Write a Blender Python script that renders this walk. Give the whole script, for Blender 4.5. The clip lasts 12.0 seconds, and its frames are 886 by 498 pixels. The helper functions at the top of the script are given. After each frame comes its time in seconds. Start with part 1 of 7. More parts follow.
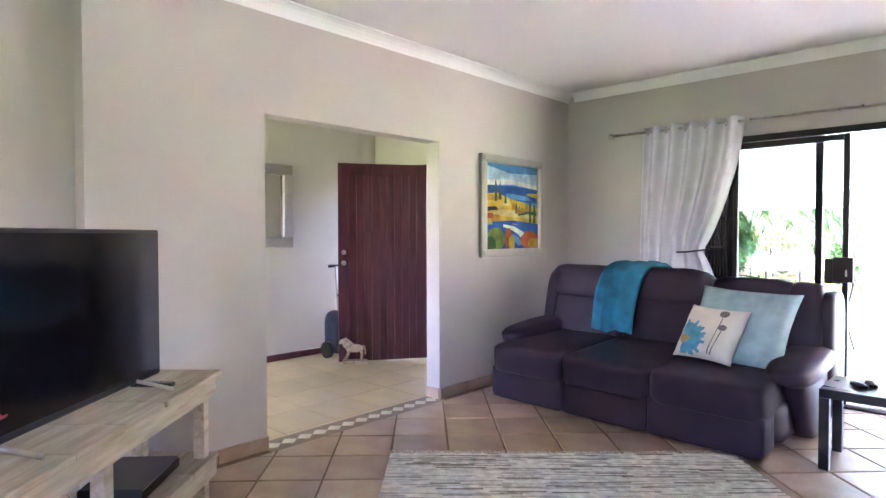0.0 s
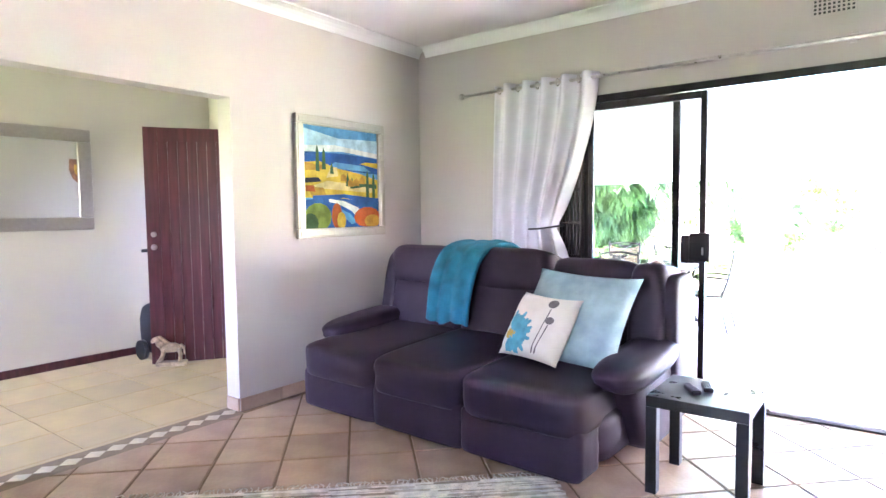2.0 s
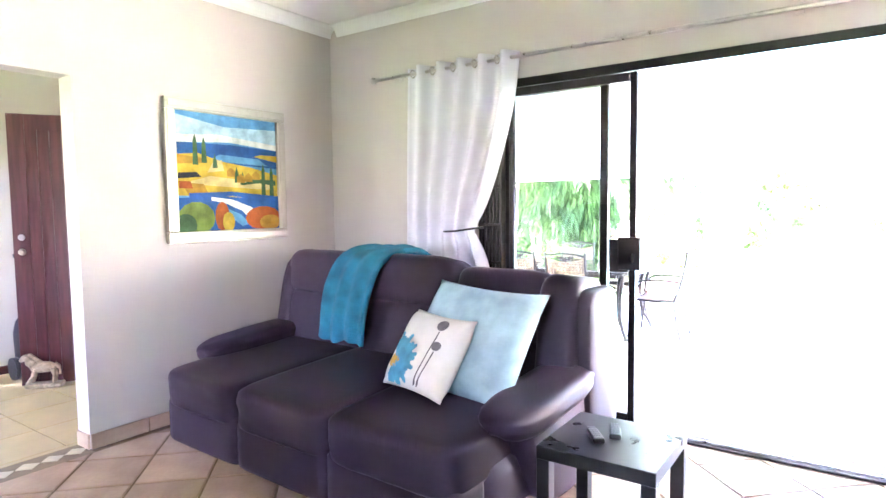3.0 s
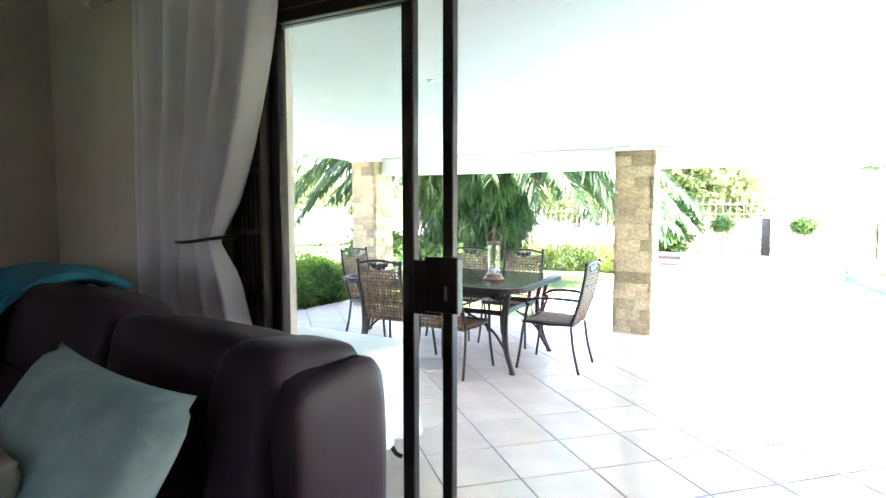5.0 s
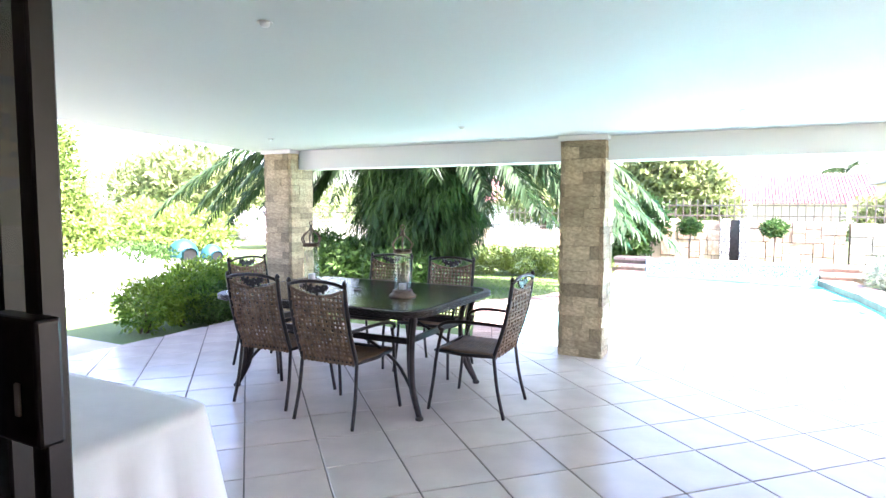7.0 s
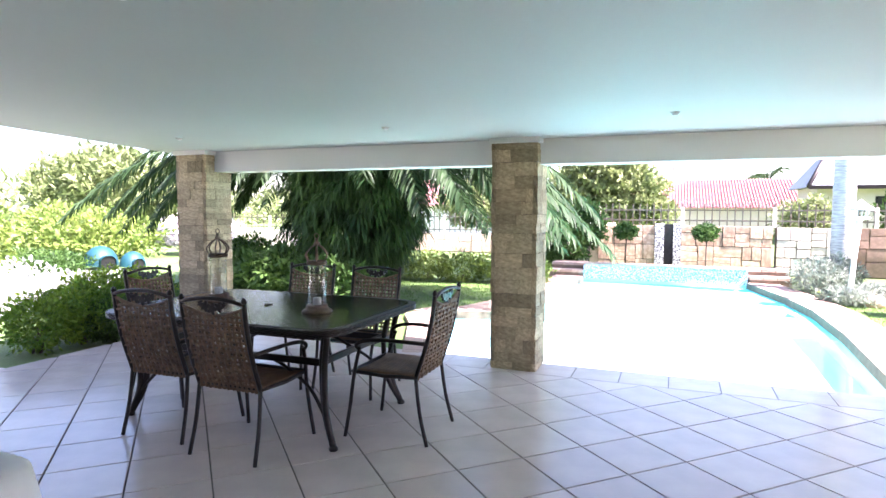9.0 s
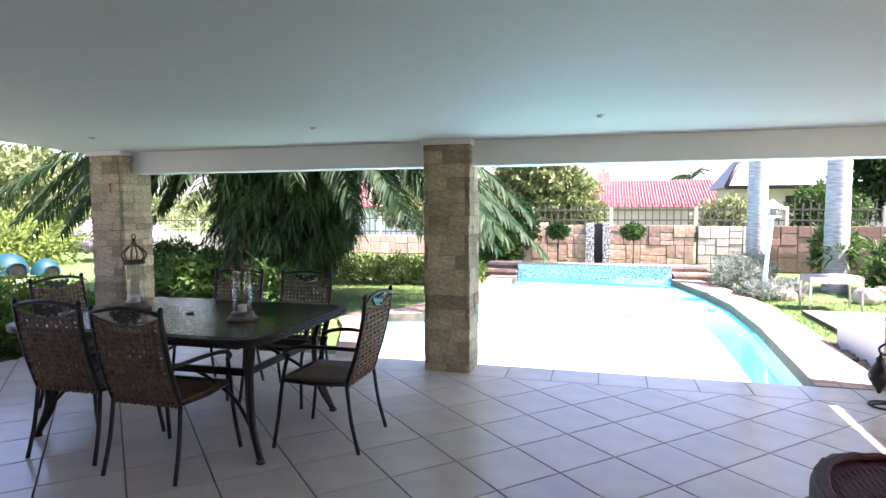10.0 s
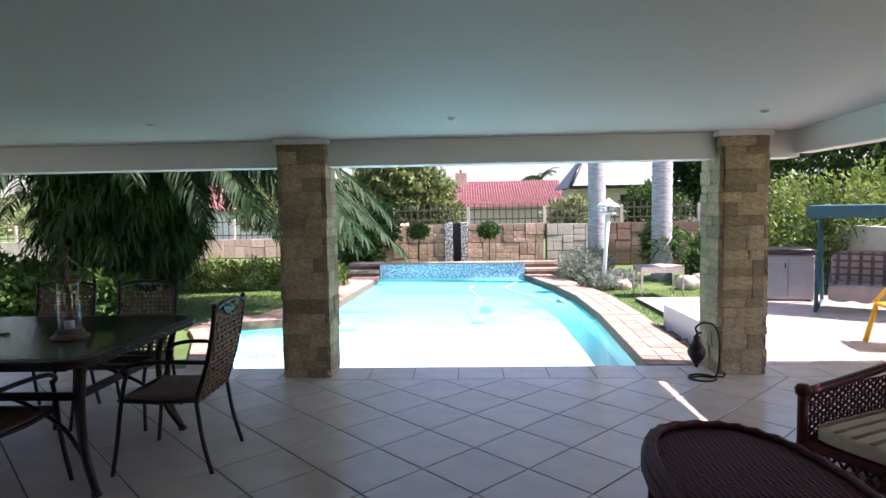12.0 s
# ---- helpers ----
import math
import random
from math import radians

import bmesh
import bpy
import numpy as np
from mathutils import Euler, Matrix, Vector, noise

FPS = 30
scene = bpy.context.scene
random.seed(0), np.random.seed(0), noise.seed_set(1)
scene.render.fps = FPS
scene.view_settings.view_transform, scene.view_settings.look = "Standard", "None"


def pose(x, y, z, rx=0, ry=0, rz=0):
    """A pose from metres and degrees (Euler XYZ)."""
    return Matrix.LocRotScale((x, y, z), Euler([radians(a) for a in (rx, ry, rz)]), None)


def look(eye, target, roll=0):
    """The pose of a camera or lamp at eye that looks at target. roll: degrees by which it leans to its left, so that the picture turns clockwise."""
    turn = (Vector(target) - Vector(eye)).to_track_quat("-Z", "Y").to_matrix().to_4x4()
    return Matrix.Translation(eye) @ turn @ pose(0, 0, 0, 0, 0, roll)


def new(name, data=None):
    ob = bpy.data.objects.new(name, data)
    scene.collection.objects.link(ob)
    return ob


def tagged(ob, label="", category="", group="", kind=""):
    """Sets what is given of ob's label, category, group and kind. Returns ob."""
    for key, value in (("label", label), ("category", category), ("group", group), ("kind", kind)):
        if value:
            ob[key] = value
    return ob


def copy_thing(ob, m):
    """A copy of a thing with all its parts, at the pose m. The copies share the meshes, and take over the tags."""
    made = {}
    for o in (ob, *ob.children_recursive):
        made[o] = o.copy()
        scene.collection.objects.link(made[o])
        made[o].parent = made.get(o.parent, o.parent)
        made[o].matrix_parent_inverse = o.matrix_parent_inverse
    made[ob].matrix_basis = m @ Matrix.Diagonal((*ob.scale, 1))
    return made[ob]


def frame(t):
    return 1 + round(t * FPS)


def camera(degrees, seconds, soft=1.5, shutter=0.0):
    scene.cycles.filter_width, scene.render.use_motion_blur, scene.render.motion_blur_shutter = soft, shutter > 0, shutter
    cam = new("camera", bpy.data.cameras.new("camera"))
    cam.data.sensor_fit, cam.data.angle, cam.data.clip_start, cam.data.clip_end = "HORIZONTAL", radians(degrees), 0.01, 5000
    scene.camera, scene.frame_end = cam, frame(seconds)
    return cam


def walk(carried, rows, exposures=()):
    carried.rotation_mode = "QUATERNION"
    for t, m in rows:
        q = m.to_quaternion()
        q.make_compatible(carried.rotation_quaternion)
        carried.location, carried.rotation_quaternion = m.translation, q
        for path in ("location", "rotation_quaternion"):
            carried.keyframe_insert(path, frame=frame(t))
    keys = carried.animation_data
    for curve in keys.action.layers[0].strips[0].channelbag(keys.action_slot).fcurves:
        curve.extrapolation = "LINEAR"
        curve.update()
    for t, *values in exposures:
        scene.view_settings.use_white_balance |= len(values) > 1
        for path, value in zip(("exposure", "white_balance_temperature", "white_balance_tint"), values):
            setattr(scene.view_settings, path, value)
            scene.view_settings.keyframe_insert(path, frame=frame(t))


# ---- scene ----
cam = camera(73.4, 12.0)

PATH = [
    (0, (3.269, -5.376, 1.321), (1.902, -3.917, 1.273), -0.1),
    (0.5, (3.302, -5.203, 1.306), (1.993, -3.693, 1.242), -0.1),
    (1, (3.333, -4.936, 1.31), (2.075, -3.383, 1.228), -0.3),
    (1.5, (3.384, -4.554, 1.291), (2.155, -2.979, 1.197), -0.5),
    (2, (3.414, -4.208, 1.308), (2.214, -2.613, 1.182), -0.7),
    (2.5, (3.414, -3.862, 1.327), (2.258, -2.236, 1.191), -0.6),
    (3, (3.487, -3.447, 1.332), (2.342, -1.813, 1.19), -0.7),
    (3.2, (3.463, -3.285, 1.332), (2.335, -1.64, 1.184), -0.6),
    (4.8, (3.393, -1.983, 1.312), (2.402, -0.252, 1.169), -0.1),
    (5, (3.39, -1.792, 1.326), (2.416, -0.052, 1.174), 0.0),
    (5.5, (3.403, -1.409, 1.311), (2.461, 0.349, 1.162), -0.0),
    (6, (3.372, -1.029, 1.292), (2.449, 0.739, 1.141), -0.0),
    (6.5, (3.358, -0.742, 1.311), (2.443, 1.026, 1.157), -0.1),
    (7, (3.362, -0.536, 1.31), (2.460, 1.248, 1.16), 0.2),
    (8.8, (3.358, -0.162, 1.327), (2.59, 1.683, 1.19), 0.2),
    (9, (3.364, -0.148, 1.327), (2.633, 1.709, 1.191), 0.2),
    (9.5, (3.379, -0.104, 1.327), (2.744, 1.788, 1.195), -0.0),
    (10, (3.389, -0.088, 1.333), (2.857, 1.836, 1.201), -0.2),
    (10.5, (3.391, -0.082, 1.334), (2.967, 1.868, 1.204), -0.5),
    (11, (3.403, -0.081, 1.333), (3.089, 1.889, 1.202), -0.6),
    (11.5, (3.417, -0.08, 1.336), (3.223, 1.906, 1.203), -0.8),
    (12, (3.422, -0.077, 1.331), (3.343, 1.917, 1.198), -1.0),
]
EXPOSURE = [(0, 7.0, 6000, 42), (1.5, 7.4, 6000, 42), (3.2, 8.05, 6100, 40), (4.8, 5.3, 6450, 28), (5.5, 4.9, 6350, 28),
            (6.5, 4.2, 6150, 32), (7.2, 3.85, 6250, 32), (8.8, 3.15, 6300, 32), (9.5, 2.75, 6350, 35), (10.5, 2.1, 6400, 32),
            (12, 1.4, 6400, 31)]
walk(cam, [(t, look(eye, target, roll)) for t, eye, target, roll in PATH], EXPOSURE)

# ---- world, sun, window fill lamps ----
SUN = Vector((0.72, -0.12, 1.0)).normalized()
world = bpy.data.worlds.new("sky")
scene.world = world
world.use_nodes = True
wn = world.node_tree.nodes
sky = wn.new("ShaderNodeTexSky")
sky.sky_type = "NISHITA"
sky.sun_disc = False
sky.sun_elevation = math.asin(SUN.z)
sky.sun_rotation = math.atan2(SUN.x, SUN.y)
sky.air_density, sky.dust_density, sky.ozone_density = 1.0, 1.5, 1.0
wn["Background"].inputs["Strength"].default_value = 0.10
world.node_tree.links.new(sky.outputs[0], wn["Background"].inputs["Color"])
sun = new("sun", bpy.data.lights.new("sun", "SUN"))
sun.data.energy, sun.data.angle, sun.data.color = 5.0, radians(0.6), (1.0, 0.96, 0.9)
sun.matrix_world = look((0, 0, 30), Vector((0, 0, 30)) - SUN)


def window_light(x, y, z, rx, rz, w, h, watts, color=(0.93, 0.97, 1.0)):
    la = bpy.data.lights.new("window_light", "AREA")
    la.shape, la.size, la.size_y, la.energy, la.color = "RECTANGLE", w, h, watts, color
    ob = new("window_light", la)
    ob.matrix_world = pose(x, y, z, rx, 0, rz)
    return ob


# fill lamps in unseen windows assumed for the back wall and the hall's end
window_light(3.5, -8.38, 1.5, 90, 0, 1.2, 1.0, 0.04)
window_light(-1.0, -6.08, 1.6, 90, 0, 1.6, 1.1, 0.13, (1.0, 0.93, 0.76))


# ---- materials ----
def material(name, color, rough=0.6, metal=0.0, vary=0.12, scale=6.0, bump=0.0, bump_scale=60.0, by_object=0.0,
             stretch=(1, 1, 1), color2=None, spec=0.5, by_island=0.0, detail=4.0):
    m = bpy.data.materials.new(name)
    m.use_nodes = True
    n, l = m.node_tree.nodes, m.node_tree.links
    b = n["Principled BSDF"]
    b.inputs["Metallic"].default_value = metal
    b.inputs["Specular IOR Level"].default_value = spec
    tc = n.new("ShaderNodeTexCoord")
    mp = n.new("ShaderNodeMapping")
    mp.inputs["Scale"].default_value = stretch
    l.new(tc.outputs["Object"], mp.inputs["Vector"])
    no = n.new("ShaderNodeTexNoise")
    no.inputs["Scale"].default_value, no.inputs["Detail"].default_value = scale, detail
    l.new(mp.outputs[0], no.inputs["Vector"])
    fine = n.new("ShaderNodeTexNoise")
    fine.inputs["Scale"].default_value, fine.inputs["Detail"].default_value = bump_scale, 3.0
    l.new(mp.outputs[0], fine.inputs["Vector"])
    ramp = n.new("ShaderNodeValToRGB")
    c2 = color2 or tuple(min(1.0, c * (1 + vary)) for c in color)
    c1 = color if color2 else tuple(c * (1 - vary) for c in color)
    ramp.color_ramp.elements[0].position, ramp.color_ramp.elements[1].position = 0.34, 0.68
    ramp.color_ramp.elements[0].color, ramp.color_ramp.elements[1].color = (*c1, 1), (*c2, 1)
    l.new(no.outputs["Fac"], ramp.inputs["Fac"])
    out = ramp.outputs["Color"]
    fm = n.new("ShaderNodeMapRange")
    fm.inputs["To Min"].default_value, fm.inputs["To Max"].default_value = 1 - vary * 0.5, 1 + vary * 0.5
    l.new(fine.outputs["Fac"], fm.inputs["Value"])
    hs = n.new("ShaderNodeHueSaturation")
    l.new(out, hs.inputs["Color"])
    val = fm.outputs[0]
    for amount, node, socket in ((by_object, "ShaderNodeObjectInfo", "Random"), (by_island, "ShaderNodeNewGeometry", "Random Per Island")):
        if amount:
            oi = n.new(node)
            mr = n.new("ShaderNodeMapRange")
            mr.inputs["To Min"].default_value, mr.inputs["To Max"].default_value = 1 - amount, 1 + amount
            l.new(oi.outputs[socket], mr.inputs["Value"])
            mu = n.new("ShaderNodeMath")
            mu.operation = "MULTIPLY"
            l.new(val, mu.inputs[0])
            l.new(mr.outputs[0], mu.inputs[1])
            val = mu.outputs[0]
    l.new(val, hs.inputs["Value"])
    l.new(hs.outputs["Color"], b.inputs["Base Color"])
    rr = n.new("ShaderNodeMapRange")
    rr.inputs["To Min"].default_value, rr.inputs["To Max"].default_value = max(0.02, rough - 0.08), min(1.0, rough + 0.08)
    l.new(no.outputs["Fac"], rr.inputs["Value"])
    l.new(rr.outputs[0], b.inputs["Roughness"])
    if bump:
        bn = n.new("ShaderNodeBump")
        bn.inputs["Strength"].default_value, bn.inputs["Distance"].default_value = bump, 0.01
        l.new(fine.outputs["Fac"], bn.inputs["Height"])
        l.new(bn.outputs[0], b.inputs["Normal"])
    return m


def plain_glass(name, color=(1, 1, 1), rough=0.0, ior=1.45):
    m = bpy.data.materials.new(name)
    m.use_nodes = True
    b = m.node_tree.nodes["Principled BSDF"]
    b.inputs["Base Color"].default_value = (*color, 1)
    b.inputs["Roughness"].default_value = rough
    b.inputs["Transmission Weight"].default_value = 1.0
    b.inputs["IOR"].default_value = ior
    return m


def leaf_material(name, color, color2, scale=1.5):
    m = material(name, color, 0.55, 0, 0.2, scale, by_island=0.35, color2=color2, spec=0.3)
    n, l = m.node_tree.nodes, m.node_tree.links
    b = n["Principled BSDF"]
    tr = n.new("ShaderNodeBsdfTranslucent")
    l.new(b.inputs["Base Color"].links[0].from_socket, tr.inputs["Color"])
    mix = n.new("ShaderNodeMixShader")
    mix.inputs[0].default_value = 0.35
    l.new(b.outputs[0], mix.inputs[1])
    l.new(tr.outputs[0], mix.inputs[2])
    l.new(mix.outputs[0], n["Material Output"].inputs["Surface"])
    return m


M_WALL = material("wall_paint", (0.47, 0.425, 0.39), 0.75, vary=0.03, scale=1.3, bump=0.08, bump_scale=90)
M_WHITE = material("white_plaster", (0.78, 0.78, 0.76), 0.8, vary=0.02, scale=1.0, bump=0.05, bump_scale=70)
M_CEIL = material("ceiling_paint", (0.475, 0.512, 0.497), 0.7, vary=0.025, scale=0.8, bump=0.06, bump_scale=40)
M_ROOMCEIL = material("room_ceiling_paint", (0.80, 0.775, 0.76), 0.75, vary=0.02, scale=0.8, bump=0.04, bump_scale=40)
M_HALLWALL = material("cream_hall_paint", (0.50, 0.455, 0.36), 0.75, vary=0.03, scale=1.3, bump=0.08, bump_scale=90)
M_GROUT_BROWN = material("brown_grout", (0.20, 0.135, 0.09), 0.9, vary=0.2, scale=12, bump=0.2, bump_scale=200)
M_PATIO_TILE = material("porcelain_tile", (0.60, 0.51, 0.445), 0.20, vary=0.07, scale=3.5, bump=0.04, bump_scale=120, by_object=0.05)
M_GROUT = material("grout", (0.11, 0.09, 0.075), 0.9, vary=0.2, scale=12, bump=0.2, bump_scale=200)
M_TERRA = material("terracotta_tile", (0.33, 0.205, 0.135), 0.40, vary=0.2, scale=3.0, bump=0.10, bump_scale=50, by_object=0.14,
                   color2=(0.50, 0.35, 0.24))
M_HALL_TILE = material("cream_tile", (0.50, 0.38, 0.20), 0.35, vary=0.1, scale=4, bump=0.05, bump_scale=80, by_object=0.08)
M_MOSAIC_L = material("mosaic_light", (0.62, 0.55, 0.42), 0.45, vary=0.15, scale=10, by_object=0.1)
M_MOSAIC_D = material("mosaic_brown", (0.22, 0.16, 0.10), 0.5, vary=0.2, scale=10)
M_STONE = material("sandstone", (0.34, 0.25, 0.15), 0.85, vary=0.25, scale=5, bump=0.9, bump_scale=35, by_object=0.35,
                   color2=(0.56, 0.45, 0.28))
M_BRONZE = material("dark_aluminium", (0.022, 0.018, 0.018), 0.35, 0.6, vary=0.15, scale=8, bump=0.03)
M_STEEL = material("brushed_steel", (0.5, 0.47, 0.44), 0.3, 1.0, vary=0.1, scale=20)
M_LEATHER = material("dark_brown_leather", (0.031, 0.019, 0.029), 0.50, vary=0.15, scale=5, bump=0.07, bump_scale=160, spec=0.22)
M_WOOD_DARK = material("mahogany", (0.065, 0.014, 0.017), 0.32, vary=0.3, scale=5, bump=0.15, bump_scale=50, stretch=(8, 8, 0.6))
M_PALLET = material("whitewashed_wood", (0.42, 0.34, 0.24), 0.7, vary=0.2, scale=4, bump=0.3, bump_scale=40, stretch=(1, 8, 8),
                    color2=(0.60, 0.52, 0.40))
M_BLACK = material("black_plastic", (0.012, 0.012, 0.013), 0.3, vary=0.2, scale=10)
M_SCREEN = material("tv_screen", (0.006, 0.006, 0.008), 0.12, vary=0.05, scale=3)
M_CURTAIN = material("white_curtain", (0.62, 0.60, 0.65), 0.85, vary=0.02, scale=10, bump=0.04, bump_scale=300)
M_CLOTH = material("white_tablecloth", (0.80, 0.80, 0.82), 0.85, vary=0.03, scale=8, bump=0.12, bump_scale=250)
M_THROW = material("turquoise_fleece", (0.005, 0.14, 0.22), 0.95, vary=0.25, scale=9, bump=0.6, bump_scale=140)
M_PALEBLUE = material("pale_blue_fabric", (0.20, 0.30, 0.33), 0.8, vary=0.12, scale=7, bump=0.25, bump_scale=40, color2=(0.32, 0.46, 0.49))
M_CREAM = material("cream_fabric", (0.62, 0.57, 0.50), 0.85, vary=0.06, scale=8, bump=0.15, bump_scale=200)
M_GREY = material("grey_print", (0.13, 0.11, 0.11), 0.85, vary=0.2, scale=20)
M_BLUE = material("blue_print", (0.06, 0.28, 0.40), 0.85, vary=0.2, scale=20)
M_OCHRE = material("ochre_print", (0.50, 0.28, 0.05), 0.8, vary=0.2, scale=20)


def thin_glass(name, tint=(0.96, 0.98, 0.97), rough=0.01, most=0.5, base=0.02):
    """A thin pane: clear straight through, with a mirror's share of gloss by the angle."""
    m = bpy.data.materials.new(name)
    m.use_nodes = True
    n, l = m.node_tree.nodes, m.node_tree.links
    n.remove(n["Principled BSDF"])
    tr, gl, fr, mx, pw = (n.new("ShaderNode" + k) for k in ("BsdfTransparent", "BsdfGlossy", "LayerWeight", "MixShader", "Math"))
    tr.inputs["Color"].default_value = (*tint, 1)
    gl.inputs["Roughness"].default_value = rough
    pw.operation = "MULTIPLY_ADD"
    p5 = n.new("ShaderNodeMath")
    p5.operation = "POWER"
    p5.inputs[1].default_value = 5.0
    l.new(fr.outputs["Facing"], p5.inputs[0])
    l.new(p5.outputs[0], pw.inputs[0])
    pw.inputs[1].default_value, pw.inputs[2].default_value = most, base
    l.new(pw.outputs[0], mx.inputs[0])
    l.new(tr.outputs[0], mx.inputs[1])
    l.new(gl.outputs[0], mx.inputs[2])
    l.new(mx.outputs[0], n["Material Output"].inputs["Surface"])
    return m


M_GLASS = thin_glass("clear_glass")
M_TABLE_GLASS = thin_glass("rippled_glass", (0.34, 0.35, 0.33), 0.12, 0.8, 0.20)


def rippled(m, scale, strength):
    """Cast ripples on the gloss of a pane."""
    nt = m.node_tree
    no, bp = nt.nodes.new("ShaderNodeTexNoise"), nt.nodes.new("ShaderNodeBump")
    no.inputs["Scale"].default_value = scale
    bp.inputs["Strength"].default_value, bp.inputs["Distance"].default_value = strength, 0.01
    nt.links.new(no.outputs["Fac"], bp.inputs["Height"])
    nt.links.new(bp.outputs[0], [q for q in nt.nodes if q.type == "BSDF_GLOSSY"][0].inputs["Normal"])


rippled(M_TABLE_GLASS, 45.0, 0.35)
M_LANTERN_GLASS = thin_glass("lantern_glass", (0.86, 0.88, 0.87), 0.03, 0.8, 0.10)
M_MIRROR = material("mirror", (0.85, 0.87, 0.86), 0.02, 1.0, vary=0.0)
M_MIRROR.node_tree.nodes["Principled BSDF"].inputs["Roughness"].links and M_MIRROR.node_tree.links.remove(
    M_MIRROR.node_tree.nodes["Principled BSDF"].inputs["Roughness"].links[0])
M_MIRROR.node_tree.nodes["Principled BSDF"].inputs["Roughness"].default_value = 0.01
M_SILVER = material("champagne_frame", (0.38, 0.345, 0.30), 0.36, 0.75, vary=0.04, scale=30, bump=0.02)
M_IRON = material("dark_bronze_iron", (0.030, 0.022, 0.020), 0.42, 0.5, vary=0.3, scale=15, bump=0.15, bump_scale=120)
M_WICKER = material("brown_wicker", (0.17, 0.098, 0.054), 0.6, vary=0.25, scale=25, bump=0.3, bump_scale=200)
M_WICKER_RED = material("oxblood_wicker", (0.075, 0.012, 0.012), 0.55, vary=0.3, scale=25, bump=0.3, bump_scale=200, spec=0.2)
M_GRASS = material("lawn", (0.08, 0.135, 0.035), 0.9, vary=0.3, scale=0.9, bump=0.9, bump_scale=90, color2=(0.13, 0.20, 0.055))
M_SOIL = material("soil", (0.09, 0.06, 0.04), 0.95, vary=0.3, scale=8, bump=0.8, bump_scale=60)
M_BRICK = material("paving_brick", (0.42, 0.30, 0.235), 0.85, vary=0.2, scale=8, bump=0.5, bump_scale=60, by_object=0.22)
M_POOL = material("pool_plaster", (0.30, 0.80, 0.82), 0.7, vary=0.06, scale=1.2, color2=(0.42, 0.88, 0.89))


def paint_depth_tint(m, y0, y1, pale):
    """Paints the water's near glare and far depth tint into the plaster along y."""
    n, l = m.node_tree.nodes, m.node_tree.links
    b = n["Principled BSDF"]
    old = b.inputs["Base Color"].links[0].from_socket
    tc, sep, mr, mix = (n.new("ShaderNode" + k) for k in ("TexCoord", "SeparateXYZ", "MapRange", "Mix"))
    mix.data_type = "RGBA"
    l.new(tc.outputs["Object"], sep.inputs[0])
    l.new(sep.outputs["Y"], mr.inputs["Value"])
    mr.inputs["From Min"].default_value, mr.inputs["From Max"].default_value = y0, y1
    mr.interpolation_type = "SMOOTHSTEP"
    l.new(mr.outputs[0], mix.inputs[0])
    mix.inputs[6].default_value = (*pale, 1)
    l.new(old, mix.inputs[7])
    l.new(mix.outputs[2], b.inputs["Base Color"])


paint_depth_tint(M_POOL, 6.0, 10.0, (0.56, 0.82, 0.83))
M_WATER = thin_glass("pool_water", (0.92, 0.995, 0.99), 0.06, 0.6)


def paint_deep_scatter(m, y0, y1, color, most):
    """Paints turquoise light scattered by deep water as a diffuse colour, stronger along y."""
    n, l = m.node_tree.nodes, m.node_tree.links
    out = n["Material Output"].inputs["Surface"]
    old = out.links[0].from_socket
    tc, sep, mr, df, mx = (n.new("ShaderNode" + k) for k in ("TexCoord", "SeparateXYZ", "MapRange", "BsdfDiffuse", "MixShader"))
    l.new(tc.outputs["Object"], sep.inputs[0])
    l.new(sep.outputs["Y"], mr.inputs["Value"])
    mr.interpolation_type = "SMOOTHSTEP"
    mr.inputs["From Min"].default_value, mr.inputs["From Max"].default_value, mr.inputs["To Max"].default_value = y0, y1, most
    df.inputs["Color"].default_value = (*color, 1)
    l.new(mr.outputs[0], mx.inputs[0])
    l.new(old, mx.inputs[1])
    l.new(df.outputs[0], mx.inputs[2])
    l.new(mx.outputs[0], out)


paint_deep_scatter(M_WATER, 6.0, 10.5, (0.12, 0.60, 0.62), 0.80)
M_MOSAIC_BLUE = material("blue_mosaic", (0.08, 0.20, 0.40), 0.25, vary=0.5, scale=34, color2=(0.80, 0.84, 0.86), detail=0.5)
M_WALLSTONE = material("flagstone", (0.66, 0.47, 0.37), 0.9, vary=0.18, scale=4, bump=0.6, bump_scale=30, by_object=0.16)
M_RUSTSTONE = material("rusty_flagstone", (0.40, 0.245, 0.165), 0.9, vary=0.25, scale=3, bump=0.6, bump_scale=30, by_object=0.28, color2=(0.62, 0.45, 0.33))
M_PALEWALL = material("pale_flagstone", (0.56, 0.50, 0.42), 0.9, vary=0.1, scale=4, bump=0.6, bump_scale=30, by_object=0.1)
M_PEBBLE = material("pebble_mosaic", (0.07, 0.07, 0.08), 0.5, vary=0.4, scale=26, color2=(0.72, 0.70, 0.66), detail=0.5, bump=0.5, bump_scale=26)
M_WALLJOINT = material("dark_joint", (0.17, 0.125, 0.09), 0.95, vary=0.2, scale=10, bump=0.4)
M_FENCE = material("fence_paint", (0.10, 0.085, 0.065), 0.6, vary=0.2, scale=10)
M_LEAF = leaf_material("shrub_leaf", (0.035, 0.085, 0.02), (0.09, 0.165, 0.035))
M_LEAF_LIGHT = leaf_material("lime_leaf", (0.10, 0.17, 0.035), (0.27, 0.34, 0.08))
M_LEAF_MID = leaf_material("young_shrub_leaf", (0.06, 0.16, 0.02), (0.24, 0.34, 0.03))
M_LEAF_FERN = leaf_material("fern_leaf", (0.016, 0.045, 0.012), (0.07, 0.125, 0.03))
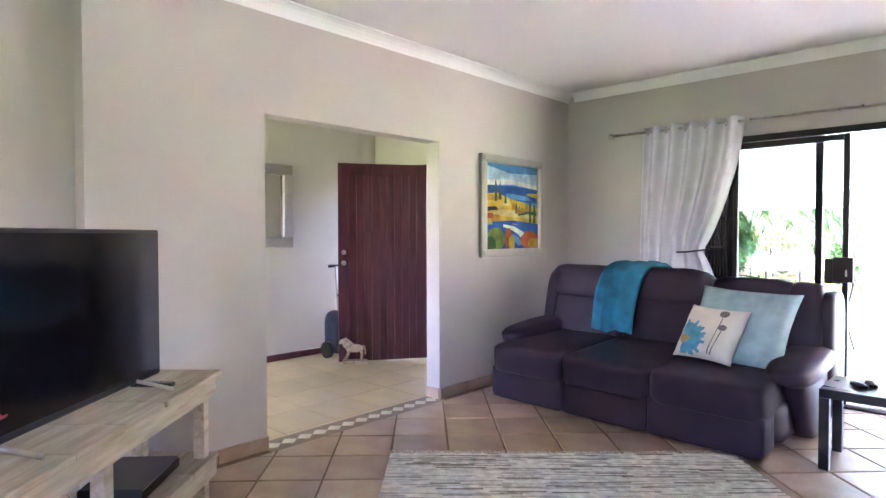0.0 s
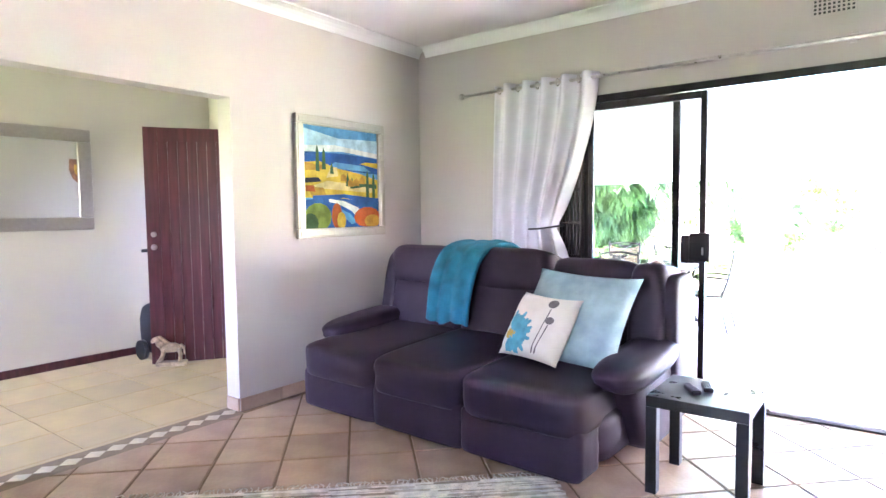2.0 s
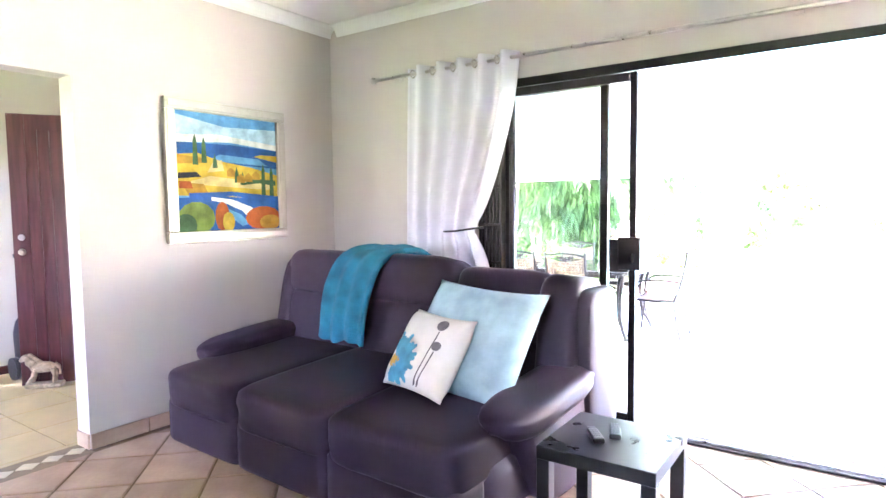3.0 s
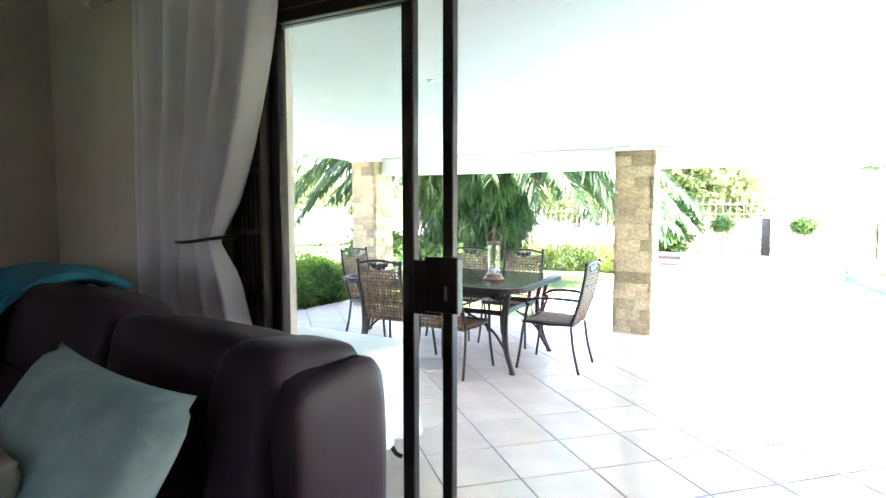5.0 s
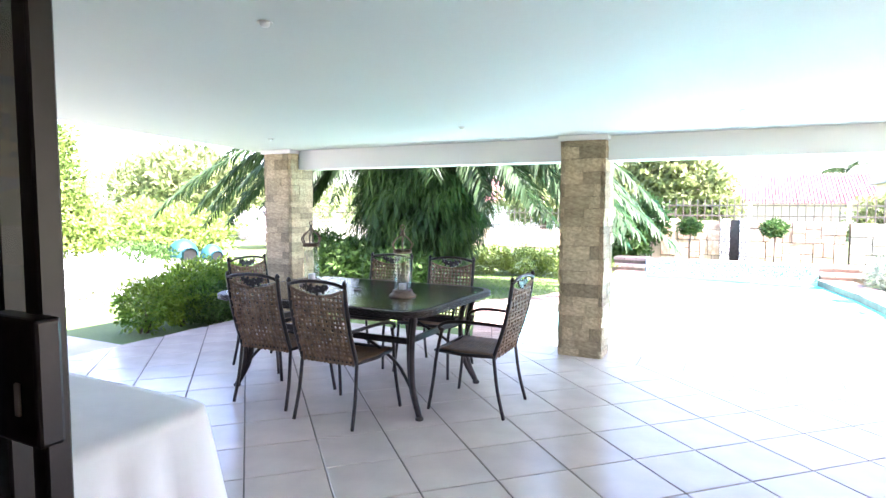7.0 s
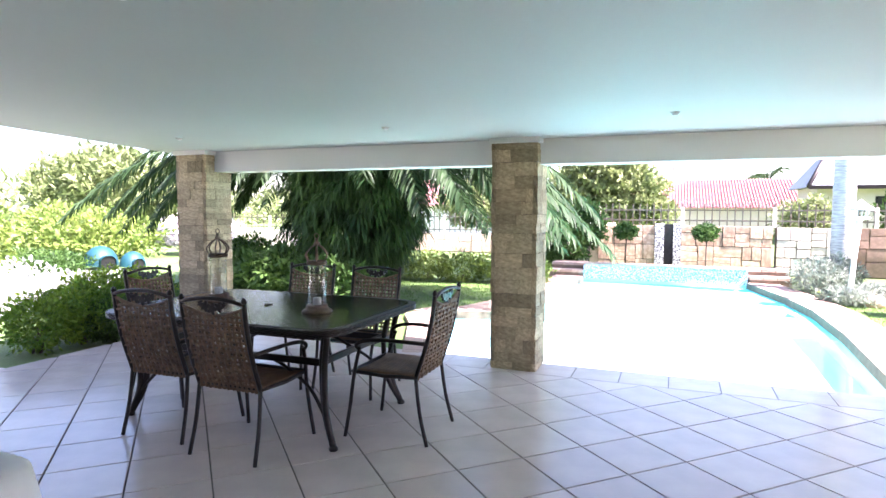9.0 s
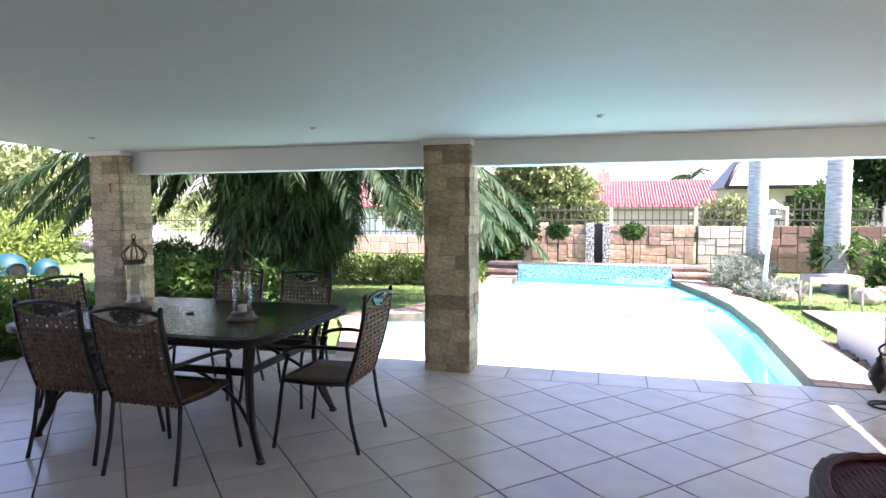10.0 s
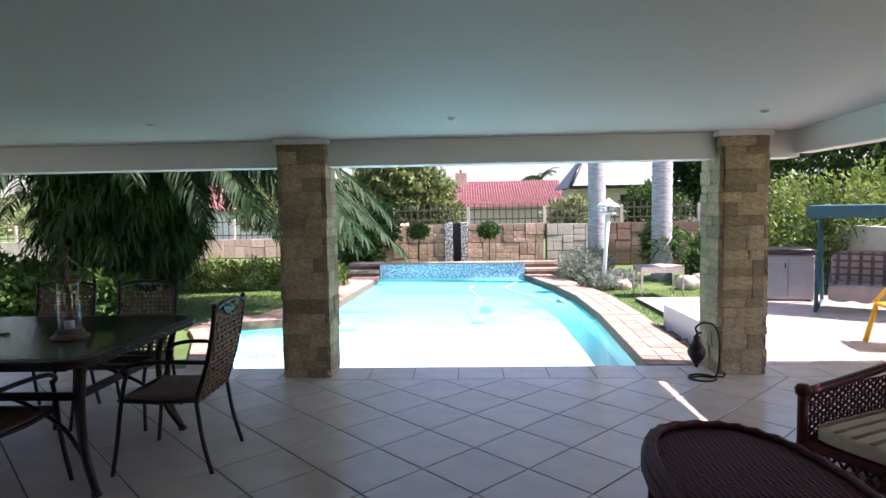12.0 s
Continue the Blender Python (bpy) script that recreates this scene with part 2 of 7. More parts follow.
M_LEAF_PALM = leaf_material("palm_leaf", (0.016, 0.042, 0.014), (0.055, 0.095, 0.035))
M_LEAF_TREE = leaf_material("tree_leaf", (0.11, 0.155, 0.05), (0.30, 0.34, 0.15))
M_LEAF_GREY = leaf_material("grey_leaf", (0.16, 0.20, 0.15), (0.32, 0.36, 0.30))
M_FLOWER = leaf_material("white_blossom", (0.55, 0.48, 0.55), (0.8, 0.78, 0.8))
M_BARK = material("bark", (0.10, 0.07, 0.05), 0.9, vary=0.3, scale=8, bump=0.8, bump_scale=30)
M_PALMBARK = material("grey_palm_bark", (0.40, 0.39, 0.39), 0.85, vary=0.32, scale=6, bump=0.6, bump_scale=25, stretch=(1, 1, 6))
M_ROOF_RED = material("red_roof_tile", (0.34, 0.145, 0.145), 0.7, vary=0.15, scale=3, bump=0.3, bump_scale=10)
M_ROOF_GREY = material("grey_roof", (0.26, 0.275, 0.30), 0.6, vary=0.1, scale=3)
M_HOUSE = material("house_plaster", (0.50, 0.45, 0.38), 0.85, vary=0.05, scale=2)


# ---- mesh helpers ----
def mesh_object(name, bm, mat, smooth=False):
    me = bpy.data.meshes.new(name)
    bm.normal_update()
    bm.to_mesh(me)
    bm.free()
    for m in mat if isinstance(mat, (list, tuple)) else [mat]:
        me.materials.append(m)
    if smooth:
        for p in me.polygons:
            p.use_smooth = True
    return new(name, me)


def part(name, bm, mat, parent, label="", smooth=False, m=None):
    ob = mesh_object(name, bm, mat, smooth)
    ob.parent = parent
    if m is not None:
        ob.matrix_basis = m
    if label:
        ob["label"] = label
    return ob


def thing(name, label, category, m=None, group=""):
    ob = new(name)
    ob.empty_display_size = 0.1
    if m is not None:
        ob.matrix_basis = m
    return tagged(ob, label, category, group)


def add_box(bm, x0, x1, y0, y1, z0, z1, bevel=0.0, seg=2, m=None):
    r = bmesh.ops.create_cube(bm, size=1.0)
    vs = r["verts"]
    for v in vs:
        v.co = Vector((x0 + (v.co.x + 0.5) * (x1 - x0), y0 + (v.co.y + 0.5) * (y1 - y0), z0 + (v.co.z + 0.5) * (z1 - z0)))
    if bevel:
        es = list({e for v in vs for e in v.link_edges})
        r2 = bmesh.ops.bevel(bm, geom=es, offset=bevel, segments=seg, affect="EDGES", profile=0.5)
        vs = [v for v in r2["verts"]]
    if m is not None:
        done = set()
        stack = list(vs)
        while stack:
            v = stack.pop()
            if v in done:
                continue
            done.add(v)
            stack += [e.other_vert(v) for e in v.link_edges]
        bmesh.ops.transform(bm, matrix=m, verts=list(done))
    return bm


def box(x0, x1, y0, y1, z0, z1, bevel=0.0, seg=2):
    return add_box(bmesh.new(), x0, x1, y0, y1, z0, z1, bevel, seg)


def add_tube(bm, pts, r, n=8, closed=False):
    """A round bar along points; r is one radius or one a point."""
    pts = [Vector(p) for p in pts]
    rs = r if isinstance(r, (list, tuple)) else [r] * len(pts)
    rings, side = [], None
    for i, p in enumerate(pts):
        a = pts[i - 1] if i or closed else p
        b = pts[(i + 1) % len(pts)] if i < len(pts) - 1 or closed else p
        d = (b - a).normalized()
        if side is None:
            side = d.orthogonal().normalized()
        side = (side - d * side.dot(d)).normalized()
        up = d.cross(side)
        rings.append([bm.verts.new(p + rs[i] * (math.cos(2 * math.pi * k / n) * side + math.sin(2 * math.pi * k / n) * up)) for k in range(n)])
    for i in range(len(rings) - (0 if closed else 1)):
        a, b = rings[i], rings[(i + 1) % len(rings)]
        for k in range(n):
            f = bm.faces.new((a[k], a[(k + 1) % n], b[(k + 1) % n], b[k]))
            f.smooth = True
    if not closed:
        bm.faces.new(rings[0][::-1])
        bm.faces.new(rings[-1])
    return bm


def tube(pts, r, n=8, closed=False):
    return add_tube(bmesh.new(), pts, r, n, closed)


def spline(pts, steps=6):
    """Catmull-Rom points through the given ones."""
    pts = [Vector(p) for p in pts]
    full = [2 * pts[0] - pts[1], *pts, 2 * pts[-1] - pts[-2]]
    out = []
    for i in range(1, len(full) - 2):
        a, b, c, d = full[i - 1:i + 3]
        for k in range(steps):
            t = k / steps
            out.append(0.5 * (2 * b + (c - a) * t + (2 * a - 5 * b + 4 * c - d) * t * t + (3 * b - a - 3 * c + d) * t ** 3))
    return out + [pts[-1]]


def lathe(profile, n=16):
    bm = bmesh.new()
    rings = [[bm.verts.new((r * math.cos(2 * math.pi * k / n), r * math.sin(2 * math.pi * k / n), z)) for k in range(n)] for r, z in profile]
    for a, b in zip(rings, rings[1:]):
        for k in range(n):
            bm.faces.new((a[k], a[(k + 1) % n], b[(k + 1) % n], b[k])).smooth = True
    bm.faces.new(rings[0][::-1])
    bm.faces.new(rings[-1])
    return bm


def prism(poly, z0, z1, bm=None):
    bm = bm or bmesh.new()
    lo = [bm.verts.new((x, y, z0)) for x, y in poly]
    hi = [bm.verts.new((x, y, z1)) for x, y in poly]
    bm.faces.new(lo[::-1])
    bm.faces.new(hi)
    n = len(poly)
    for k in range(n):
        bm.faces.new((lo[k], lo[(k + 1) % n], hi[(k + 1) % n], hi[k]))
    return bm


def structure(name, bm, mat, label, category, smooth=False):
    return tagged(mesh_object(name, bm, mat, smooth), label, category, kind="structure")


def clip_poly(poly, x0, x1, y0, y1):
    for axis, lim, keep in ((0, x0, 1), (0, x1, -1), (1, y0, 1), (1, y1, -1)):
        out = []
        for i, p in enumerate(poly):
            q = poly[i - 1]
            pin, qin = (p[axis] - lim) * keep >= 0, (q[axis] - lim) * keep >= 0
            if pin != qin:
                t = (lim - q[axis]) / (p[axis] - q[axis])
                out.append((q[0] + t * (p[0] - q[0]), q[1] + t * (p[1] - q[1])))
            if pin:
                out.append(p)
        poly = out
        if len(poly) < 3:
            return []
    return poly


def area(poly):
    return abs(sum(a[0] * b[1] - b[0] * a[1] for a, b in zip(poly, poly[1:] + poly[:1]))) / 2


def lay_tiles(parent, mat, x0, x1, y0, y1, top, pitch, joint, ox, oy, diagonal, thick=0.012, name="tile"):
    """Square tiles in a rectangle, each a piece of its own; whole tiles share one mesh."""
    h = (pitch - joint) / 2
    turn = math.pi / 4 if diagonal else 0.0
    c, s = math.cos(turn), math.sin(turn)
    square = [(-h, -h), (h, -h), (h, h), (-h, h)]
    whole = None
    n = int((abs(x1 - x0) + abs(y1 - y0)) / pitch) + 4
    for i in range(-n, n):
        for j in range(-n, n):
            u, v = i * pitch, j * pitch
            cx, cy = ox + c * u - s * v, oy + s * u + c * v
            if not (x0 - pitch < cx < x1 + pitch and y0 - pitch < cy < y1 + pitch):
                continue
            poly = [(cx + c * a - s * b, cy + s * a + c * b) for a, b in square]
            cut = clip_poly(poly, x0, x1, y0, y1)
            if len(cut) < 3 or area(cut) < 0.002:
                continue
            if abs(area(cut) - (2 * h) ** 2) < 1e-6:
                if whole is None:
                    bm = prism([(c * a - s * b, s * a + c * b) for a, b in square], -thick, 0)
                    bmesh.ops.bevel(bm, geom=[e for e in bm.edges if all(q.co.z > -1e-6 for q in e.verts)], offset=0.003, segments=1, affect="EDGES")
                    whole = part(name, bm, mat, parent)
                    ob = whole
                else:
                    ob = new(name, whole.data)
                    ob.parent = parent
                ob.matrix_basis = pose(cx, cy, top)
            else:
                part(name, prism([(x - cx, y - cy) for x, y in cut], -thick, 0), mat, parent, m=pose(cx, cy, top))


# ---- living room and hall: structure ----
CEIL = 2.75
ROOM_X, ROOM_Y = 6.4, -8.4
structure("floor_living", box(0.0, ROOM_X, ROOM_Y, 0.22, -0.14, -0.006), M_GROUT_BROWN, "brown grout bed under the terracotta living room tiles", "floor")
structure("floor_hall", box(-2.25, 0.0, -6.1, -0.68, -0.14, -0.006), M_GROUT, "brown grout bed under cream hall tiles", "floor")


def wall_with_holes(name, axis, at, thick, u0, u1, z0, z1, holes, label, mat=M_WALL):
    """A wall along x or y with rectangular openings (u0, u1, z0, z1) that go through it."""
    us = sorted({u0, u1, *[h[0] for h in holes], *[h[1] for h in holes]})
    zs = sorted({z0, z1, *[h[2] for h in holes], *[h[3] for h in holes]})
    bm = bmesh.new()
    inside = lambda u, z: any(h[0] < u < h[1] and h[2] < z < h[3] for h in holes)
    for a, b in zip(us, us[1:]):
        for c, d in zip(zs, zs[1:]):
            if inside((a + b) / 2, (c + d) / 2):
                continue
            if axis == "x":
                add_box(bm, a, b, at, at + thick, c, d)
            else:
                add_box(bm, at, at + thick, a, b, c, d)
    bmesh.ops.remove_doubles(bm, verts=bm.verts, dist=1e-5)
    seen = {}
    for f in list(bm.faces):
        key = tuple(round(v, 4) for v in f.calc_center_median())
        if key in seen:
            bmesh.ops.delete(bm, geom=[f, seen[key]], context="FACES_ONLY")
        else:
            seen[key] = f
    return structure(name, bm, mat, label, "wall")


DOOR_X0, DOOR_X1, DOOR_TOP = 1.50, 5.0, 2.14
wall_with_holes("wall_patio", "x", 0.0, 0.22, -0.14, ROOM_X + 0.2, -0.14, CEIL, [(DOOR_X0, DOOR_X1, -0.14, DOOR_TOP)],
                "beige painted wall around the patio sliding door")
OPEN_Y0, OPEN_Y1, OPEN_TOP = -3.47, -1.93, 2.06
wall_with_holes("wall_hall", "y", -0.14, 0.14, -4.45, 0.0, 0.0, CEIL, [(OPEN_Y0, OPEN_Y1, 0.0, OPEN_TOP)],
                "beige painted wall with a wide opening to the hall")
wall_with_holes("wall_recess", "y", -0.32, 0.14, ROOM_Y, -4.31, 0.0, CEIL, [], "beige painted recessed wall behind the television")
wall_with_holes("wall_side", "y", ROOM_X, 0.2, ROOM_Y, 0.0, 0.0, CEIL, [], "beige painted side wall")
wall_with_holes("wall_back", "x", ROOM_Y - 0.2, 0.2, -0.32, ROOM_X + 0.2, 0.0, CEIL, [(2.9, 4.1, 1.0, 2.0)], "beige painted unseen back wall with an assumed window opening")
wall_with_holes("wall_hall_back", "y", -2.39, 0.14, -6.1, -0.54, 0.0, CEIL, [], "cream painted back wall of the hall", M_HALLWALL)
HALL_Y = -0.68
wall_with_holes("wall_hall_front", "x", HALL_Y, 0.14, -2.25, -0.14, 0.0, CEIL, [(-2.14, -1.20, 0.0, 2.08)], "cream hall wall around the front doorway", M_HALLWALL)
wall_with_holes("wall_hall_end", "x", -6.24, 0.14, -2.39, -0.32, 0.0, CEIL, [(-1.8, -0.5, 1.0, 2.1)], "cream unseen end wall of the hall with an assumed window opening", M_HALLWALL)
structure("ceiling_living", box(-0.5, ROOM_X + 0.2, ROOM_Y - 0.2, 0.22, CEIL, CEIL + 0.1), M_ROOMCEIL, "white painted flat living room ceiling", "ceiling")
structure("ceiling_hall", box(-2.39, -0.5, -6.24, 0.22, CEIL - 0.02, CEIL + 0.1), M_ROOMCEIL, "white painted hall ceiling", "ceiling")


def cornice(name, a, b, inward):
    """A coved plaster cornice from a to b along the top of a wall."""
    a, b, inward = Vector(a), Vector(b), Vector(inward)
    prof = [(0, -0.082), (0.007, -0.082), (0.010, -0.068), (0.022, -0.045), (0.042, -0.025), (0.065, -0.012), (0.08, -0.009), (0.08, 0), (0, 0)]
    bm = bmesh.new()
    rows = [[bm.verts.new(p + inward * u + Vector((0, 0, v))) for u, v in prof] for p in (a, b)]
    n = len(prof)
    for k in range(n):
        bm.faces.new((rows[0][k], rows[0][(k + 1) % n], rows[1][(k + 1) % n], rows[1][k]))
    bm.faces.new(rows[0][::-1])
    bm.faces.new(rows[1])
    bmesh.ops.recalc_face_normals(bm, faces=bm.faces)
    return structure(name, bm, M_WHITE, "white coved plaster ceiling cornice", "cornice")


cornice("trim_cornice_hall_wall", (0.001, -4.45, CEIL), (0.001, 0, CEIL), (1, 0, 0))
cornice("trim_cornice_patio_wall", (0.081, -0.001, CEIL), (ROOM_X, -0.001, CEIL), (0, -1, 0))

# terracotta skirting tiles, each its own piece
sk = structure("baseboard_living", box(0.0, 0.006, -0.52, -0.5, 0.002, 0.01), M_GROUT, "terracotta tile skirting along the walls", "skirting")


def skirting(axis, at, side, u0, u1, step=0.33):
    u = u0
    while u < u1 - 0.02:
        v = min(u + step - 0.004, u1)
        if axis == "y":
            part("skirting_tile", box(*sorted((at, at + side * 0.014)), u, v, 0.0, 0.085, 0.003, 1), M_TERRA, sk)
        else:
            part("skirting_tile", box(u, v, *sorted((at, at + side * 0.014)), 0.0, 0.085, 0.003, 1), M_TERRA, sk)
        u += step


skirting("y", 0.001, 1, OPEN_Y1, -0.02)
skirting("y", 0.001, 1, -4.45, OPEN_Y0)
skirting("x", OPEN_Y1 + 0.0005, -1, -0.135, 0.0)
skirting("x", OPEN_Y0 - 0.0005, 1, -0.135, 0.0)
skirting("x", -0.001, -1, 0.02, DOOR_X0)
structure("baseboard_hall", box(-2.249, -2.235, -6.0, -0.7, 0.0, 0.07, 0.004, 1), M_WOOD_DARK, "dark mahogany skirting board in the hall", "skirting")

# ---- patio structure ----
PZ = -0.15
structure("floor_patio", box(-2.33, 9.6, 0.22, 5.43, -0.35, PZ - 0.006), M_GROUT, "grey grout bed of the covered patio floor", "floor")


def ceil_z(y):
    return 2.155 - 0.0385 * y


def sloped_slab(name, x0, x1, y0, y1, thick, mat, label, dz=0.0):
    bm = bmesh.new()
    add_box(bm, x0, x1, y0, y1, 0, thick)
    for v in bm.verts:
        v.co.z += ceil_z(v.co.y) + dz
    return structure(name, bm, mat, label, "ceiling")


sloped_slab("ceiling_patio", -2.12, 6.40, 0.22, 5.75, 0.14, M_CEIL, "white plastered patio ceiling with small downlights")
# unseen panels added past the side beam; their slit shapes the floor's sun stripe
sloped_slab("ceiling_eave", 6.64, 9.6, 0.22, 5.3, 0.06, M_CEIL, "white unseen panel added beside the patio to shape the sun stripe", -0.02)
sloped_slab("ceiling_eave_end", 6.401, 6.639, 4.67, 5.3, 0.06, M_CEIL, "white unseen panel end added to stop the sun stripe", -0.01)
structure("wall_house_front", box(-6.0, DOOR_X0 - 0.6, 0.225, 0.30, -0.35, 2.2), M_WALL, "beige outside wall of the house", "wall")
bm = bmesh.new()
add_box(bm, -1.85, 6.3, 5.20, 5.46, 1.73, 2.02)
structure("beam_front", bm, M_WHITE, "white plastered beam over the patio columns", "beam")
structure("beam_side", box(6.25, 6.40, 0.3, 5.2, 1.76, 2.10), M_WHITE, "white plastered side beam of the patio", "beam")

COLS = [(-1.93, 5.06), (1.79, 5.09), (5.60, 5.12)]
STONES = []
for k in range(6):
    rnd = random.Random(k + 5)
    bm = box(-0.5, 0.5, -0.5, 0.5, -0.5, 0.5)
    bmesh.ops.subdivide_edges(bm, edges=bm.edges, cuts=1, use_grid_fill=True)
    for v in bm.verts:
        edge = sum(abs(c) > 0.45 for c in v.co)
        v.co += Vector([rnd.uniform(-1, 1) * 0.05 * (2.0 if edge == 1 else 0.6) for _ in range(3)])
    me = bpy.data.meshes.new("stone")
    bm.to_mesh(me)
    bm.free()
    me.materials.append(M_STONE)
    STONES.append(me)


def stone_column(x, y, w=0.40):
    rnd = random.Random(int(x * 10) + 40)
    col = tagged(mesh_object("column", box(x + 0.02, x + w - 0.02, y + 0.02, y + w - 0.02, PZ, 1.915), M_WALLJOINT),
                 "square patio column clad in stacked tan sandstone", "column", "patio columns", "structure")
    z = PZ
    while z < 1.90:
        h = min(rnd.choice((0.07, 0.085, 0.10, 0.115, 0.125)), 1.915 - z)
        for face in range(4):
            u = 0.0 if face % 2 else 0.03
            end = w if face % 2 else w - 0.03
            while u < end - 0.01:
                lw = min(rnd.uniform(0.10, 0.28), end - u)
                if end - u - lw < 0.06:
                    lw = end - u
                ob = new("stone", rnd.choice(STONES))
                ob.parent = col
                out = rnd.uniform(0.0, 0.012)
                uc, zc, depth = u + lw / 2, z + h / 2, 0.05
                px, py = [(uc, 0.02 - out), (w - 0.02 + out, uc), (uc, w - 0.02 + out), (0.02 - out, uc)][face]
                size = (lw - 0.003, depth, h - 0.003) if face % 2 == 0 else (depth, lw - 0.003, h - 0.003)
                ob.matrix_basis = Matrix.LocRotScale((x + px, y + py, zc), None, size)
                u += lw
        z += h
    part("capital", box(x - 0.035, x + w + 0.035, y - 0.035, y + w + 0.02, 1.915, 1.985, 0.008), M_WHITE, col, "white plaster cap under the beam")
    return col


for cx, cy in COLS:
    stone_column(cx, cy)

# ---- garden ground and pool ----
GZ = -0.19
structure("paving_side", box(-7.5, -2.34, 0.31, 3.42, -0.30, -0.165, 0.01), M_PALEWALL, "pale concrete paving beside the patio", "paving")
POOL = [(1.15, 5.52), (0.50, 7.05), (0.20, 7.55), (0.32, 7.86), (0.90, 8.02), (1.26, 9.2), (1.38, 11.3), (1.45, 13.2), (4.72, 13.2),
        (5.10, 11.3), (5.27, 9.9), (5.27, 8.1), (5.12, 5.52)]
WATER = -0.27
bm = bmesh.new()


def loop_edges(bm, pts, z):
    vs = [bm.verts.new((x, y, z)) for x, y in pts]
    return [bm.edges.new((vs[k], vs[(k + 1) % len(vs)])) for k in range(len(vs))]


edges = loop_edges(bm, [(-400, -400), (400, -400), (400, 600), (-400, 600)], GZ - 0.02) + loop_edges(bm, POOL, GZ - 0.02)
bmesh.ops.triangle_fill(bm, use_beauty=True, use_dissolve=False, edges=edges)
for f in bm.faces:
    if f.normal.z < 0:
        f.normal_flip()
structure("ground", bm, M_GRASS, "green mown lawn of the garden", "lawn")
bm = bmesh.new()
n = len(POOL)
depth = lambda y: -0.50 - 0.06 * min(1, max(0, (y - 5.5) / 1.5))
top = [bm.verts.new((x, y, GZ - 0.02)) for x, y in POOL]
low = [bm.verts.new((x, y, depth(y))) for x, y in POOL]
for k in range(n):
    bm.faces.new((top[k], low[k], low[(k + 1) % n], top[(k + 1) % n]))
bmesh.ops.triangle_fill(bm, use_beauty=True, edges=[bm.edges.get((low[k], low[(k + 1) % n])) for k in range(n)])
bmesh.ops.recalc_face_normals(bm, faces=bm.faces)
bmesh.ops.reverse_faces(bm, faces=bm.faces)
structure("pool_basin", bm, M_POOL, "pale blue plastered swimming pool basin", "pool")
bm = bmesh.new()
vs = [bm.verts.new((x, y, WATER)) for x, y in POOL]
bm.faces.new(vs)
bmesh.ops.triangulate(bm, faces=bm.faces)
bmesh.ops.subdivide_edges(bm, edges=bm.edges, cuts=3, use_grid_fill=True)
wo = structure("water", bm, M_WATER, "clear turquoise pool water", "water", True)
wo.visible_shadow = False
nt = M_WATER.node_tree
wv = nt.nodes.new("ShaderNodeTexNoise")
wv.inputs["Scale"].default_value = 2.2
wb = nt.nodes.new("ShaderNodeBump")
wb.inputs["Strength"].default_value, wb.inputs["Distance"].default_value = 0.5, 0.05
nt.links.new(wv.outputs["Fac"], wb.inputs["Height"])
nt.links.new(wb.outputs[0], [q for q in nt.nodes if q.type == "BSDF_GLOSSY"][0].inputs["Normal"])


# ---- shaping helpers ----
def puff(x0, x1, y0, y1, z0, z1, e=4.0, cuts=7, wrinkle=0.0, seed=0, bm=None, m=None):
    """A stuffed, rounded block."""
    bm = bm or bmesh.new()
    vs = bmesh.ops.create_grid(bm, x_segments=1, y_segments=1, size=1)["verts"]
    bmesh.ops.delete(bm, geom=vs, context="VERTS")
    tmp = bmesh.new()
    bmesh.ops.create_cube(tmp, size=2.0)
    bmesh.ops.subdivide_edges(tmp, edges=tmp.edges, cuts=cuts, use_grid_fill=True)
    idx = {}
    for v in tmp.verts:
        c = v.co.copy()
        k = (abs(c.x) ** e + abs(c.y) ** e + abs(c.z) ** e) ** (1 / e)
        c = c / k
        if wrinkle:
            c *= 1 + wrinkle * noise.noise(Vector((c.x * 2.3 + seed * 7.1, c.y * 2.3, c.z * 2.3)))
        p = Vector(((x0 + x1) / 2 + c.x * (x1 - x0) / 2, (y0 + y1) / 2 + c.y * (y1 - y0) / 2, (z0 + z1) / 2 + c.z * (z1 - z0) / 2))
        idx[v] = bm.verts.new(m @ p if m else p)
    for f in tmp.faces:
        bm.faces.new([idx[v] for v in f.verts]).smooth = True
    tmp.free()
    return bm


def flat_shape(bm, pts, z, mi=0):
    f = bm.faces.new([bm.verts.new((x, y, z)) for x, y in pts])
    f.material_index = mi
    if f.calc_area() and f.normal.z < 0:
        f.normal_flip()


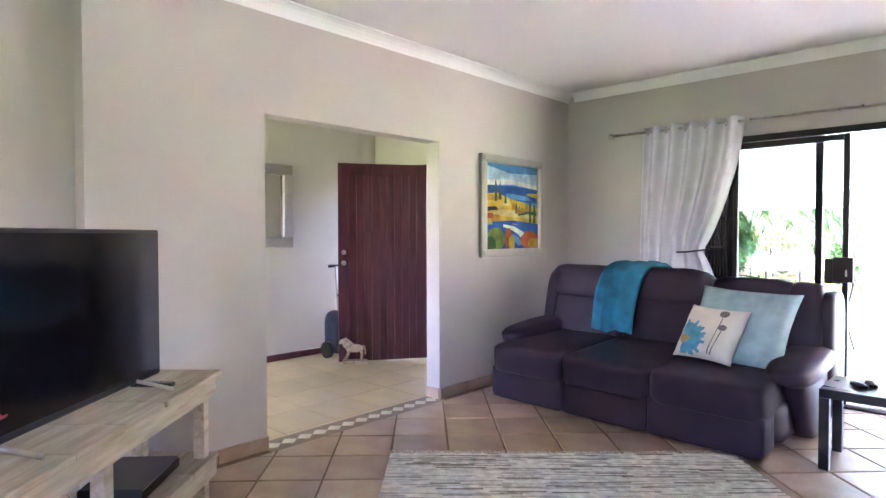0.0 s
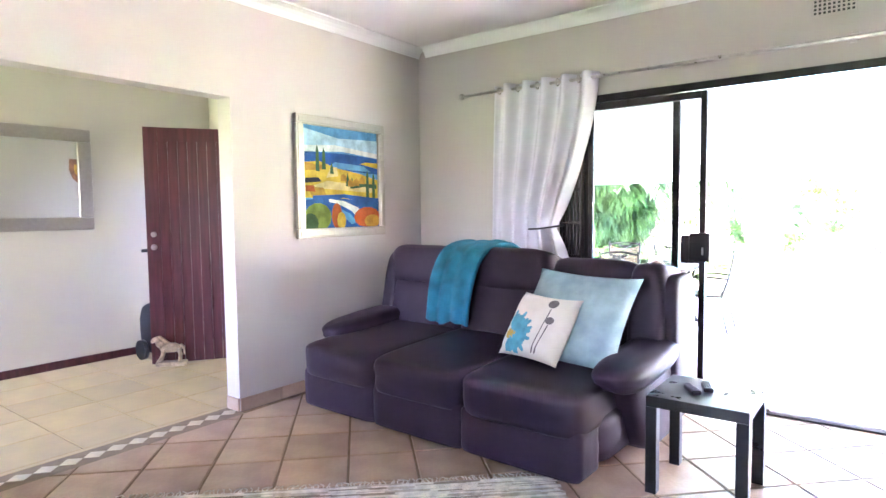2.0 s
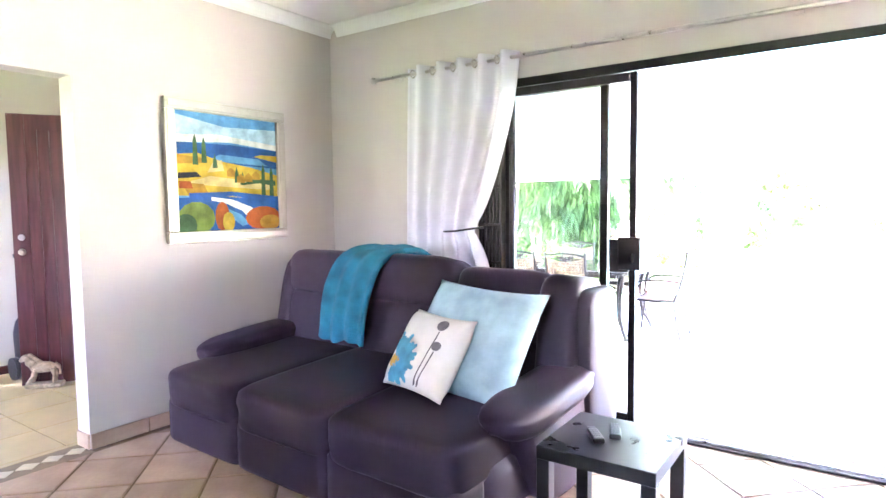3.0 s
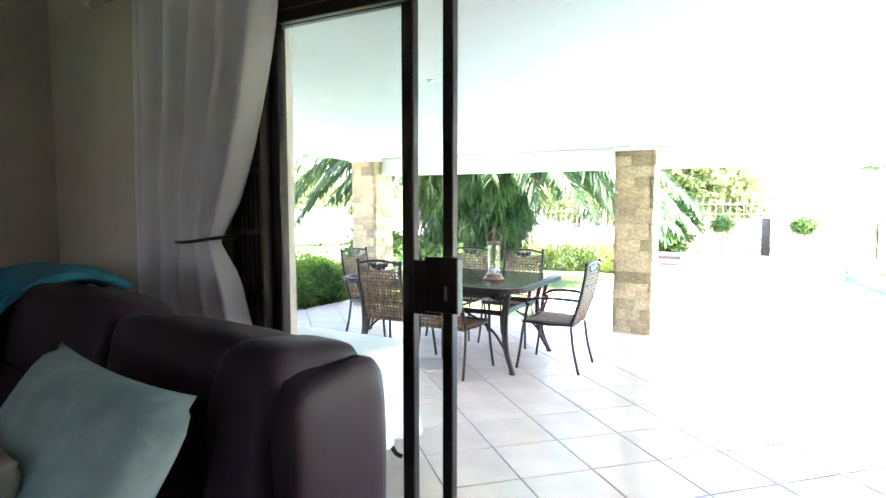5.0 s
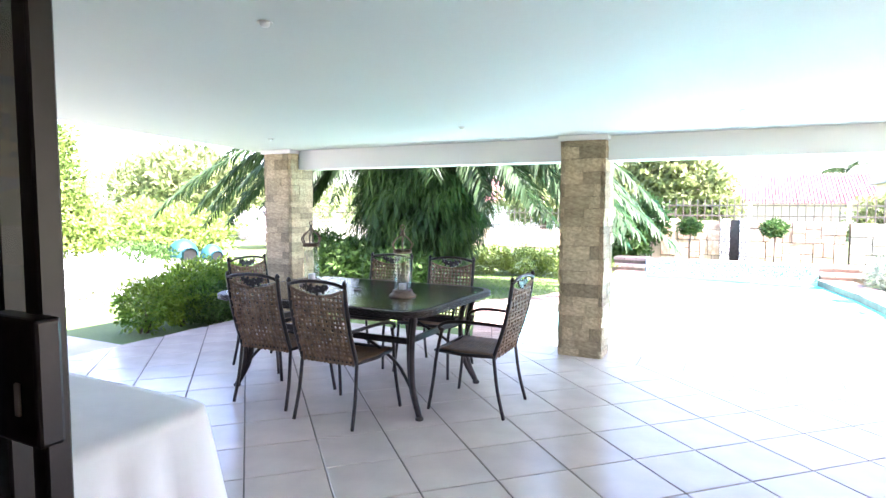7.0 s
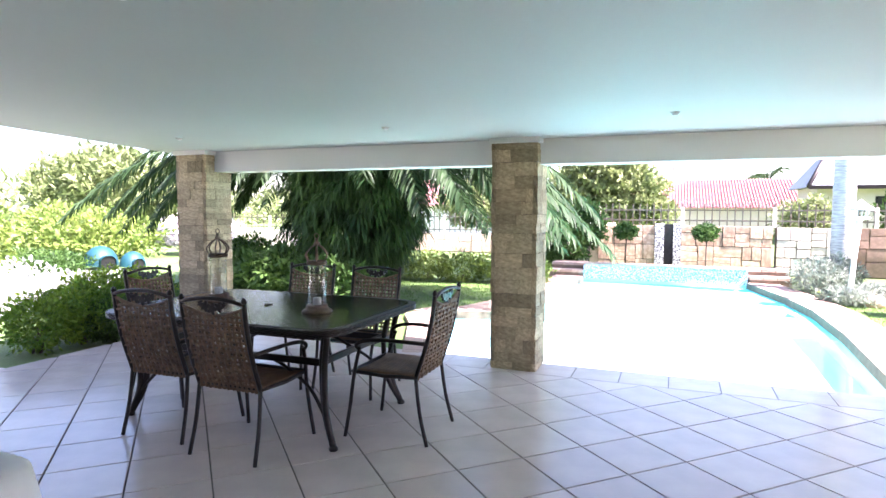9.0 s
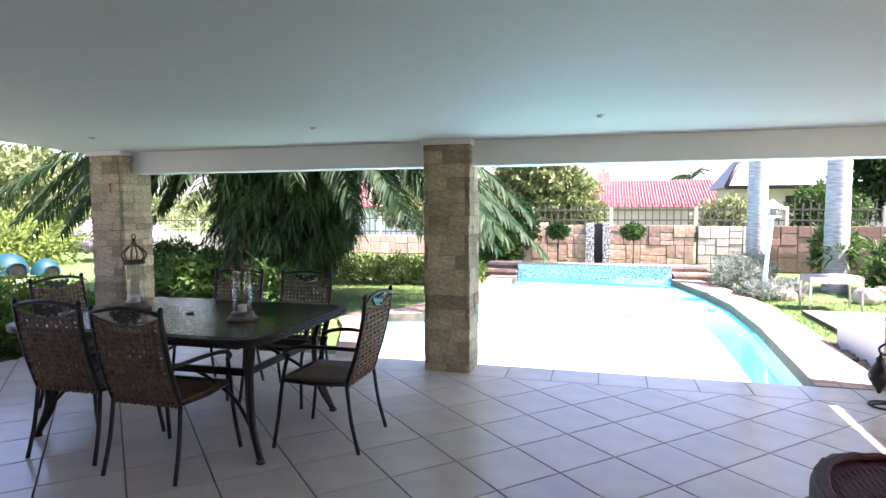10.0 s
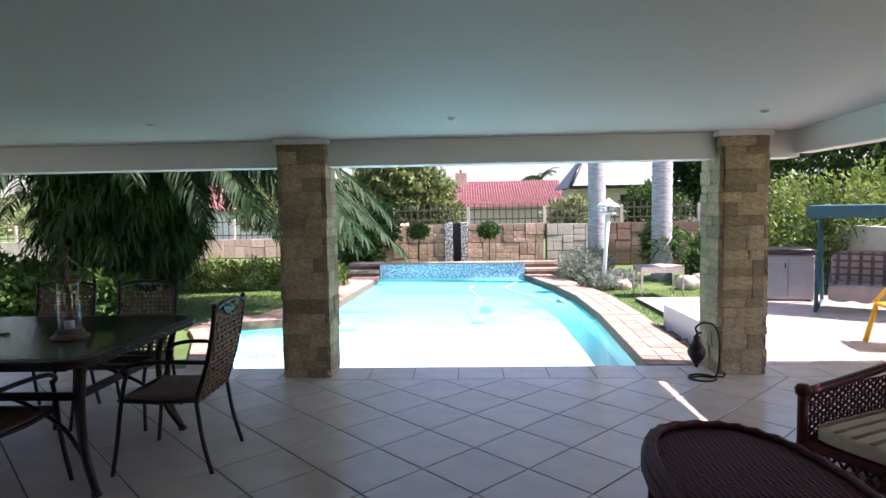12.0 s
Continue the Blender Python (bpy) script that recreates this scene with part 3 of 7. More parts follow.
# ---- sofa ----
def make_sofa():
    s = thing("sofa", "dark brown leather three-seat recliner sofa on the terracotta floor", "sofa", pose(0.22, -0.42, 0, 0, 0, -2))
    W, F = 2.26, -1.24
    part("base", puff(0.14, W - 0.10, F + 0.12, -0.10, 0.03, 0.34, 10, 5), M_LEATHER, s)
    seats = [(0.13, 0.78), (0.78, 1.44), (1.44, 2.13)]
    for k, (a, b) in enumerate(seats):
        part("footrest", puff(a - 0.006, b + 0.006, F + 0.012, F + 0.24, 0.03, 0.285, 12, 10, 0.008, k), M_LEATHER, s, "leather recliner footrest panel")
        drop = Matrix.Translation((0, F, 0.4)) @ Matrix.Rotation(radians(3), 4, "X") @ Matrix.Translation((0, -F, -0.4))
        part("seat_cushion", puff(a - 0.008, b + 0.008, F - 0.012, -0.28, 0.225, 0.45, 9, 12, 0.012, k + 4, m=drop), M_LEATHER, s)
    backs = [(0.05, 0.77, 1.045), (0.75, 1.47, 1.045), (1.48, 2.05, 0.995)]
    tilt = Matrix.Translation((0, -0.24, 0.42)) @ Matrix.Rotation(radians(-12), 4, "X") @ Matrix.Translation((0, 0.24, -0.42))
    for k, (a, b, h) in enumerate(backs):
        part("back_cushion", puff(a + 0.06, b - (0.0 if k != 1 else 0.02), -0.42, -0.20, 0.38, 0.78, 8, 10, 0.02, k, m=tilt), M_LEATHER, s)
        part("head_pillow", puff(a, b, -0.44, -0.12, 0.74, h, 4.6, 10, 0.03, k + 9, m=tilt), M_LEATHER, s, "padded leather head pillow")
    part("back_bolster", puff(0.03, 0.17, -0.43, -0.14, 0.36, 0.98, 5, 9, 0.03, 4, m=tilt), M_LEATHER, s, "padded leather side roll of the back")
    part("back_shell", puff(0.04, 1.48, -0.26, 0.0, 0.1, 1.0, 7, 7, 0.01), M_LEATHER, s)
    part("back_shell", puff(1.47, W - 0.02, -0.26, 0.0, 0.1, 0.955, 7, 7, 0.01, 3), M_LEATHER, s)
    part("back_wing", puff(2.01, W - 0.03, -0.44, -0.06, 0.30, 0.985, 5.5, 9, 0.02, 5, m=tilt.lerp(Matrix(), 0.4)), M_LEATHER, s)
    part("side_panel", puff(2.15, W + 0.03, -0.36, 0.0, 0.10, 0.93, 7, 8, 0.02, 6), M_LEATHER, s)
    for x0, x1 in ((-0.02, 0.25), (2.03, 2.31)):
        dip = Matrix.Translation((0, -0.3, 0.52)) @ Matrix.Rotation(radians(5), 4, "X") @ Matrix.Translation((0, 0.3, -0.52))
        arm = part("armrest", puff(x0, x1, F + 0.24, -0.24, 0.455, 0.60, 3.4, 10, 0.04, int(x0 * 5), m=dip), M_LEATHER, s, "slim padded leather arm pad")
        bm = puff(x0 + 0.03, x1 - 0.05, F + 0.32, -0.12, 0.03, 0.50, 7, 8, 0.01)
        for v in bm.verts:
            if v.co.y < -0.45:
                v.co.y += 0.24 * (0.50 - v.co.z) / 0.47 * min(1.0, (-0.45 - v.co.y) / 0.3)
        part("arm_panel", bm, M_LEATHER, arm)
    return s


make_sofa()


# ---- throw ----
def make_throw():
    bm = bmesh.new()
    path = spline([(0, -0.935, 0.54), (0, -0.915, 0.70), (0, -0.87, 0.88), (0, -0.79, 1.01), (0, -0.67, 1.07), (0, -0.53, 1.075), (0, -0.42, 1.02)], 5)
    n, w = 16, 0.34
    rows = []
    for i, p in enumerate(path):
        t = i / (len(path) - 1)
        cx = 0.98 + 0.12 * t ** 1.5
        row = []
        for k in range(n + 1):
            u = k / n - 0.5
            rip = 0.012 * math.sin(u * 19 + t * 3) + 0.012 * noise.noise(Vector((u * 6, t * 5, 1)))
            row.append(bm.verts.new((cx + u * (w + 0.05 * t), p.y + rip - 0.01, p.z + 0.4 * rip + 0.012 * math.sin(u * 9) * (1 - t))))
        rows.append(row)
    for a, b in zip(rows, rows[1:]):
        for k in range(n):
            bm.faces.new((a[k], a[k + 1], b[k + 1], b[k])).smooth = True
    ob = mesh_object("throw", bm, M_THROW, True)
    so = ob.modifiers.new("thick", "SOLIDIFY")
    so.thickness, so.offset = 0.03, 0
    bv = ob.modifiers.new("soft", "BEVEL")
    bv.width, bv.segments = 0.01, 2
    return tagged(ob, "folded turquoise fleece throw draped over the sofa back", "throw blanket")


make_throw()


# ---- cushions ----
def cushion_body(w, h, t, seed):
    bm = bmesh.new()
    n = 14
    grid = {}
    for side in (1, -1):
        for i in range(n + 1):
            for j in range(n + 1):
                u, v = i / n * 2 - 1, j / n * 2 - 1
                rim = i in (0, n) or j in (0, n)
                if rim and side == -1:
                    grid[(side, i, j)] = grid[(1, i, j)]
                    continue
                pull = 1 - 0.07 * (1 - u * u) * abs(v) ** 4 - 0.0
                pull2 = 1 - 0.07 * (1 - v * v) * abs(u) ** 4
                d = t / 2 * ((1 - u ** 4) * (1 - v ** 4)) ** 0.55 * (1 + 0.12 * noise.noise(Vector((u * 2, v * 2, seed))))
                grid[(side, i, j)] = bm.verts.new((u * w / 2 * pull2, -side * d, (v * h / 2) * pull))
    for side in (1, -1):
        for i in range(n):
            for j in range(n):
                q = [grid[(side, i, j)], grid[(side, i + 1, j)], grid[(side, i + 1, j + 1)], grid[(side, i, j + 1)]]
                try:
                    bm.faces.new(q if side == 1 else q[::-1]).smooth = True
                except ValueError:
                    pass
    return bm


big = thing("cushion", "large pale blue square cushion with faint grey print on the sofa", "cushion", pose(2.0, -1.10, 0.70, -33, 2, -7))
part("cover", cushion_body(0.66, 0.57, 0.20, 1), M_PALEBLUE, big, smooth=True)


def on_cushion(u, v, w, h, t, seed):
    d = t / 2 * max(0.0, (1 - u ** 4) * (1 - v ** 4)) ** 0.55 * (1 + 0.12 * noise.noise(Vector((u * 2, v * 2, seed))))
    return Vector((u * w / 2, -d - 0.003, v * h / 2))


def print_shape(name, parent, mat, pts, dims):
    """A printed patch that follows the cushion's swell: a fan of faces about its middle, in rings."""
    bm = bmesh.new()
    cu, cv = sum(p[0] for p in pts) / len(pts), sum(p[1] for p in pts) / len(pts)
    rings = []
    for k in range(1, 6):
        f = k / 5
        rings.append([bm.verts.new(on_cushion(cu + (u - cu) * f, cv + (v - cv) * f, *dims)) for u, v in pts])
    mid = bm.verts.new(on_cushion(cu, cv, *dims))
    n = len(pts)
    for k in range(n):
        bm.faces.new((mid, rings[0][k], rings[0][(k + 1) % n]))
        for a, b in zip(rings, rings[1:]):
            bm.faces.new((a[k], b[k], b[(k + 1) % n], a[(k + 1) % n]))
    bmesh.ops.recalc_face_normals(bm, faces=bm.faces)
    return part(name, bm, mat, parent, smooth=True)


small = thing("cushion", "small cream cushion printed with a blue daisy and grey buds", "cushion", pose(1.87, -1.265, 0.655, -34, 1, -14))
dims = (0.42, 0.40, 0.15, 3)
part("cover", cushion_body(*dims), M_CREAM, small, smooth=True)
for k in range(22):
    a = radians(-95 + 205 * k / 21)
    L = 0.62 + 0.10 * math.sin(k * 2.3)
    c, s = math.cos(a), math.sin(a)
    pts = [(max(-0.93, min(0.93, -0.55 + r * L * c - q * s)), max(-0.93, min(0.93, -0.42 + r * L * s + q * c)))
           for r, q in ((0.12, -0.03), (0.6, -0.075), (0.95, -0.045), (1.0, 0.0), (0.95, 0.045), (0.6, 0.075), (0.12, 0.03))]
    print_shape("petal_print", small, M_BLUE, pts, dims)
print_shape("flower_eye_print", small, M_OCHRE, [(-0.57 + 0.17 * math.cos(a / 2), -0.45 + 0.17 * math.sin(a / 2)) for a in range(12)], dims)
for bu, bv, sx in ((0.42, 0.62, 0.16), (0.52, 0.12, 0.13)):
    print_shape("bud_print", small, M_GREY, [(bu + sx * math.cos(a / 2), bv + sx * 0.85 * math.sin(a / 2)) for a in range(12)], dims)
    print_shape("stem_print", small, M_GREY, [(bu - 0.015, bv - sx), (bu + 0.015, bv - sx), (bu - 0.12, -0.85), (bu - 0.15, -0.85)], dims)

# ---- low side table with remotes ----
def small_black_table():
    t = thing("side_table", "black square lacquered low side table beside the sofa", "side table", pose(2.755, -1.30, 0))
    h = 0.215
    part("tabletop", box(-h, h, -h, h, 0.405, 0.455, 0.003), M_BLACK, t)
    for sx in (-1, 1):
        for sy in (-1, 1):
            part("leg", box(*sorted((sx * h, sx * (h - 0.05))), *sorted((sy * h, sy * (h - 0.05))), 0.0, 0.404, 0.002, 1), M_BLACK, t)
    return t


small_black_table()
M_BUTTON = material("grey_rubber", (0.16, 0.16, 0.17), 0.6, vary=0.1, scale=20)


def remote(x, y, z, turn, label, length=0.16):
    r = thing("remote_control", label, "remote control", pose(x, y, z, 0, 0, turn))
    part("body", box(-0.022, 0.022, -length / 2, length / 2, 0, 0.02, 0.006), M_BLACK, r)
    for i in range(3):
        for j in range(6):
            part("button", box(-0.015 + i * 0.011, -0.008 + i * 0.011, -length * 0.4 + j * 0.02, -length * 0.4 + j * 0.02 + 0.009, 0.0195, 0.0225), M_BUTTON, r)


remote(2.70, -1.34, 0.456, 35, "small black remote control on the side table", 0.11)
remote(2.75, -1.27, 0.456, 20, "small black remote control on the side table", 0.10)

# ---- rug ----
M_RUG = [material("rug_light", (0.64, 0.57, 0.46), 0.95, vary=0.2, scale=20, bump=0.7, bump_scale=150),
         material("rug_mid", (0.42, 0.36, 0.28), 0.95, vary=0.25, scale=20, bump=0.7, bump_scale=150),
         material("rug_dark", (0.24, 0.19, 0.14), 0.95, vary=0.25, scale=20, bump=0.7, bump_scale=150)]


def make_rug():
    rug = thing("rug", "handwoven cream and brown flecked rag rug on the tiles", "rug", pose(1.365, -2.31, 0.001, 0, 0, 42.5))
    rnd = random.Random(4)
    W, D, step = 2.05, 1.5, 0.011
    bm = bmesh.new()
    y = 0.0
    while y > -D:
        x = -W / 2
        wob = rnd.uniform(-0.012, 0.012)
        while x < W / 2:
            L = rnd.uniform(0.05, 0.30)
            x2 = min(x + L, W / 2 + wob)
            if x2 <= x + 0.005:
                break
            z = 0.007 + rnd.uniform(0, 0.005)
            mi = rnd.choices((0, 1, 2), (6, 3, 1))[0]
            vs = [bm.verts.new(p) for p in ((x, y, 0.002), (x2, y, 0.002), (x2, y - step / 2, z), (x, y - step / 2, z), (x2, y - step, 0.002), (x, y - step, 0.002))]
            for q in ((0, 1, 2, 3), (3, 2, 4, 5)):
                f = bm.faces.new([vs[i] for i in q])
                f.material_index = mi
                if f.normal.z < 0:
                    f.normal_flip()
            x = x2
        y -= step
    bmesh.ops.recalc_face_normals(bm, faces=bm.faces)
    part("weave", bm, M_RUG, rug)["kind"] = "stuff"
    bm = bmesh.new()
    for k in range(110):
        x = -W / 2 + W * (k + rnd.random() * 0.6) / 110
        add_tube(bm, [(x, 0.0, 0.006), (x + rnd.uniform(-0.012, 0.012), 0.028, 0.005), (x + rnd.uniform(-0.02, 0.02), 0.05, 0.003)], 0.0028, 4)
    part("fringe", bm, M_RUG[0], rug, "cream knotted fringe")["kind"] = "stuff"


make_rug()

# ---- painting on the wall ----
PAINT = [((0.10, 0.32, 0.62), 0.5), ((0.45, 0.66, 0.82), 0.5), ((0.02, 0.10, 0.36), 0.5), ((0.62, 0.42, 0.04), 0.5), ((0.45, 0.24, 0.03), 0.5),
         ((0.70, 0.55, 0.22), 0.5), ((0.05, 0.12, 0.05), 0.5), ((0.16, 0.24, 0.04), 0.5), ((0.42, 0.09, 0.02), 0.5), ((0.75, 0.76, 0.70), 0.5),
         ((0.03, 0.03, 0.05), 0.5)]
PM = [material("oil_paint", tuple(0.62 * v for v in c), 0.55, vary=0.3, scale=9, bump=0.12, bump_scale=60, spec=0.12) for c, r in PAINT]


def make_painting():
    """Seen from the room, u runs to the right and v up, both 0 to 1 on the canvas."""
    p = thing("painting", "framed bright oil painting of a coastal village landscape", "painting", pose(0.012, -0.975, 1.572))
    w, h = 0.92, 0.90
    to = Matrix(((0, 0, 1, 0), (1, 0, 0, 0), (0, 1, 0, 0), (0, 0, 0, 1)))
    fw = 0.072
    for nm, a in (("frame_top", (-w / 2, w / 2, h / 2 - fw, h / 2)), ("frame_bottom", (-w / 2, w / 2, -h / 2, -h / 2 + fw)),
                  ("frame_side", (-w / 2, -w / 2 + fw, -h / 2 + fw, h / 2 - fw)), ("frame_side", (w / 2 - fw, w / 2, -h / 2 + fw, h / 2 - fw))):
        bm = box(*a, -0.01, 0.028, 0.007)
        inner = box(a[0] + 0.02 if nm != "frame_side" else a[0] + 0.015, a[1] - 0.02 if nm != "frame_side" else a[1] - 0.015,
                    a[2] + 0.015 if nm != "frame_side" else a[2], a[3] - 0.015 if nm != "frame_side" else a[3], 0.02, 0.034, 0.005)
        me = bpy.data.meshes.new("ridge")
        inner.to_mesh(me)
        inner.free()
        bm.from_mesh(me)
        bmesh.ops.transform(bm, matrix=to, verts=bm.verts)
        part(nm, bm, M_SILVER, p, "champagne silver moulded frame")
    W, H = w - 2 * fw, h - 2 * fw
    bm = bmesh.new()
    S = lambda u, v: ((u - 0.5) * W, (v - 0.5) * H)
    layer = [0.006]

    def shape(mi, *pts):
        layer[0] += 0.0004
        flat_shape(bm, [S(u, v) for u, v in pts], layer[0], mi)

    shape(0, (0, 0), (1, 0), (1, 1), (0, 1))
    shape(1, (0, 0.78), (0.3, 0.80), (1, 0.74), (1, 0.92), (0.45, 0.90), (0, 0.97))
    shape(9, (0, 0.74), (0.5, 0.77), (1, 0.73), (1, 0.78), (0.4, 0.83), (0, 0.80))
    shape(2, (0, 0.60), (1, 0.56), (1, 0.73), (0.5, 0.75), (0, 0.74))
    shape(0, (0.3, 0.60), (0.9, 0.58), (0.8, 0.64), (0.4, 0.66))
    shape(3, (0, 0.30), (1, 0.28), (1, 0.50), (0.72, 0.56), (0.42, 0.60), (0.2, 0.66), (0, 0.64))
    shape(5, (0.28, 0.50), (0.44, 0.52), (0.42, 0.61), (0.34, 0.60))
    shape(4, (0, 0.56), (0.26, 0.58), (0.24, 0.62), (0, 0.64))
    shape(10, (0, 0.44), (0.22, 0.46), (0.18, 0.50), (0.02, 0.49))
    shape(5, (0.05, 0.40), (0.9, 0.36), (0.95, 0.42), (0.3, 0.47))
    shape(4, (0.10, 0.30), (0.28, 0.32), (0.24, 0.40), (0.05, 0.41))
    shape(8, (0.02, 0.36), (0.14, 0.36), (0.12, 0.42), (0.02, 0.42))
    shape(6, (0.62, 0.40), (0.8, 0.42), (0.98, 0.40), (0.98, 0.45), (0.7, 0.46))
    shape(3, (0.74, 0.66), (1, 0.62), (1, 0.68), (0.82, 0.68))
    for u, t, b in ((0.17, 0.82, 0.56), (0.25, 0.80, 0.58), (0.35, 0.66, 0.54), (0.62, 0.52, 0.40), (0.56, 0.56, 0.42), (0.84, 0.60, 0.24), (0.93, 0.58, 0.30)):
        shape(6, (u - 0.025, b), (u + 0.025, b), (u + 0.018, t - 0.06), (u, t), (u - 0.018, t - 0.06))
    for u, v in ((0.60, 0.45), (0.68, 0.46), (0.76, 0.48), (0.50, 0.50)):
        shape(4, (u - 0.04, v - 0.03), (u + 0.04, v - 0.03), (u + 0.04, v + 0.02), (u, v + 0.05), (u - 0.04, v + 0.02))
    shape(2, (0.1, 0.28), (0.5, 0.30), (1, 0.24), (1, 0.30), (0.5, 0.34), (0.1, 0.32))
    shape(2, (0.0, 0.0), (1.0, 0.0), (1, 0.26), (0.4, 0.30), (0.0, 0.28))
    shape(9, (0.30, 0.29), (0.5, 0.27), (0.7, 0.20), (0.86, 0.06), (0.72, 0.06), (0.6, 0.17), (0.42, 0.24), (0.3, 0.26))
    shape(0, (0.42, 0.20), (0.58, 0.14), (0.68, 0.05), (0.6, 0.03), (0.5, 0.10))

    def blob(mi, cu, cv, ru, rv):
        shape(mi, *[(min(1, max(0, cu + ru * math.cos(a * 0.449))), min(1, max(0, cv + rv * math.sin(a * 0.449)))) for a in range(14)])

    blob(7, 0.16, 0.11, 0.17, 0.14)
    blob(6, 0.06, 0.05, 0.10, 0.10)
    blob(8, 0.40, 0.12, 0.07, 0.13)
    blob(3, 0.46, 0.07, 0.06, 0.09)
    blob(8, 0.83, 0.10, 0.20, 0.11)
    blob(4, 0.90, 0.06, 0.12, 0.07)
    bmesh.ops.transform(bm, matrix=to, verts=bm.verts)
    part("canvas", bm, PM, p, "brightly painted canvas")


make_painting()

# ---- curtain, rod, vent ----
def make_rod():
    r = thing("curtain_rod", "brushed steel curtain rod with ball ends above the sliding door", "curtain rod")
    part("pole", tube([(0.56, -0.10, 2.256), (5.6, -0.10, 2.256)], 0.012, 12), M_STEEL, r)
    for x in (0.535, 5.62):
        bm = bmesh.new()
        bmesh.ops.create_uvsphere(bm, u_segments=12, v_segments=8, radius=0.026)
        bmesh.ops.translate(bm, vec=(x, -0.10, 2.256), verts=bm.verts)
        part("finial", bm, M_STEEL, r, smooth=True)
    for x in (0.72, 3.22, 5.45):
        br = part("bracket", tube([(x, -0.10, 2.262), (x, -0.05, 2.275), (x, -0.002, 2.275)], 0.008, 8), M_STEEL, r)
        part("bracket_plate", box(x - 0.02, x + 0.02, -0.008, -0.001, 2.245, 2.305, 0.003, 1), M_STEEL, br)


make_rod()


def make_curtain():
    c = thing("curtain", "white eyelet curtain drawn aside with a tieback", "curtain")
    bm = bmesh.new()
    nu, nv = 90, 40
    rows = []
    for j in range(nv + 1):
        z = 2.30 - j / nv * 2.27
        if z > 1.17:
            t = (2.30 - z) / 1.13
            left = 0.86 - 0.03 * t
            right = 1.715 - 0.31 * t ** 1.6
            amp = 0.05 - 0.015 * t
        else:
            t = (1.17 - z) / 1.14
            left = 0.83 - 0.01 * t
            right = 1.405 + 0.16 * min(1, t * 2.2) ** 0.8
            amp = 0.035 + 0.02 * t
        pinch = math.exp(-((z - 1.17) / 0.10) ** 2)
        row = []
        for i in range(nu + 1):
            u = i / nu
            ph = u * 5.2 * 2 * math.pi
            fold = math.sin(ph) * amp * (1 - 0.55 * pinch * u) + 0.008 * noise.noise(Vector((u * 9, z * 3, 2)))
            uu = u + (0.25 * pinch * u * (1 - u))
            row.append(bm.verts.new((left + (right - left) * uu, -0.10 + fold - 0.03 * pinch * u, z)))
        rows.append(row)
    for a, b in zip(rows, rows[1:]):
        for i in range(nu):
            bm.faces.new((a[i], b[i], b[i + 1], a[i + 1])).smooth = True
    cl = part("cloth", bm, M_CURTAIN, c, smooth=True)
    so = cl.modifiers.new("thick", "SOLIDIFY")
    so.thickness = 0.003
    for k in range(10):
        u = (k + 0.5) / 10.4
        x = 0.86 + 0.855 * u
        bm = bmesh.new()
        ring = [(x + 0.002 * k, -0.10 + 0.026 * math.cos(a), 2.256 + 0.026 * math.sin(a)) for a in [i * math.pi / 8 for i in range(16)]]
        add_tube(bm, ring, 0.005, 6, True)
        part("eyelet", bm, M_STEEL, c, "steel eyelet ring")
    ring = spline([(1.20, -0.17, 1.165), (1.30, -0.19, 1.17), (1.41, -0.17, 1.185), (1.44, -0.11, 1.19), (1.43, -0.02, 1.19)], 5)
    part("tieback", tube(ring, 0.007, 6), M_BLACK, c, "thin dark cord tieback")


make_curtain()


def make_vent():
    v = thing("wall_vent", "perforated beige air brick vent high on the wall", "vent", pose(3.12, -0.001, 2.49))
    part("plate", box(-0.112, 0.112, -0.006, 0, -0.065, 0.065, 0.003, 1), M_WALL, v)
    for i in range(9):
        for j in range(5):
            x, z = -0.094 + i * 0.0235, -0.046 + j * 0.023
            # black blocks on the plate stand for the shade in its holes
            part("vent_hole", box(x - 0.0065, x + 0.0065, -0.0075, -0.0055, z - 0.0065, z + 0.0065), M_BLACK, v)


make_vent()


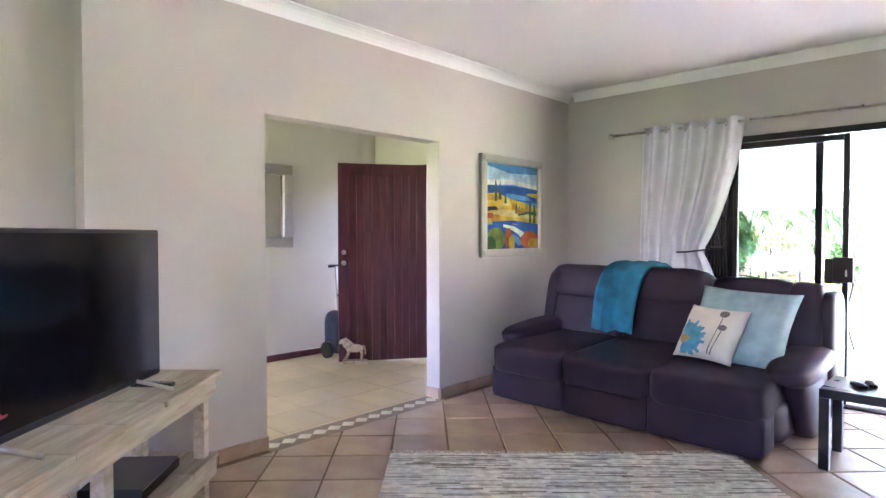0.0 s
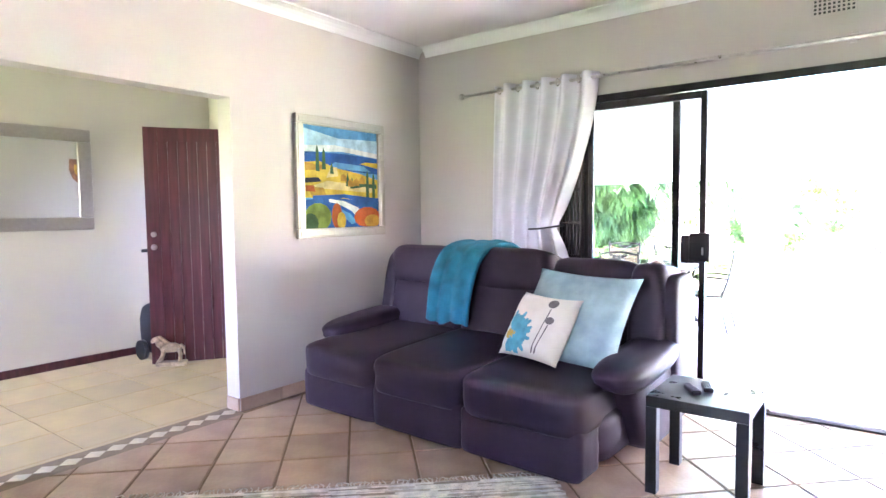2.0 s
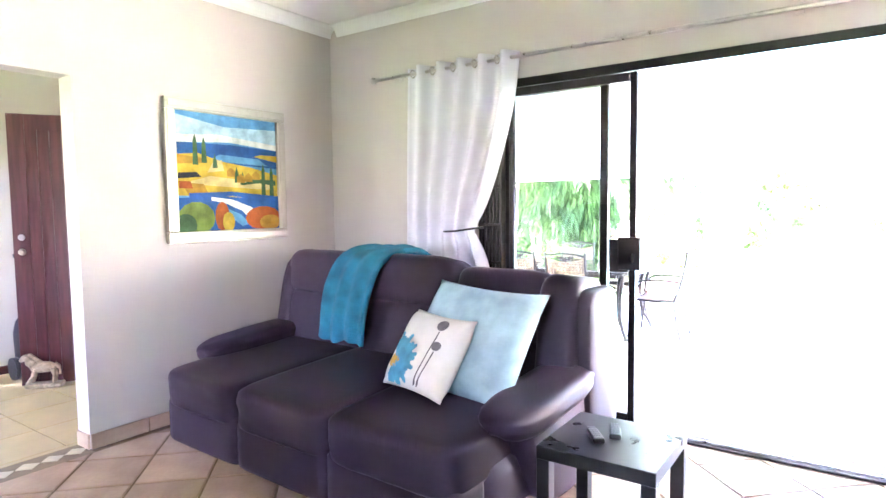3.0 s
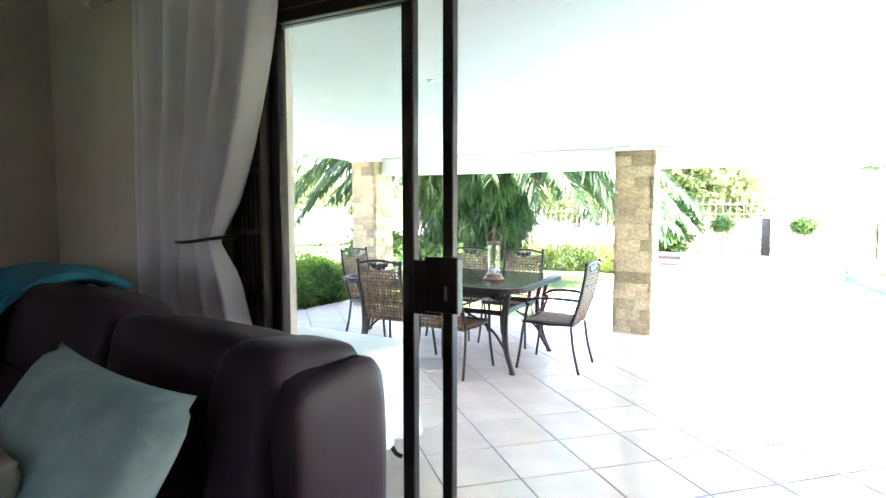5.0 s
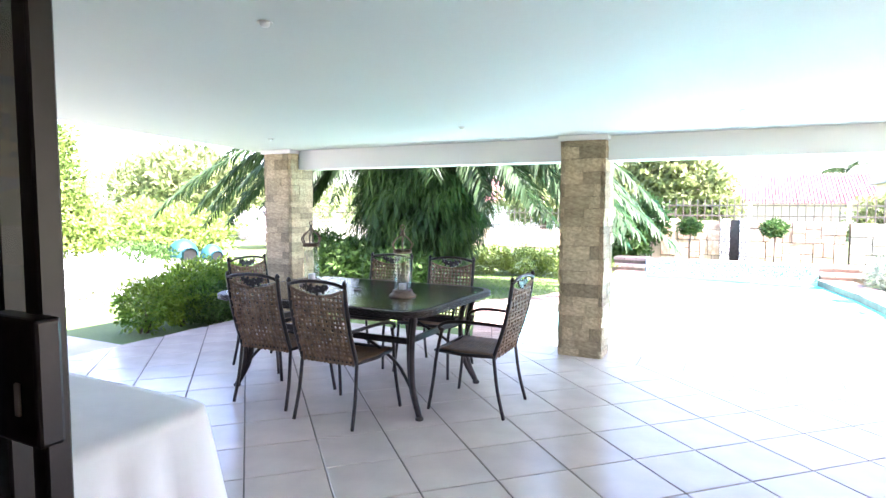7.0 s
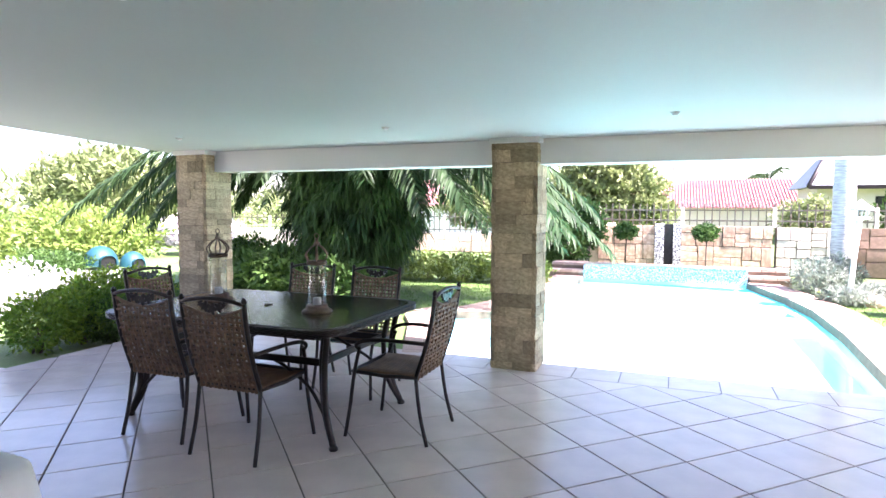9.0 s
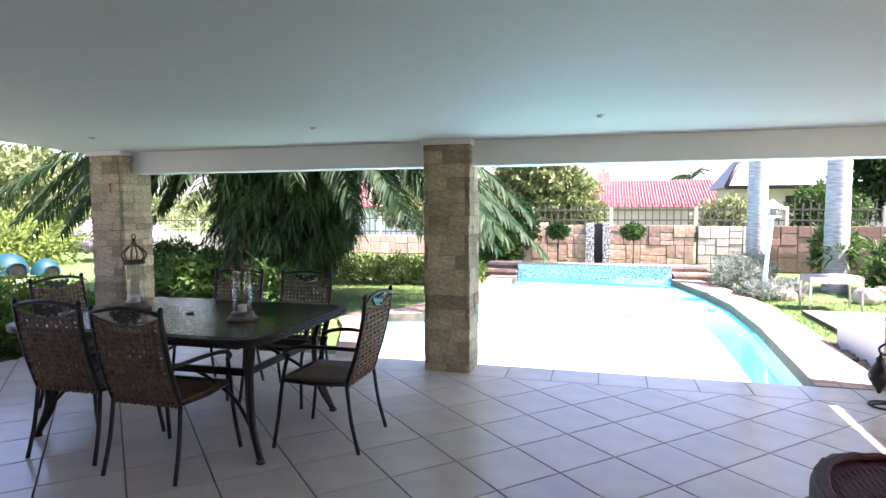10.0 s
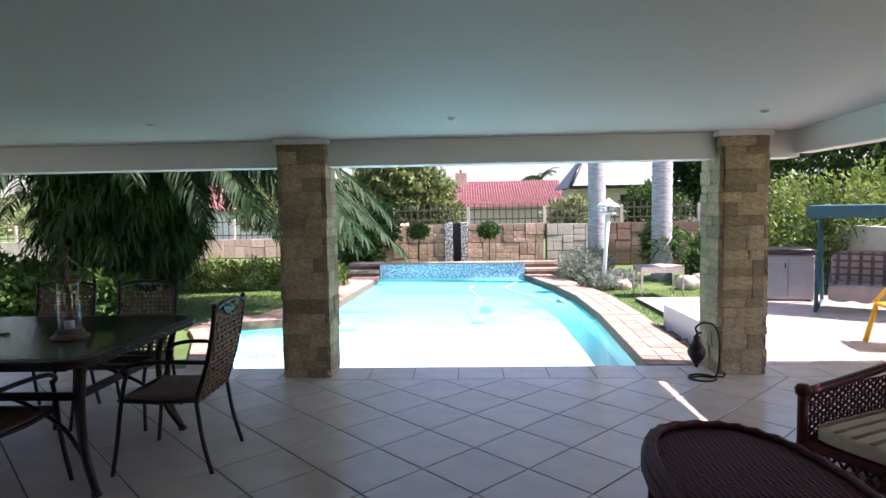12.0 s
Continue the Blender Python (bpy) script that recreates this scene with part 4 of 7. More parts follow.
# ---- sliding door ----
def make_sliding_door():
    d = tagged(new("door_1"), "dark bronze aluminium sliding patio door, one leaf slid open", "sliding door", kind="structure")
    y = 0.05
    part("frame_head", box(DOOR_X0, DOOR_X1, -0.025, 0.11, 2.085, 2.138, 0.003, 1), M_BRONZE, d)
    part("frame_jamb", box(DOOR_X0, DOOR_X0 + 0.07, -0.02, 0.11, 0.0, 2.083, 0.003, 1), M_BRONZE, d)
    part("frame_jamb", box(DOOR_X1 - 0.06, DOOR_X1, 0.0, 0.11, 0.0, 2.083, 0.003, 1), M_BRONZE, d)
    part("track", box(DOOR_X0 + 0.07, DOOR_X1 - 0.06, -0.05, 0.12, 0.0, 0.014, 0.002, 1), M_BRONZE, d)
    for yy in (-0.010, 0.030):
        part("rail", box(DOOR_X0 + 0.07, DOOR_X1 - 0.06, yy - 0.004, yy + 0.004, 0.0145, 0.028), M_STEEL, d)

    def leaf(x0, x1, yc, label, stile=0.045):
        lf = part("leaf_frame", box(x0, x0 + stile, yc - 0.018, yc + 0.018, 0.03, 2.08, 0.004, 1), M_BRONZE, d, label)
        part("stile", box(x1 - stile - 0.005, x1, yc - 0.02, yc + 0.02, 0.03, 2.08, 0.004, 1), M_BRONZE, lf)
        part("rail_top", box(x0 + stile, x1 - stile - 0.005, yc - 0.016, yc + 0.016, 2.03, 2.08, 0.003, 1), M_BRONZE, lf)
        part("rail_bottom", box(x0 + stile, x1 - stile - 0.005, yc - 0.016, yc + 0.016, 0.03, 0.10, 0.003, 1), M_BRONZE, lf)
        g = part("pane", box(x0 + stile, x1 - stile - 0.005, yc - 0.003, yc + 0.003, 0.10, 2.03), M_GLASS, lf)
        g.visible_shadow = False
        return lf

    leaf(DOOR_X0 + 0.07, 2.260, 0.030, "fixed glazed leaf")
    lf = leaf(DOOR_X0 + 0.12, 2.440, -0.010, "sliding glazed leaf pushed open", 0.035)
    part("handle", box(2.345, 2.475, -0.058, -0.019, 0.955, 1.145, 0.006), M_BRONZE, lf, "dark lock box with latch")
    part("latch_plate", box(2.285, 2.40, -0.034, -0.0215, 0.94, 1.13, 0.004), M_BRONZE, lf, "dark lock plate")
    part("key_cylinder", box(2.425, 2.437, -0.064, -0.0585, 1.0, 1.05, 0.002, 1), M_STEEL, lf)


make_sliding_door()


def make_folded_gate():
    g = thing("security_gate", "dark brown folded slatted security gate at the door jamb", "security gate", pose(0, 0, 0))
    for k in range(7):
        x = 1.40 + k * 0.026
        part("upright", box(x, x + 0.016, -0.048, -0.012, 0.0, 2.08, 0.002, 1), M_BRONZE, g)
    for z in (0.25, 0.6, 0.95, 1.2, 1.45, 1.7, 1.95):
        part("link", box(1.40, 1.575, -0.054, -0.049, z, z + 0.02), M_BRONZE, g)


make_folded_gate()


# ---- television, stand ----
def make_tv_corner():
    m = pose(0.39, -3.97, 0, 0, 0, -48.0)
    s = thing("tv_stand", "whitewashed rough pallet wood television stand", "tv stand", m)
    L, D = 1.75, 0.42
    n = 6
    for k in range(n):
        a, b = k * L / n, (k + 1) * L / n - 0.006
        part("top_plank", box(a, b, -D, 0.02 + 0.006 * math.sin(k * 2.1), 0.615, 0.64, 0.004, 1), M_PALLET, s)
        part("shelf_plank", box(a, b, -D, 0.0 + 0.008 * math.sin(k * 3.1), 0.20, 0.222, 0.004, 1), M_PALLET, s)
    for y in (-0.028, -D + 0.005):
        part("rail", box(0.015, L, y, y + 0.022, 0.52, 0.614, 0.003, 1), M_PALLET, s)
        part("rail", box(0.015, L, y, y + 0.022, 0.115, 0.199, 0.003, 1), M_PALLET, s)
    for x in (0.05, L / 2, L - 0.1):
        for y in (-0.085, -D + 0.03):
            part("leg", box(x, x + 0.055, y, y + 0.055, 0.0, 0.199, 0.003, 1), M_PALLET, s)
            part("leg", box(x, x + 0.055, y, y + 0.055, 0.223, 0.614, 0.003, 1), M_PALLET, s)
    t = thing("television", "large black flat screen television standing on the pallet stand", "television", m @ pose(0.83, -0.19, 0.641, 0, 0, -1))
    part("bezel", box(-0.60, 0.60, -0.045, 0.0, 0.035, 0.705, 0.008), M_BLACK, t)
    part("screen", box(-0.588, 0.588, 0.0005, 0.003, 0.065, 0.688), M_SCREEN, t, "dark glossy screen")
    for x in (-0.40, 0.40):
        part("foot", tube([(x - 0.02, 0.15, 0.008), (x, -0.02, 0.05), (x + 0.02, -0.18, 0.008)], 0.009, 8), M_STEEL, t, "silver foot")
    r = m @ pose(0.34, -0.16, 0.641, 0, 0, 38)
    e = r.to_euler()
    remote(r.translation.x, r.translation.y, 0.641, math.degrees(e.z) - 40, "long black remote control on the television stand", 0.19)
    d = thing("decoder_box", "black decoder box on the lower shelf of the stand", "decoder", m @ pose(0.42, -0.22, 0.223, 0, 0, 4))
    part("case", box(-0.19, 0.19, -0.13, 0.13, 0.006, 0.062, 0.006), M_BLACK, d)
    part("front_panel", box(-0.188, 0.188, 0.131, 0.135, 0.012, 0.055, 0.002, 1), M_SCREEN, d)
    for x in (-0.15, 0.15):
        for y in (-0.1, 0.1):
            part("foot", box(x - 0.01, x + 0.01, y - 0.01, y + 0.01, 0, 0.006), M_BLACK, d)
    f = thing("flower_decoration", "red artificial flower spray with green leaves on the stand", "flowers", m @ pose(1.45, -0.06, 0.641))
    rnd = random.Random(2)
    M_PETAL = material("red_petal", (0.35, 0.02, 0.03), 0.6, vary=0.2, scale=20)
    part("vase", lathe([(0.03, 0), (0.045, 0.02), (0.04, 0.06), (0.02, 0.09), (0.024, 0.10)], 12), M_SILVER, f)
    for k in range(6):
        a, tilt = rnd.uniform(0, 6.3), rnd.uniform(0.03, 0.09)
        top = Vector((tilt * math.cos(a), tilt * math.sin(a), rnd.uniform(0.12, 0.2)))
        st = part("stem", tube([(0, 0, 0.09), top * 0.6 + Vector((0, 0, 0.05)), top], 0.002, 5), M_LEAF, f)
        bm = bmesh.new()
        for q in range(7):
            b = q * 0.9
            d0 = Vector((math.cos(b), math.sin(b), 0.5)) * 0.028
            side = Vector((-math.sin(b), math.cos(b), 0)) * 0.01
            vs = [bm.verts.new(top + p) for p in (Vector(), d0 * 0.6 + side, d0, d0 * 0.6 - side)]
            bm.faces.new(vs)
        part("blossom", bm, M_PETAL, st)


make_tv_corner()


# ---- hall: mosaic strip, door, mirror, statue, bag ----
def make_threshold():
    s = structure("trim_threshold", box(-0.14, 0.06, OPEN_Y0, OPEN_Y1, -0.10, -0.001), M_MOSAIC_D, "brown mosaic threshold strip with cream diamonds", "threshold")
    n = 13
    step = (OPEN_Y1 - OPEN_Y0) / n
    h = step / 2
    me = None
    for k in range(n):
        cy = OPEN_Y0 + (k + 0.5) * step
        if me is None:
            ob = part("diamond_tile", prism([(-0.052, 0), (0, -h * 0.96), (0.052, 0), (0, h * 0.96)], -0.004, 0.002), M_MOSAIC_L, s)
            me = ob.data
        else:
            ob = new("diamond_tile", me)
            ob.parent = s
        ob.matrix_basis = pose(-0.04, cy, 0)


make_threshold()


def make_front_door():
    d = tagged(new("door_2"), "mahogany grooved front door standing ajar", "door", kind="structure")
    bm = bmesh.new()
    W, H = 0.93, 2.06
    add_box(bm, 0, 0.11, 0, 0.036, 0.008, H, 0.002, 1)
    add_box(bm, W - 0.11, W, 0, 0.036, 0.008, H, 0.002, 1)
    add_box(bm, 0.11, W - 0.11, 0, 0.034, H - 0.12, H - 0.002, 0.002, 1)
    me = bpy.data.meshes.new("leaf")
    bm.to_mesh(me)
    bm.free()
    me.materials.append(M_WOOD_DARK)
    leafm = new("leaf_frame", me)
    leafm.parent = d
    hinge = Vector((-1.21, -0.86, 0))
    free = Vector((-1.71, -1.62, 0))
    a = math.degrees(math.atan2(free.y - hinge.y, free.x - hinge.x))
    leafm.matrix_basis = pose(*hinge, 0, 0, a)
    nb = 9
    for k in range(nb):
        x0 = 0.11 + k * (W - 0.22) / nb
        x1 = x0 + (W - 0.22) / nb
        bm = bmesh.new()
        mid = (x0 + x1) / 2
        prof = [(x0 + 0.001, 0.006), (x0 + 0.012, 0.006), (x0 + 0.02, 0.002), (mid, -0.006), (x1 - 0.02, 0.002), (x1 - 0.012, 0.006), (x1 - 0.001, 0.006),
                (x1 - 0.001, 0.032), (x0 + 0.001, 0.032)]
        lo = [bm.verts.new((u, v, 0.008)) for u, v in prof]
        hi = [bm.verts.new((u, v, H - 0.12)) for u, v in prof]
        for i in range(len(prof)):
            j = (i + 1) % len(prof)
            bm.faces.new((lo[i], lo[j], hi[j], hi[i]))
        bm.faces.new(hi)
        bm.faces.new(lo[::-1])
        bmesh.ops.recalc_face_normals(bm, faces=bm.faces)
        part("board", bm, M_WOOD_DARK, leafm)
    for z in (1.14, 1.03):
        bm = lathe([(0.026, 0), (0.026, 0.004), (0.02, 0.008), (0.016, 0.02), (0.02, 0.032), (0.012, 0.036)] if z < 1.1 else [(0.024, 0), (0.022, 0.006), (0.012, 0.008)], 14)
        part("knob" if z < 1.1 else "lock_cylinder", bm, M_STEEL, leafm, "brass and steel knob" if z < 1.1 else "brass lock cylinder",
             m=pose(W - 0.055, 0.037, z, -90, 0, 0))
    for x0, x1, z0, z1 in ((-2.14, -2.08, 0, 2.08), (-1.19, -1.13, 0, 2.08), (-2.08, -1.19, 2.04, 2.10)):
        part("door_frame", box(x0, x1, HALL_Y - 0.02, HALL_Y + 0.08, z0, z1, 0.003, 1), M_WOOD_DARK, d, "mahogany door frame")


make_front_door()


def make_mirror():
    m = thing("mirror", "wall mirror in a wide champagne frame in the hall", "mirror", pose(-2.245, -2.40, 1.622))
    hw, hh, fw = 0.55, 0.435, 0.11
    for nm, (a, b, c, d) in (("frame_top", (-hw, hw, hh - fw, hh)), ("frame_bottom", (-hw, hw, -hh, -hh + fw)),
                             ("frame_side", (-hw, -hw + fw, -hh + fw, hh - fw)), ("frame_side", (hw - fw, hw, -hh + fw, hh - fw))):
        part(nm, box(0, 0.03, a, b, c, d, 0.008), M_SILVER, m)
    part("glass", box(0, 0.012, -hw + fw, hw - fw, -hh + fw, hh - fw), M_MIRROR, m, "clear mirror glass")


make_mirror()


def make_wall_ornaments():
    """Small square plaques seen only in the hall mirror."""
    for z, c in ((2.55, (0.30, 0.30, 0.28)), (2.15, (0.50, 0.12, 0.04)), (1.75, (0.26, 0.30, 0.12)), (1.35, (0.30, 0.30, 0.28))):
        o = thing("wall_plaque", "small square wall plaque with a silver ball", "wall plaque", pose(ROOM_X - 0.012, -0.62, z), "wall plaques")
        part("board", box(-0.012, 0.011, -0.13, 0.13, -0.13, 0.13, 0.004, 1), material("plaque_paint", c, 0.6, vary=0.15, scale=10), o)
        bm = bmesh.new()
        bmesh.ops.create_uvsphere(bm, u_segments=14, v_segments=8, radius=0.055)
        bmesh.ops.translate(bm, vec=(-0.03, 0, 0), verts=bm.verts)
        part("ball", bm, M_STEEL, o, "silver half ball", smooth=True)


make_wall_ornaments()


def make_horse():
    """One small statue on a plinth, all in one mesh."""
    bm = box(-0.11, 0.11, -0.045, 0.045, 0, 0.03, 0.006)
    puff(-0.085, 0.07, -0.035, 0.035, 0.10, 0.175, 2.4, 4, bm=bm)
    add_tube(bm, spline([(-0.06, 0, 0.15), (-0.095, 0, 0.19), (-0.10, 0, 0.215)], 4), [0.03] * 4 + [0.022] * 5, 8)
    add_tube(bm, [(-0.09, 0, 0.215), (-0.12, 0, 0.205), (-0.14, 0, 0.185)], [0.02, 0.018, 0.012], 8)
    for x, y, k in ((-0.06, 0.02, -0.02), (-0.05, -0.02, -0.05), (0.05, 0.02, 0.01), (0.055, -0.02, 0.0)):
        add_tube(bm, [(x, y, 0.13), (x + k * 0.5 + 0.01, y, 0.08), (x + k, y, 0.03)], [0.018, 0.011, 0.010], 7)
    add_tube(bm, spline([(0.065, 0, 0.16), (0.09, 0, 0.13), (0.095, 0, 0.08)], 4), [0.012] * 5 + [0.008] * 4, 6)
    for k in range(5):
        puff(-0.085 + k * 0.012 - 0.01, -0.075 + k * 0.014 + 0.01, -0.012, 0.012, 0.215 - k * 0.012, 0.235 - k * 0.012, 2.2, 2, bm=bm)
    ob = mesh_object("statue", bm, material("aged_brass", (0.42, 0.33, 0.22), 0.45, 0.4, vary=0.3, scale=30, bump=0.3))
    ob.matrix_basis = pose(-1.56, -1.55, 0.0, 0, 0, 50) @ Matrix.Scale(1.12, 4)
    return tagged(ob, "small brass prancing horse statue on the hall floor", "statue")


make_horse()


def make_golf_bag():
    g = thing("golf_trolley", "dark bag on a trolley with an upright handle behind the door", "trolley", pose(-1.97, -1.46, 0))
    part("bag", puff(-0.13, 0.13, -0.12, 0.12, 0.04, 0.50, 3.5, 6, 0.04), material("navy_nylon", (0.02, 0.022, 0.03), 0.7, vary=0.3, scale=9), g)
    part("pole", tube([(0.02, 0, 0.4), (0.0, -0.02, 0.98)], 0.014, 8), M_STEEL, g, "pale steel handle pole")
    part("grip", tube([(-0.02, -0.10, 0.985), (0.0, 0.06, 0.99)], 0.016, 8), M_BLACK, g)
    for y in (-0.14, 0.14):
        part("wheel", tube([(0, y - 0.02, 0.09), (0, y + 0.02, 0.09)], 0.09, 16), M_BLACK, g)


make_golf_bag()


def make_crest():
    c = thing("wall_shield", "small carved wooden shield hanging on the wall", "wall shield", pose(-0.152, -1.13, 1.85, 0, 0, 180))
    M_SH = material("carved_wood", (0.22, 0.09, 0.04), 0.5, vary=0.3, scale=14, bump=0.4)
    pts = [(-0.11, 0.15), (0.11, 0.15), (0.12, 0.0), (0.07, -0.12), (0, -0.18), (-0.07, -0.12), (-0.12, 0.0)]
    pts = [(x * 0.78, y * 0.85) for x, y in pts]
    bm = prism(pts, -0.012, 0.012)
    bmesh.ops.transform(bm, matrix=Matrix(((0, 0, 1, 0), (1, 0, 0, 0), (0, 1, 0, 0), (0, 0, 0, 1))), verts=bm.verts)
    part("board", bm, M_SH, c)
    bm = prism([(x * 0.5, y * 0.5) for x, y in pts], 0.012, 0.02)
    bmesh.ops.transform(bm, matrix=Matrix(((0, 0, 1, 0), (1, 0, 0, 0), (0, 1, 0, 0), (0, 0, 0, 1))), verts=bm.verts)
    part("emblem", bm, M_OCHRE, c)


make_crest()


# ---- patio dining set ----
def make_table():
    t = thing("dining_table", "outdoor dining table with rippled glass top and dark iron legs", "dining table", pose(0.61, 3.38, PZ))
    L, W, top = 0.94, 0.66, 0.77

    def ring(l, w, r, n=8):
        out = []
        for cx, cy, a0 in ((l - r, w - r, 0), (-l + r, w - r, 90), (-l + r, -w + r, 180), (l - r, -w + r, 270)):
            out += [(cx + r * math.cos(radians(a0 + 90 * k / n)), cy + r * math.sin(radians(a0 + 90 * k / n))) for k in range(n + 1)]
        return out

    outer, inner = ring(L, W, 0.20), ring(L - 0.045, W - 0.045, 0.16)
    bm = bmesh.new()
    loops = [[bm.verts.new((x, y, z)) for x, y in pts] for pts, z in ((inner, top - 0.006), (outer, top - 0.004), (outer, top - 0.045), (inner, top - 0.045))]
    n = len(outer)
    for a, b in zip(loops, loops[1:] + loops[:1]):
        for k in range(n):
            bm.faces.new((a[k], a[(k + 1) % n], b[(k + 1) % n], b[k]))
    bmesh.ops.recalc_face_normals(bm, faces=bm.faces)
    rim = part("rim", bm, M_IRON, t, "dark woven-pattern metal rim")
    bm = bmesh.new()
    pts3 = [Vector((x, y, top - 0.025)) for x, y in ring(L + 0.003, W + 0.003, 0.2, 10)]
    m = len(pts3)
    big = []
    for k in range(m):
        a, b = pts3[k], pts3[(k + 1) % m]
        d = (b - a).length
        steps = max(1, int(d / 0.028))
        for s in range(steps):
            big.append(a.lerp(b, s / steps))
    for z in (-0.011, 0.011):
        add_tube(bm, [p + Vector((0, 0, z + 0.004 * (1 if i % 2 else -1))) for i, p in enumerate(big)], 0.0075, 5, True)
    part("rim_braid", bm, M_IRON, rim)
    g = part("glass_top", prism(inner, top - 0.012, top), M_TABLE_GLASS, t, "pale green rippled glass")
    bm = bmesh.new()
    part("umbrella_plug", lathe([(0.03, top), (0.03, top + 0.006), (0.02, top + 0.008)], 12), M_IRON, t)
    for sx in (-1, 1):
        for sy in (-1, 1):
            for off in (0.0, 0.045):
                path = spline([(sx * (0.81 - off), sy * (0.49 - off), top - 0.05), (sx * (0.77 - off), sy * (0.46 - off), 0.50),
                               (sx * (0.77 - 0.5 * off), sy * (0.45 - 0.5 * off), 0.22), (sx * 0.835, sy * 0.475, 0.02)], 5)
                part("leg", tube(path, 0.021, 8), M_IRON, t)
            part("foot", lathe([(0.027, 0), (0.030, 0.012), (0.018, 0.028)], 10), M_IRON, t, m=pose(sx * 0.838, sy * 0.477, 0))
            part("brace", tube(spline([(sx * 0.77, sy * 0.45, 0.18), (sx * 0.62, sy * 0.40, 0.34), (sx * 0.42, sy * 0.37, 0.45), (sx * 0.3, sy * 0.37, 0.50)], 5), 0.012, 7), M_IRON, t)
    for sy in (-1, 1):
        part("apron", box(-L + 0.2, L - 0.2, sy * (W - 0.15) - 0.015, sy * (W - 0.15) + 0.015, top - 0.09, top - 0.046, 0.004, 1), M_IRON, t)
        part("stretcher", box(-L + 0.22, L - 0.22, sy * 0.40 - 0.012, sy * 0.40 + 0.012, 0.49, 0.535, 0.004, 1), M_IRON, t)
    for sx in (-1, 1):
        part("apron", box(sx * (L - 0.2) - 0.015, sx * (L - 0.2) + 0.015, -W + 0.17, W - 0.17, top - 0.09, top - 0.046, 0.004, 1), M_IRON, t)
        part("stretcher", box(sx * (L - 0.23) - 0.012, sx * (L - 0.23) + 0.012, -0.39, 0.39, 0.49, 0.535, 0.004, 1), M_IRON, t)
    return t


make_table()


def make_chair():
    c = thing("dining_chair", "dark iron patio armchair with brown woven wicker back", "chair", pose(0, 0, PZ), "chairs round the patio table")
    w = 0.225
    yb = lambda z: -0.205 - 0.13 * max(0, (z - 0.42)) / 0.54 - 0.05 * math.sin(max(0, z - 0.42) / 0.54 * math.pi) * 0.4
    for sx in (-1, 1):
        part("back_leg", tube(spline([(sx * 0.24, -0.285, 0.0), (sx * 0.232, -0.235, 0.20), (sx * w, -0.205, 0.42)], 5), 0.0125, 8), M_IRON, c)
        part("back_post", tube(spline([(sx * w, -0.205, 0.42), (sx * w, yb(0.62), 0.62), (sx * w, yb(0.80), 0.80), (sx * w, yb(0.945), 0.945)], 5), 0.014, 8), M_IRON, c)
        part("finial", lathe([(0.012, 0), (0.018, 0.012), (0.012, 0.026), (0.004, 0.034)], 8), M_IRON, c, m=pose(sx * w, yb(0.945), 0.945))
        part("front_leg", tube(spline([(sx * 0.265, 0.275, 0.0), (sx * 0.25, 0.245, 0.20), (sx * 0.245, 0.225, 0.36), (sx * 0.262, 0.19, 0.50), (sx * 0.268, 0.16, 0.60)], 5), 0.0125, 8), M_IRON, c)
        part("armrest", tube(spline([(sx * w, yb(0.64), 0.64), (sx * 0.27, -0.05, 0.655), (sx * 0.278, 0.11, 0.645), (sx * 0.272, 0.185, 0.61), (sx * 0.262, 0.165, 0.575)], 5), 0.013, 8), M_IRON, c)
    seat = part("seat_frame", tube([(-0.235, -0.20, 0.425), (0.235, -0.20, 0.425), (0.25, 0.0, 0.42), (0.245, 0.225, 0.43), (-0.245, 0.225, 0.43), (-0.25, 0.0, 0.42)], 0.013, 8, True), M_IRON, c)
    bm = bmesh.new()
    n = 26
    for k in range(n):
        y = -0.195 + 0.415 * k / (n - 1)
        add_tube(bm, [(-0.24, y, 0.435), (-0.12, y, 0.422 - 0.004 * (k % 2)), (0.0, y, 0.416), (0.12, y, 0.422 - 0.004 * (k % 2)), (0.24, y, 0.435)], 0.0078, 5)
    for k in range(9):
        x = -0.21 + 0.42 * k / 8
        add_box(bm, x - 0.008, x + 0.008, -0.20, 0.225, 0.409, 0.416)
    part("seat", bm, M_WICKER, c, "woven wicker seat")["kind"] = "stuff"
    bm = bmesh.new()
    zt = lambda x: 0.865 + 0.045 * (abs(x) / 0.21) ** 2
    cols, rows = 13, 16
    for k in range(cols):
        x = -0.202 + 0.404 * k / (cols - 1)
        zs = [0.40 + (zt(x) - 0.40) * q / 8 for q in range(9)]
        add_tube(bm, [(x, yb(z) + 0.004 * (1 if (k + q) % 2 else -1), z) for q, z in enumerate(zs)], 0.0098, 4)
    for k in range(rows):
        z = 0.41 + 0.455 * k / (rows - 1)
        add_tube(bm, [(-0.22 + 0.44 * q / 6, yb(z) + 0.003 * (1 if (k + q) % 2 else -1), z) for q in range(7)], 0.0098, 4)
    part("backrest", bm, M_WICKER, c, "open woven wicker back panel")["kind"] = "stuff"
    part("back_rim", tube([(x, yb(zt(x)), zt(x)) for x in [-0.22 + 0.44 * k / 10 for k in range(11)]], 0.010, 6), M_WICKER, c)
    part("top_rail", tube([(x, yb(0.955), 0.935 + 0.03 * (1 - (x / w) ** 2)) for x in [-w + 2 * w * k / 10 for k in range(11)]], 0.012, 8), M_IRON, c)
    bm = bmesh.new()
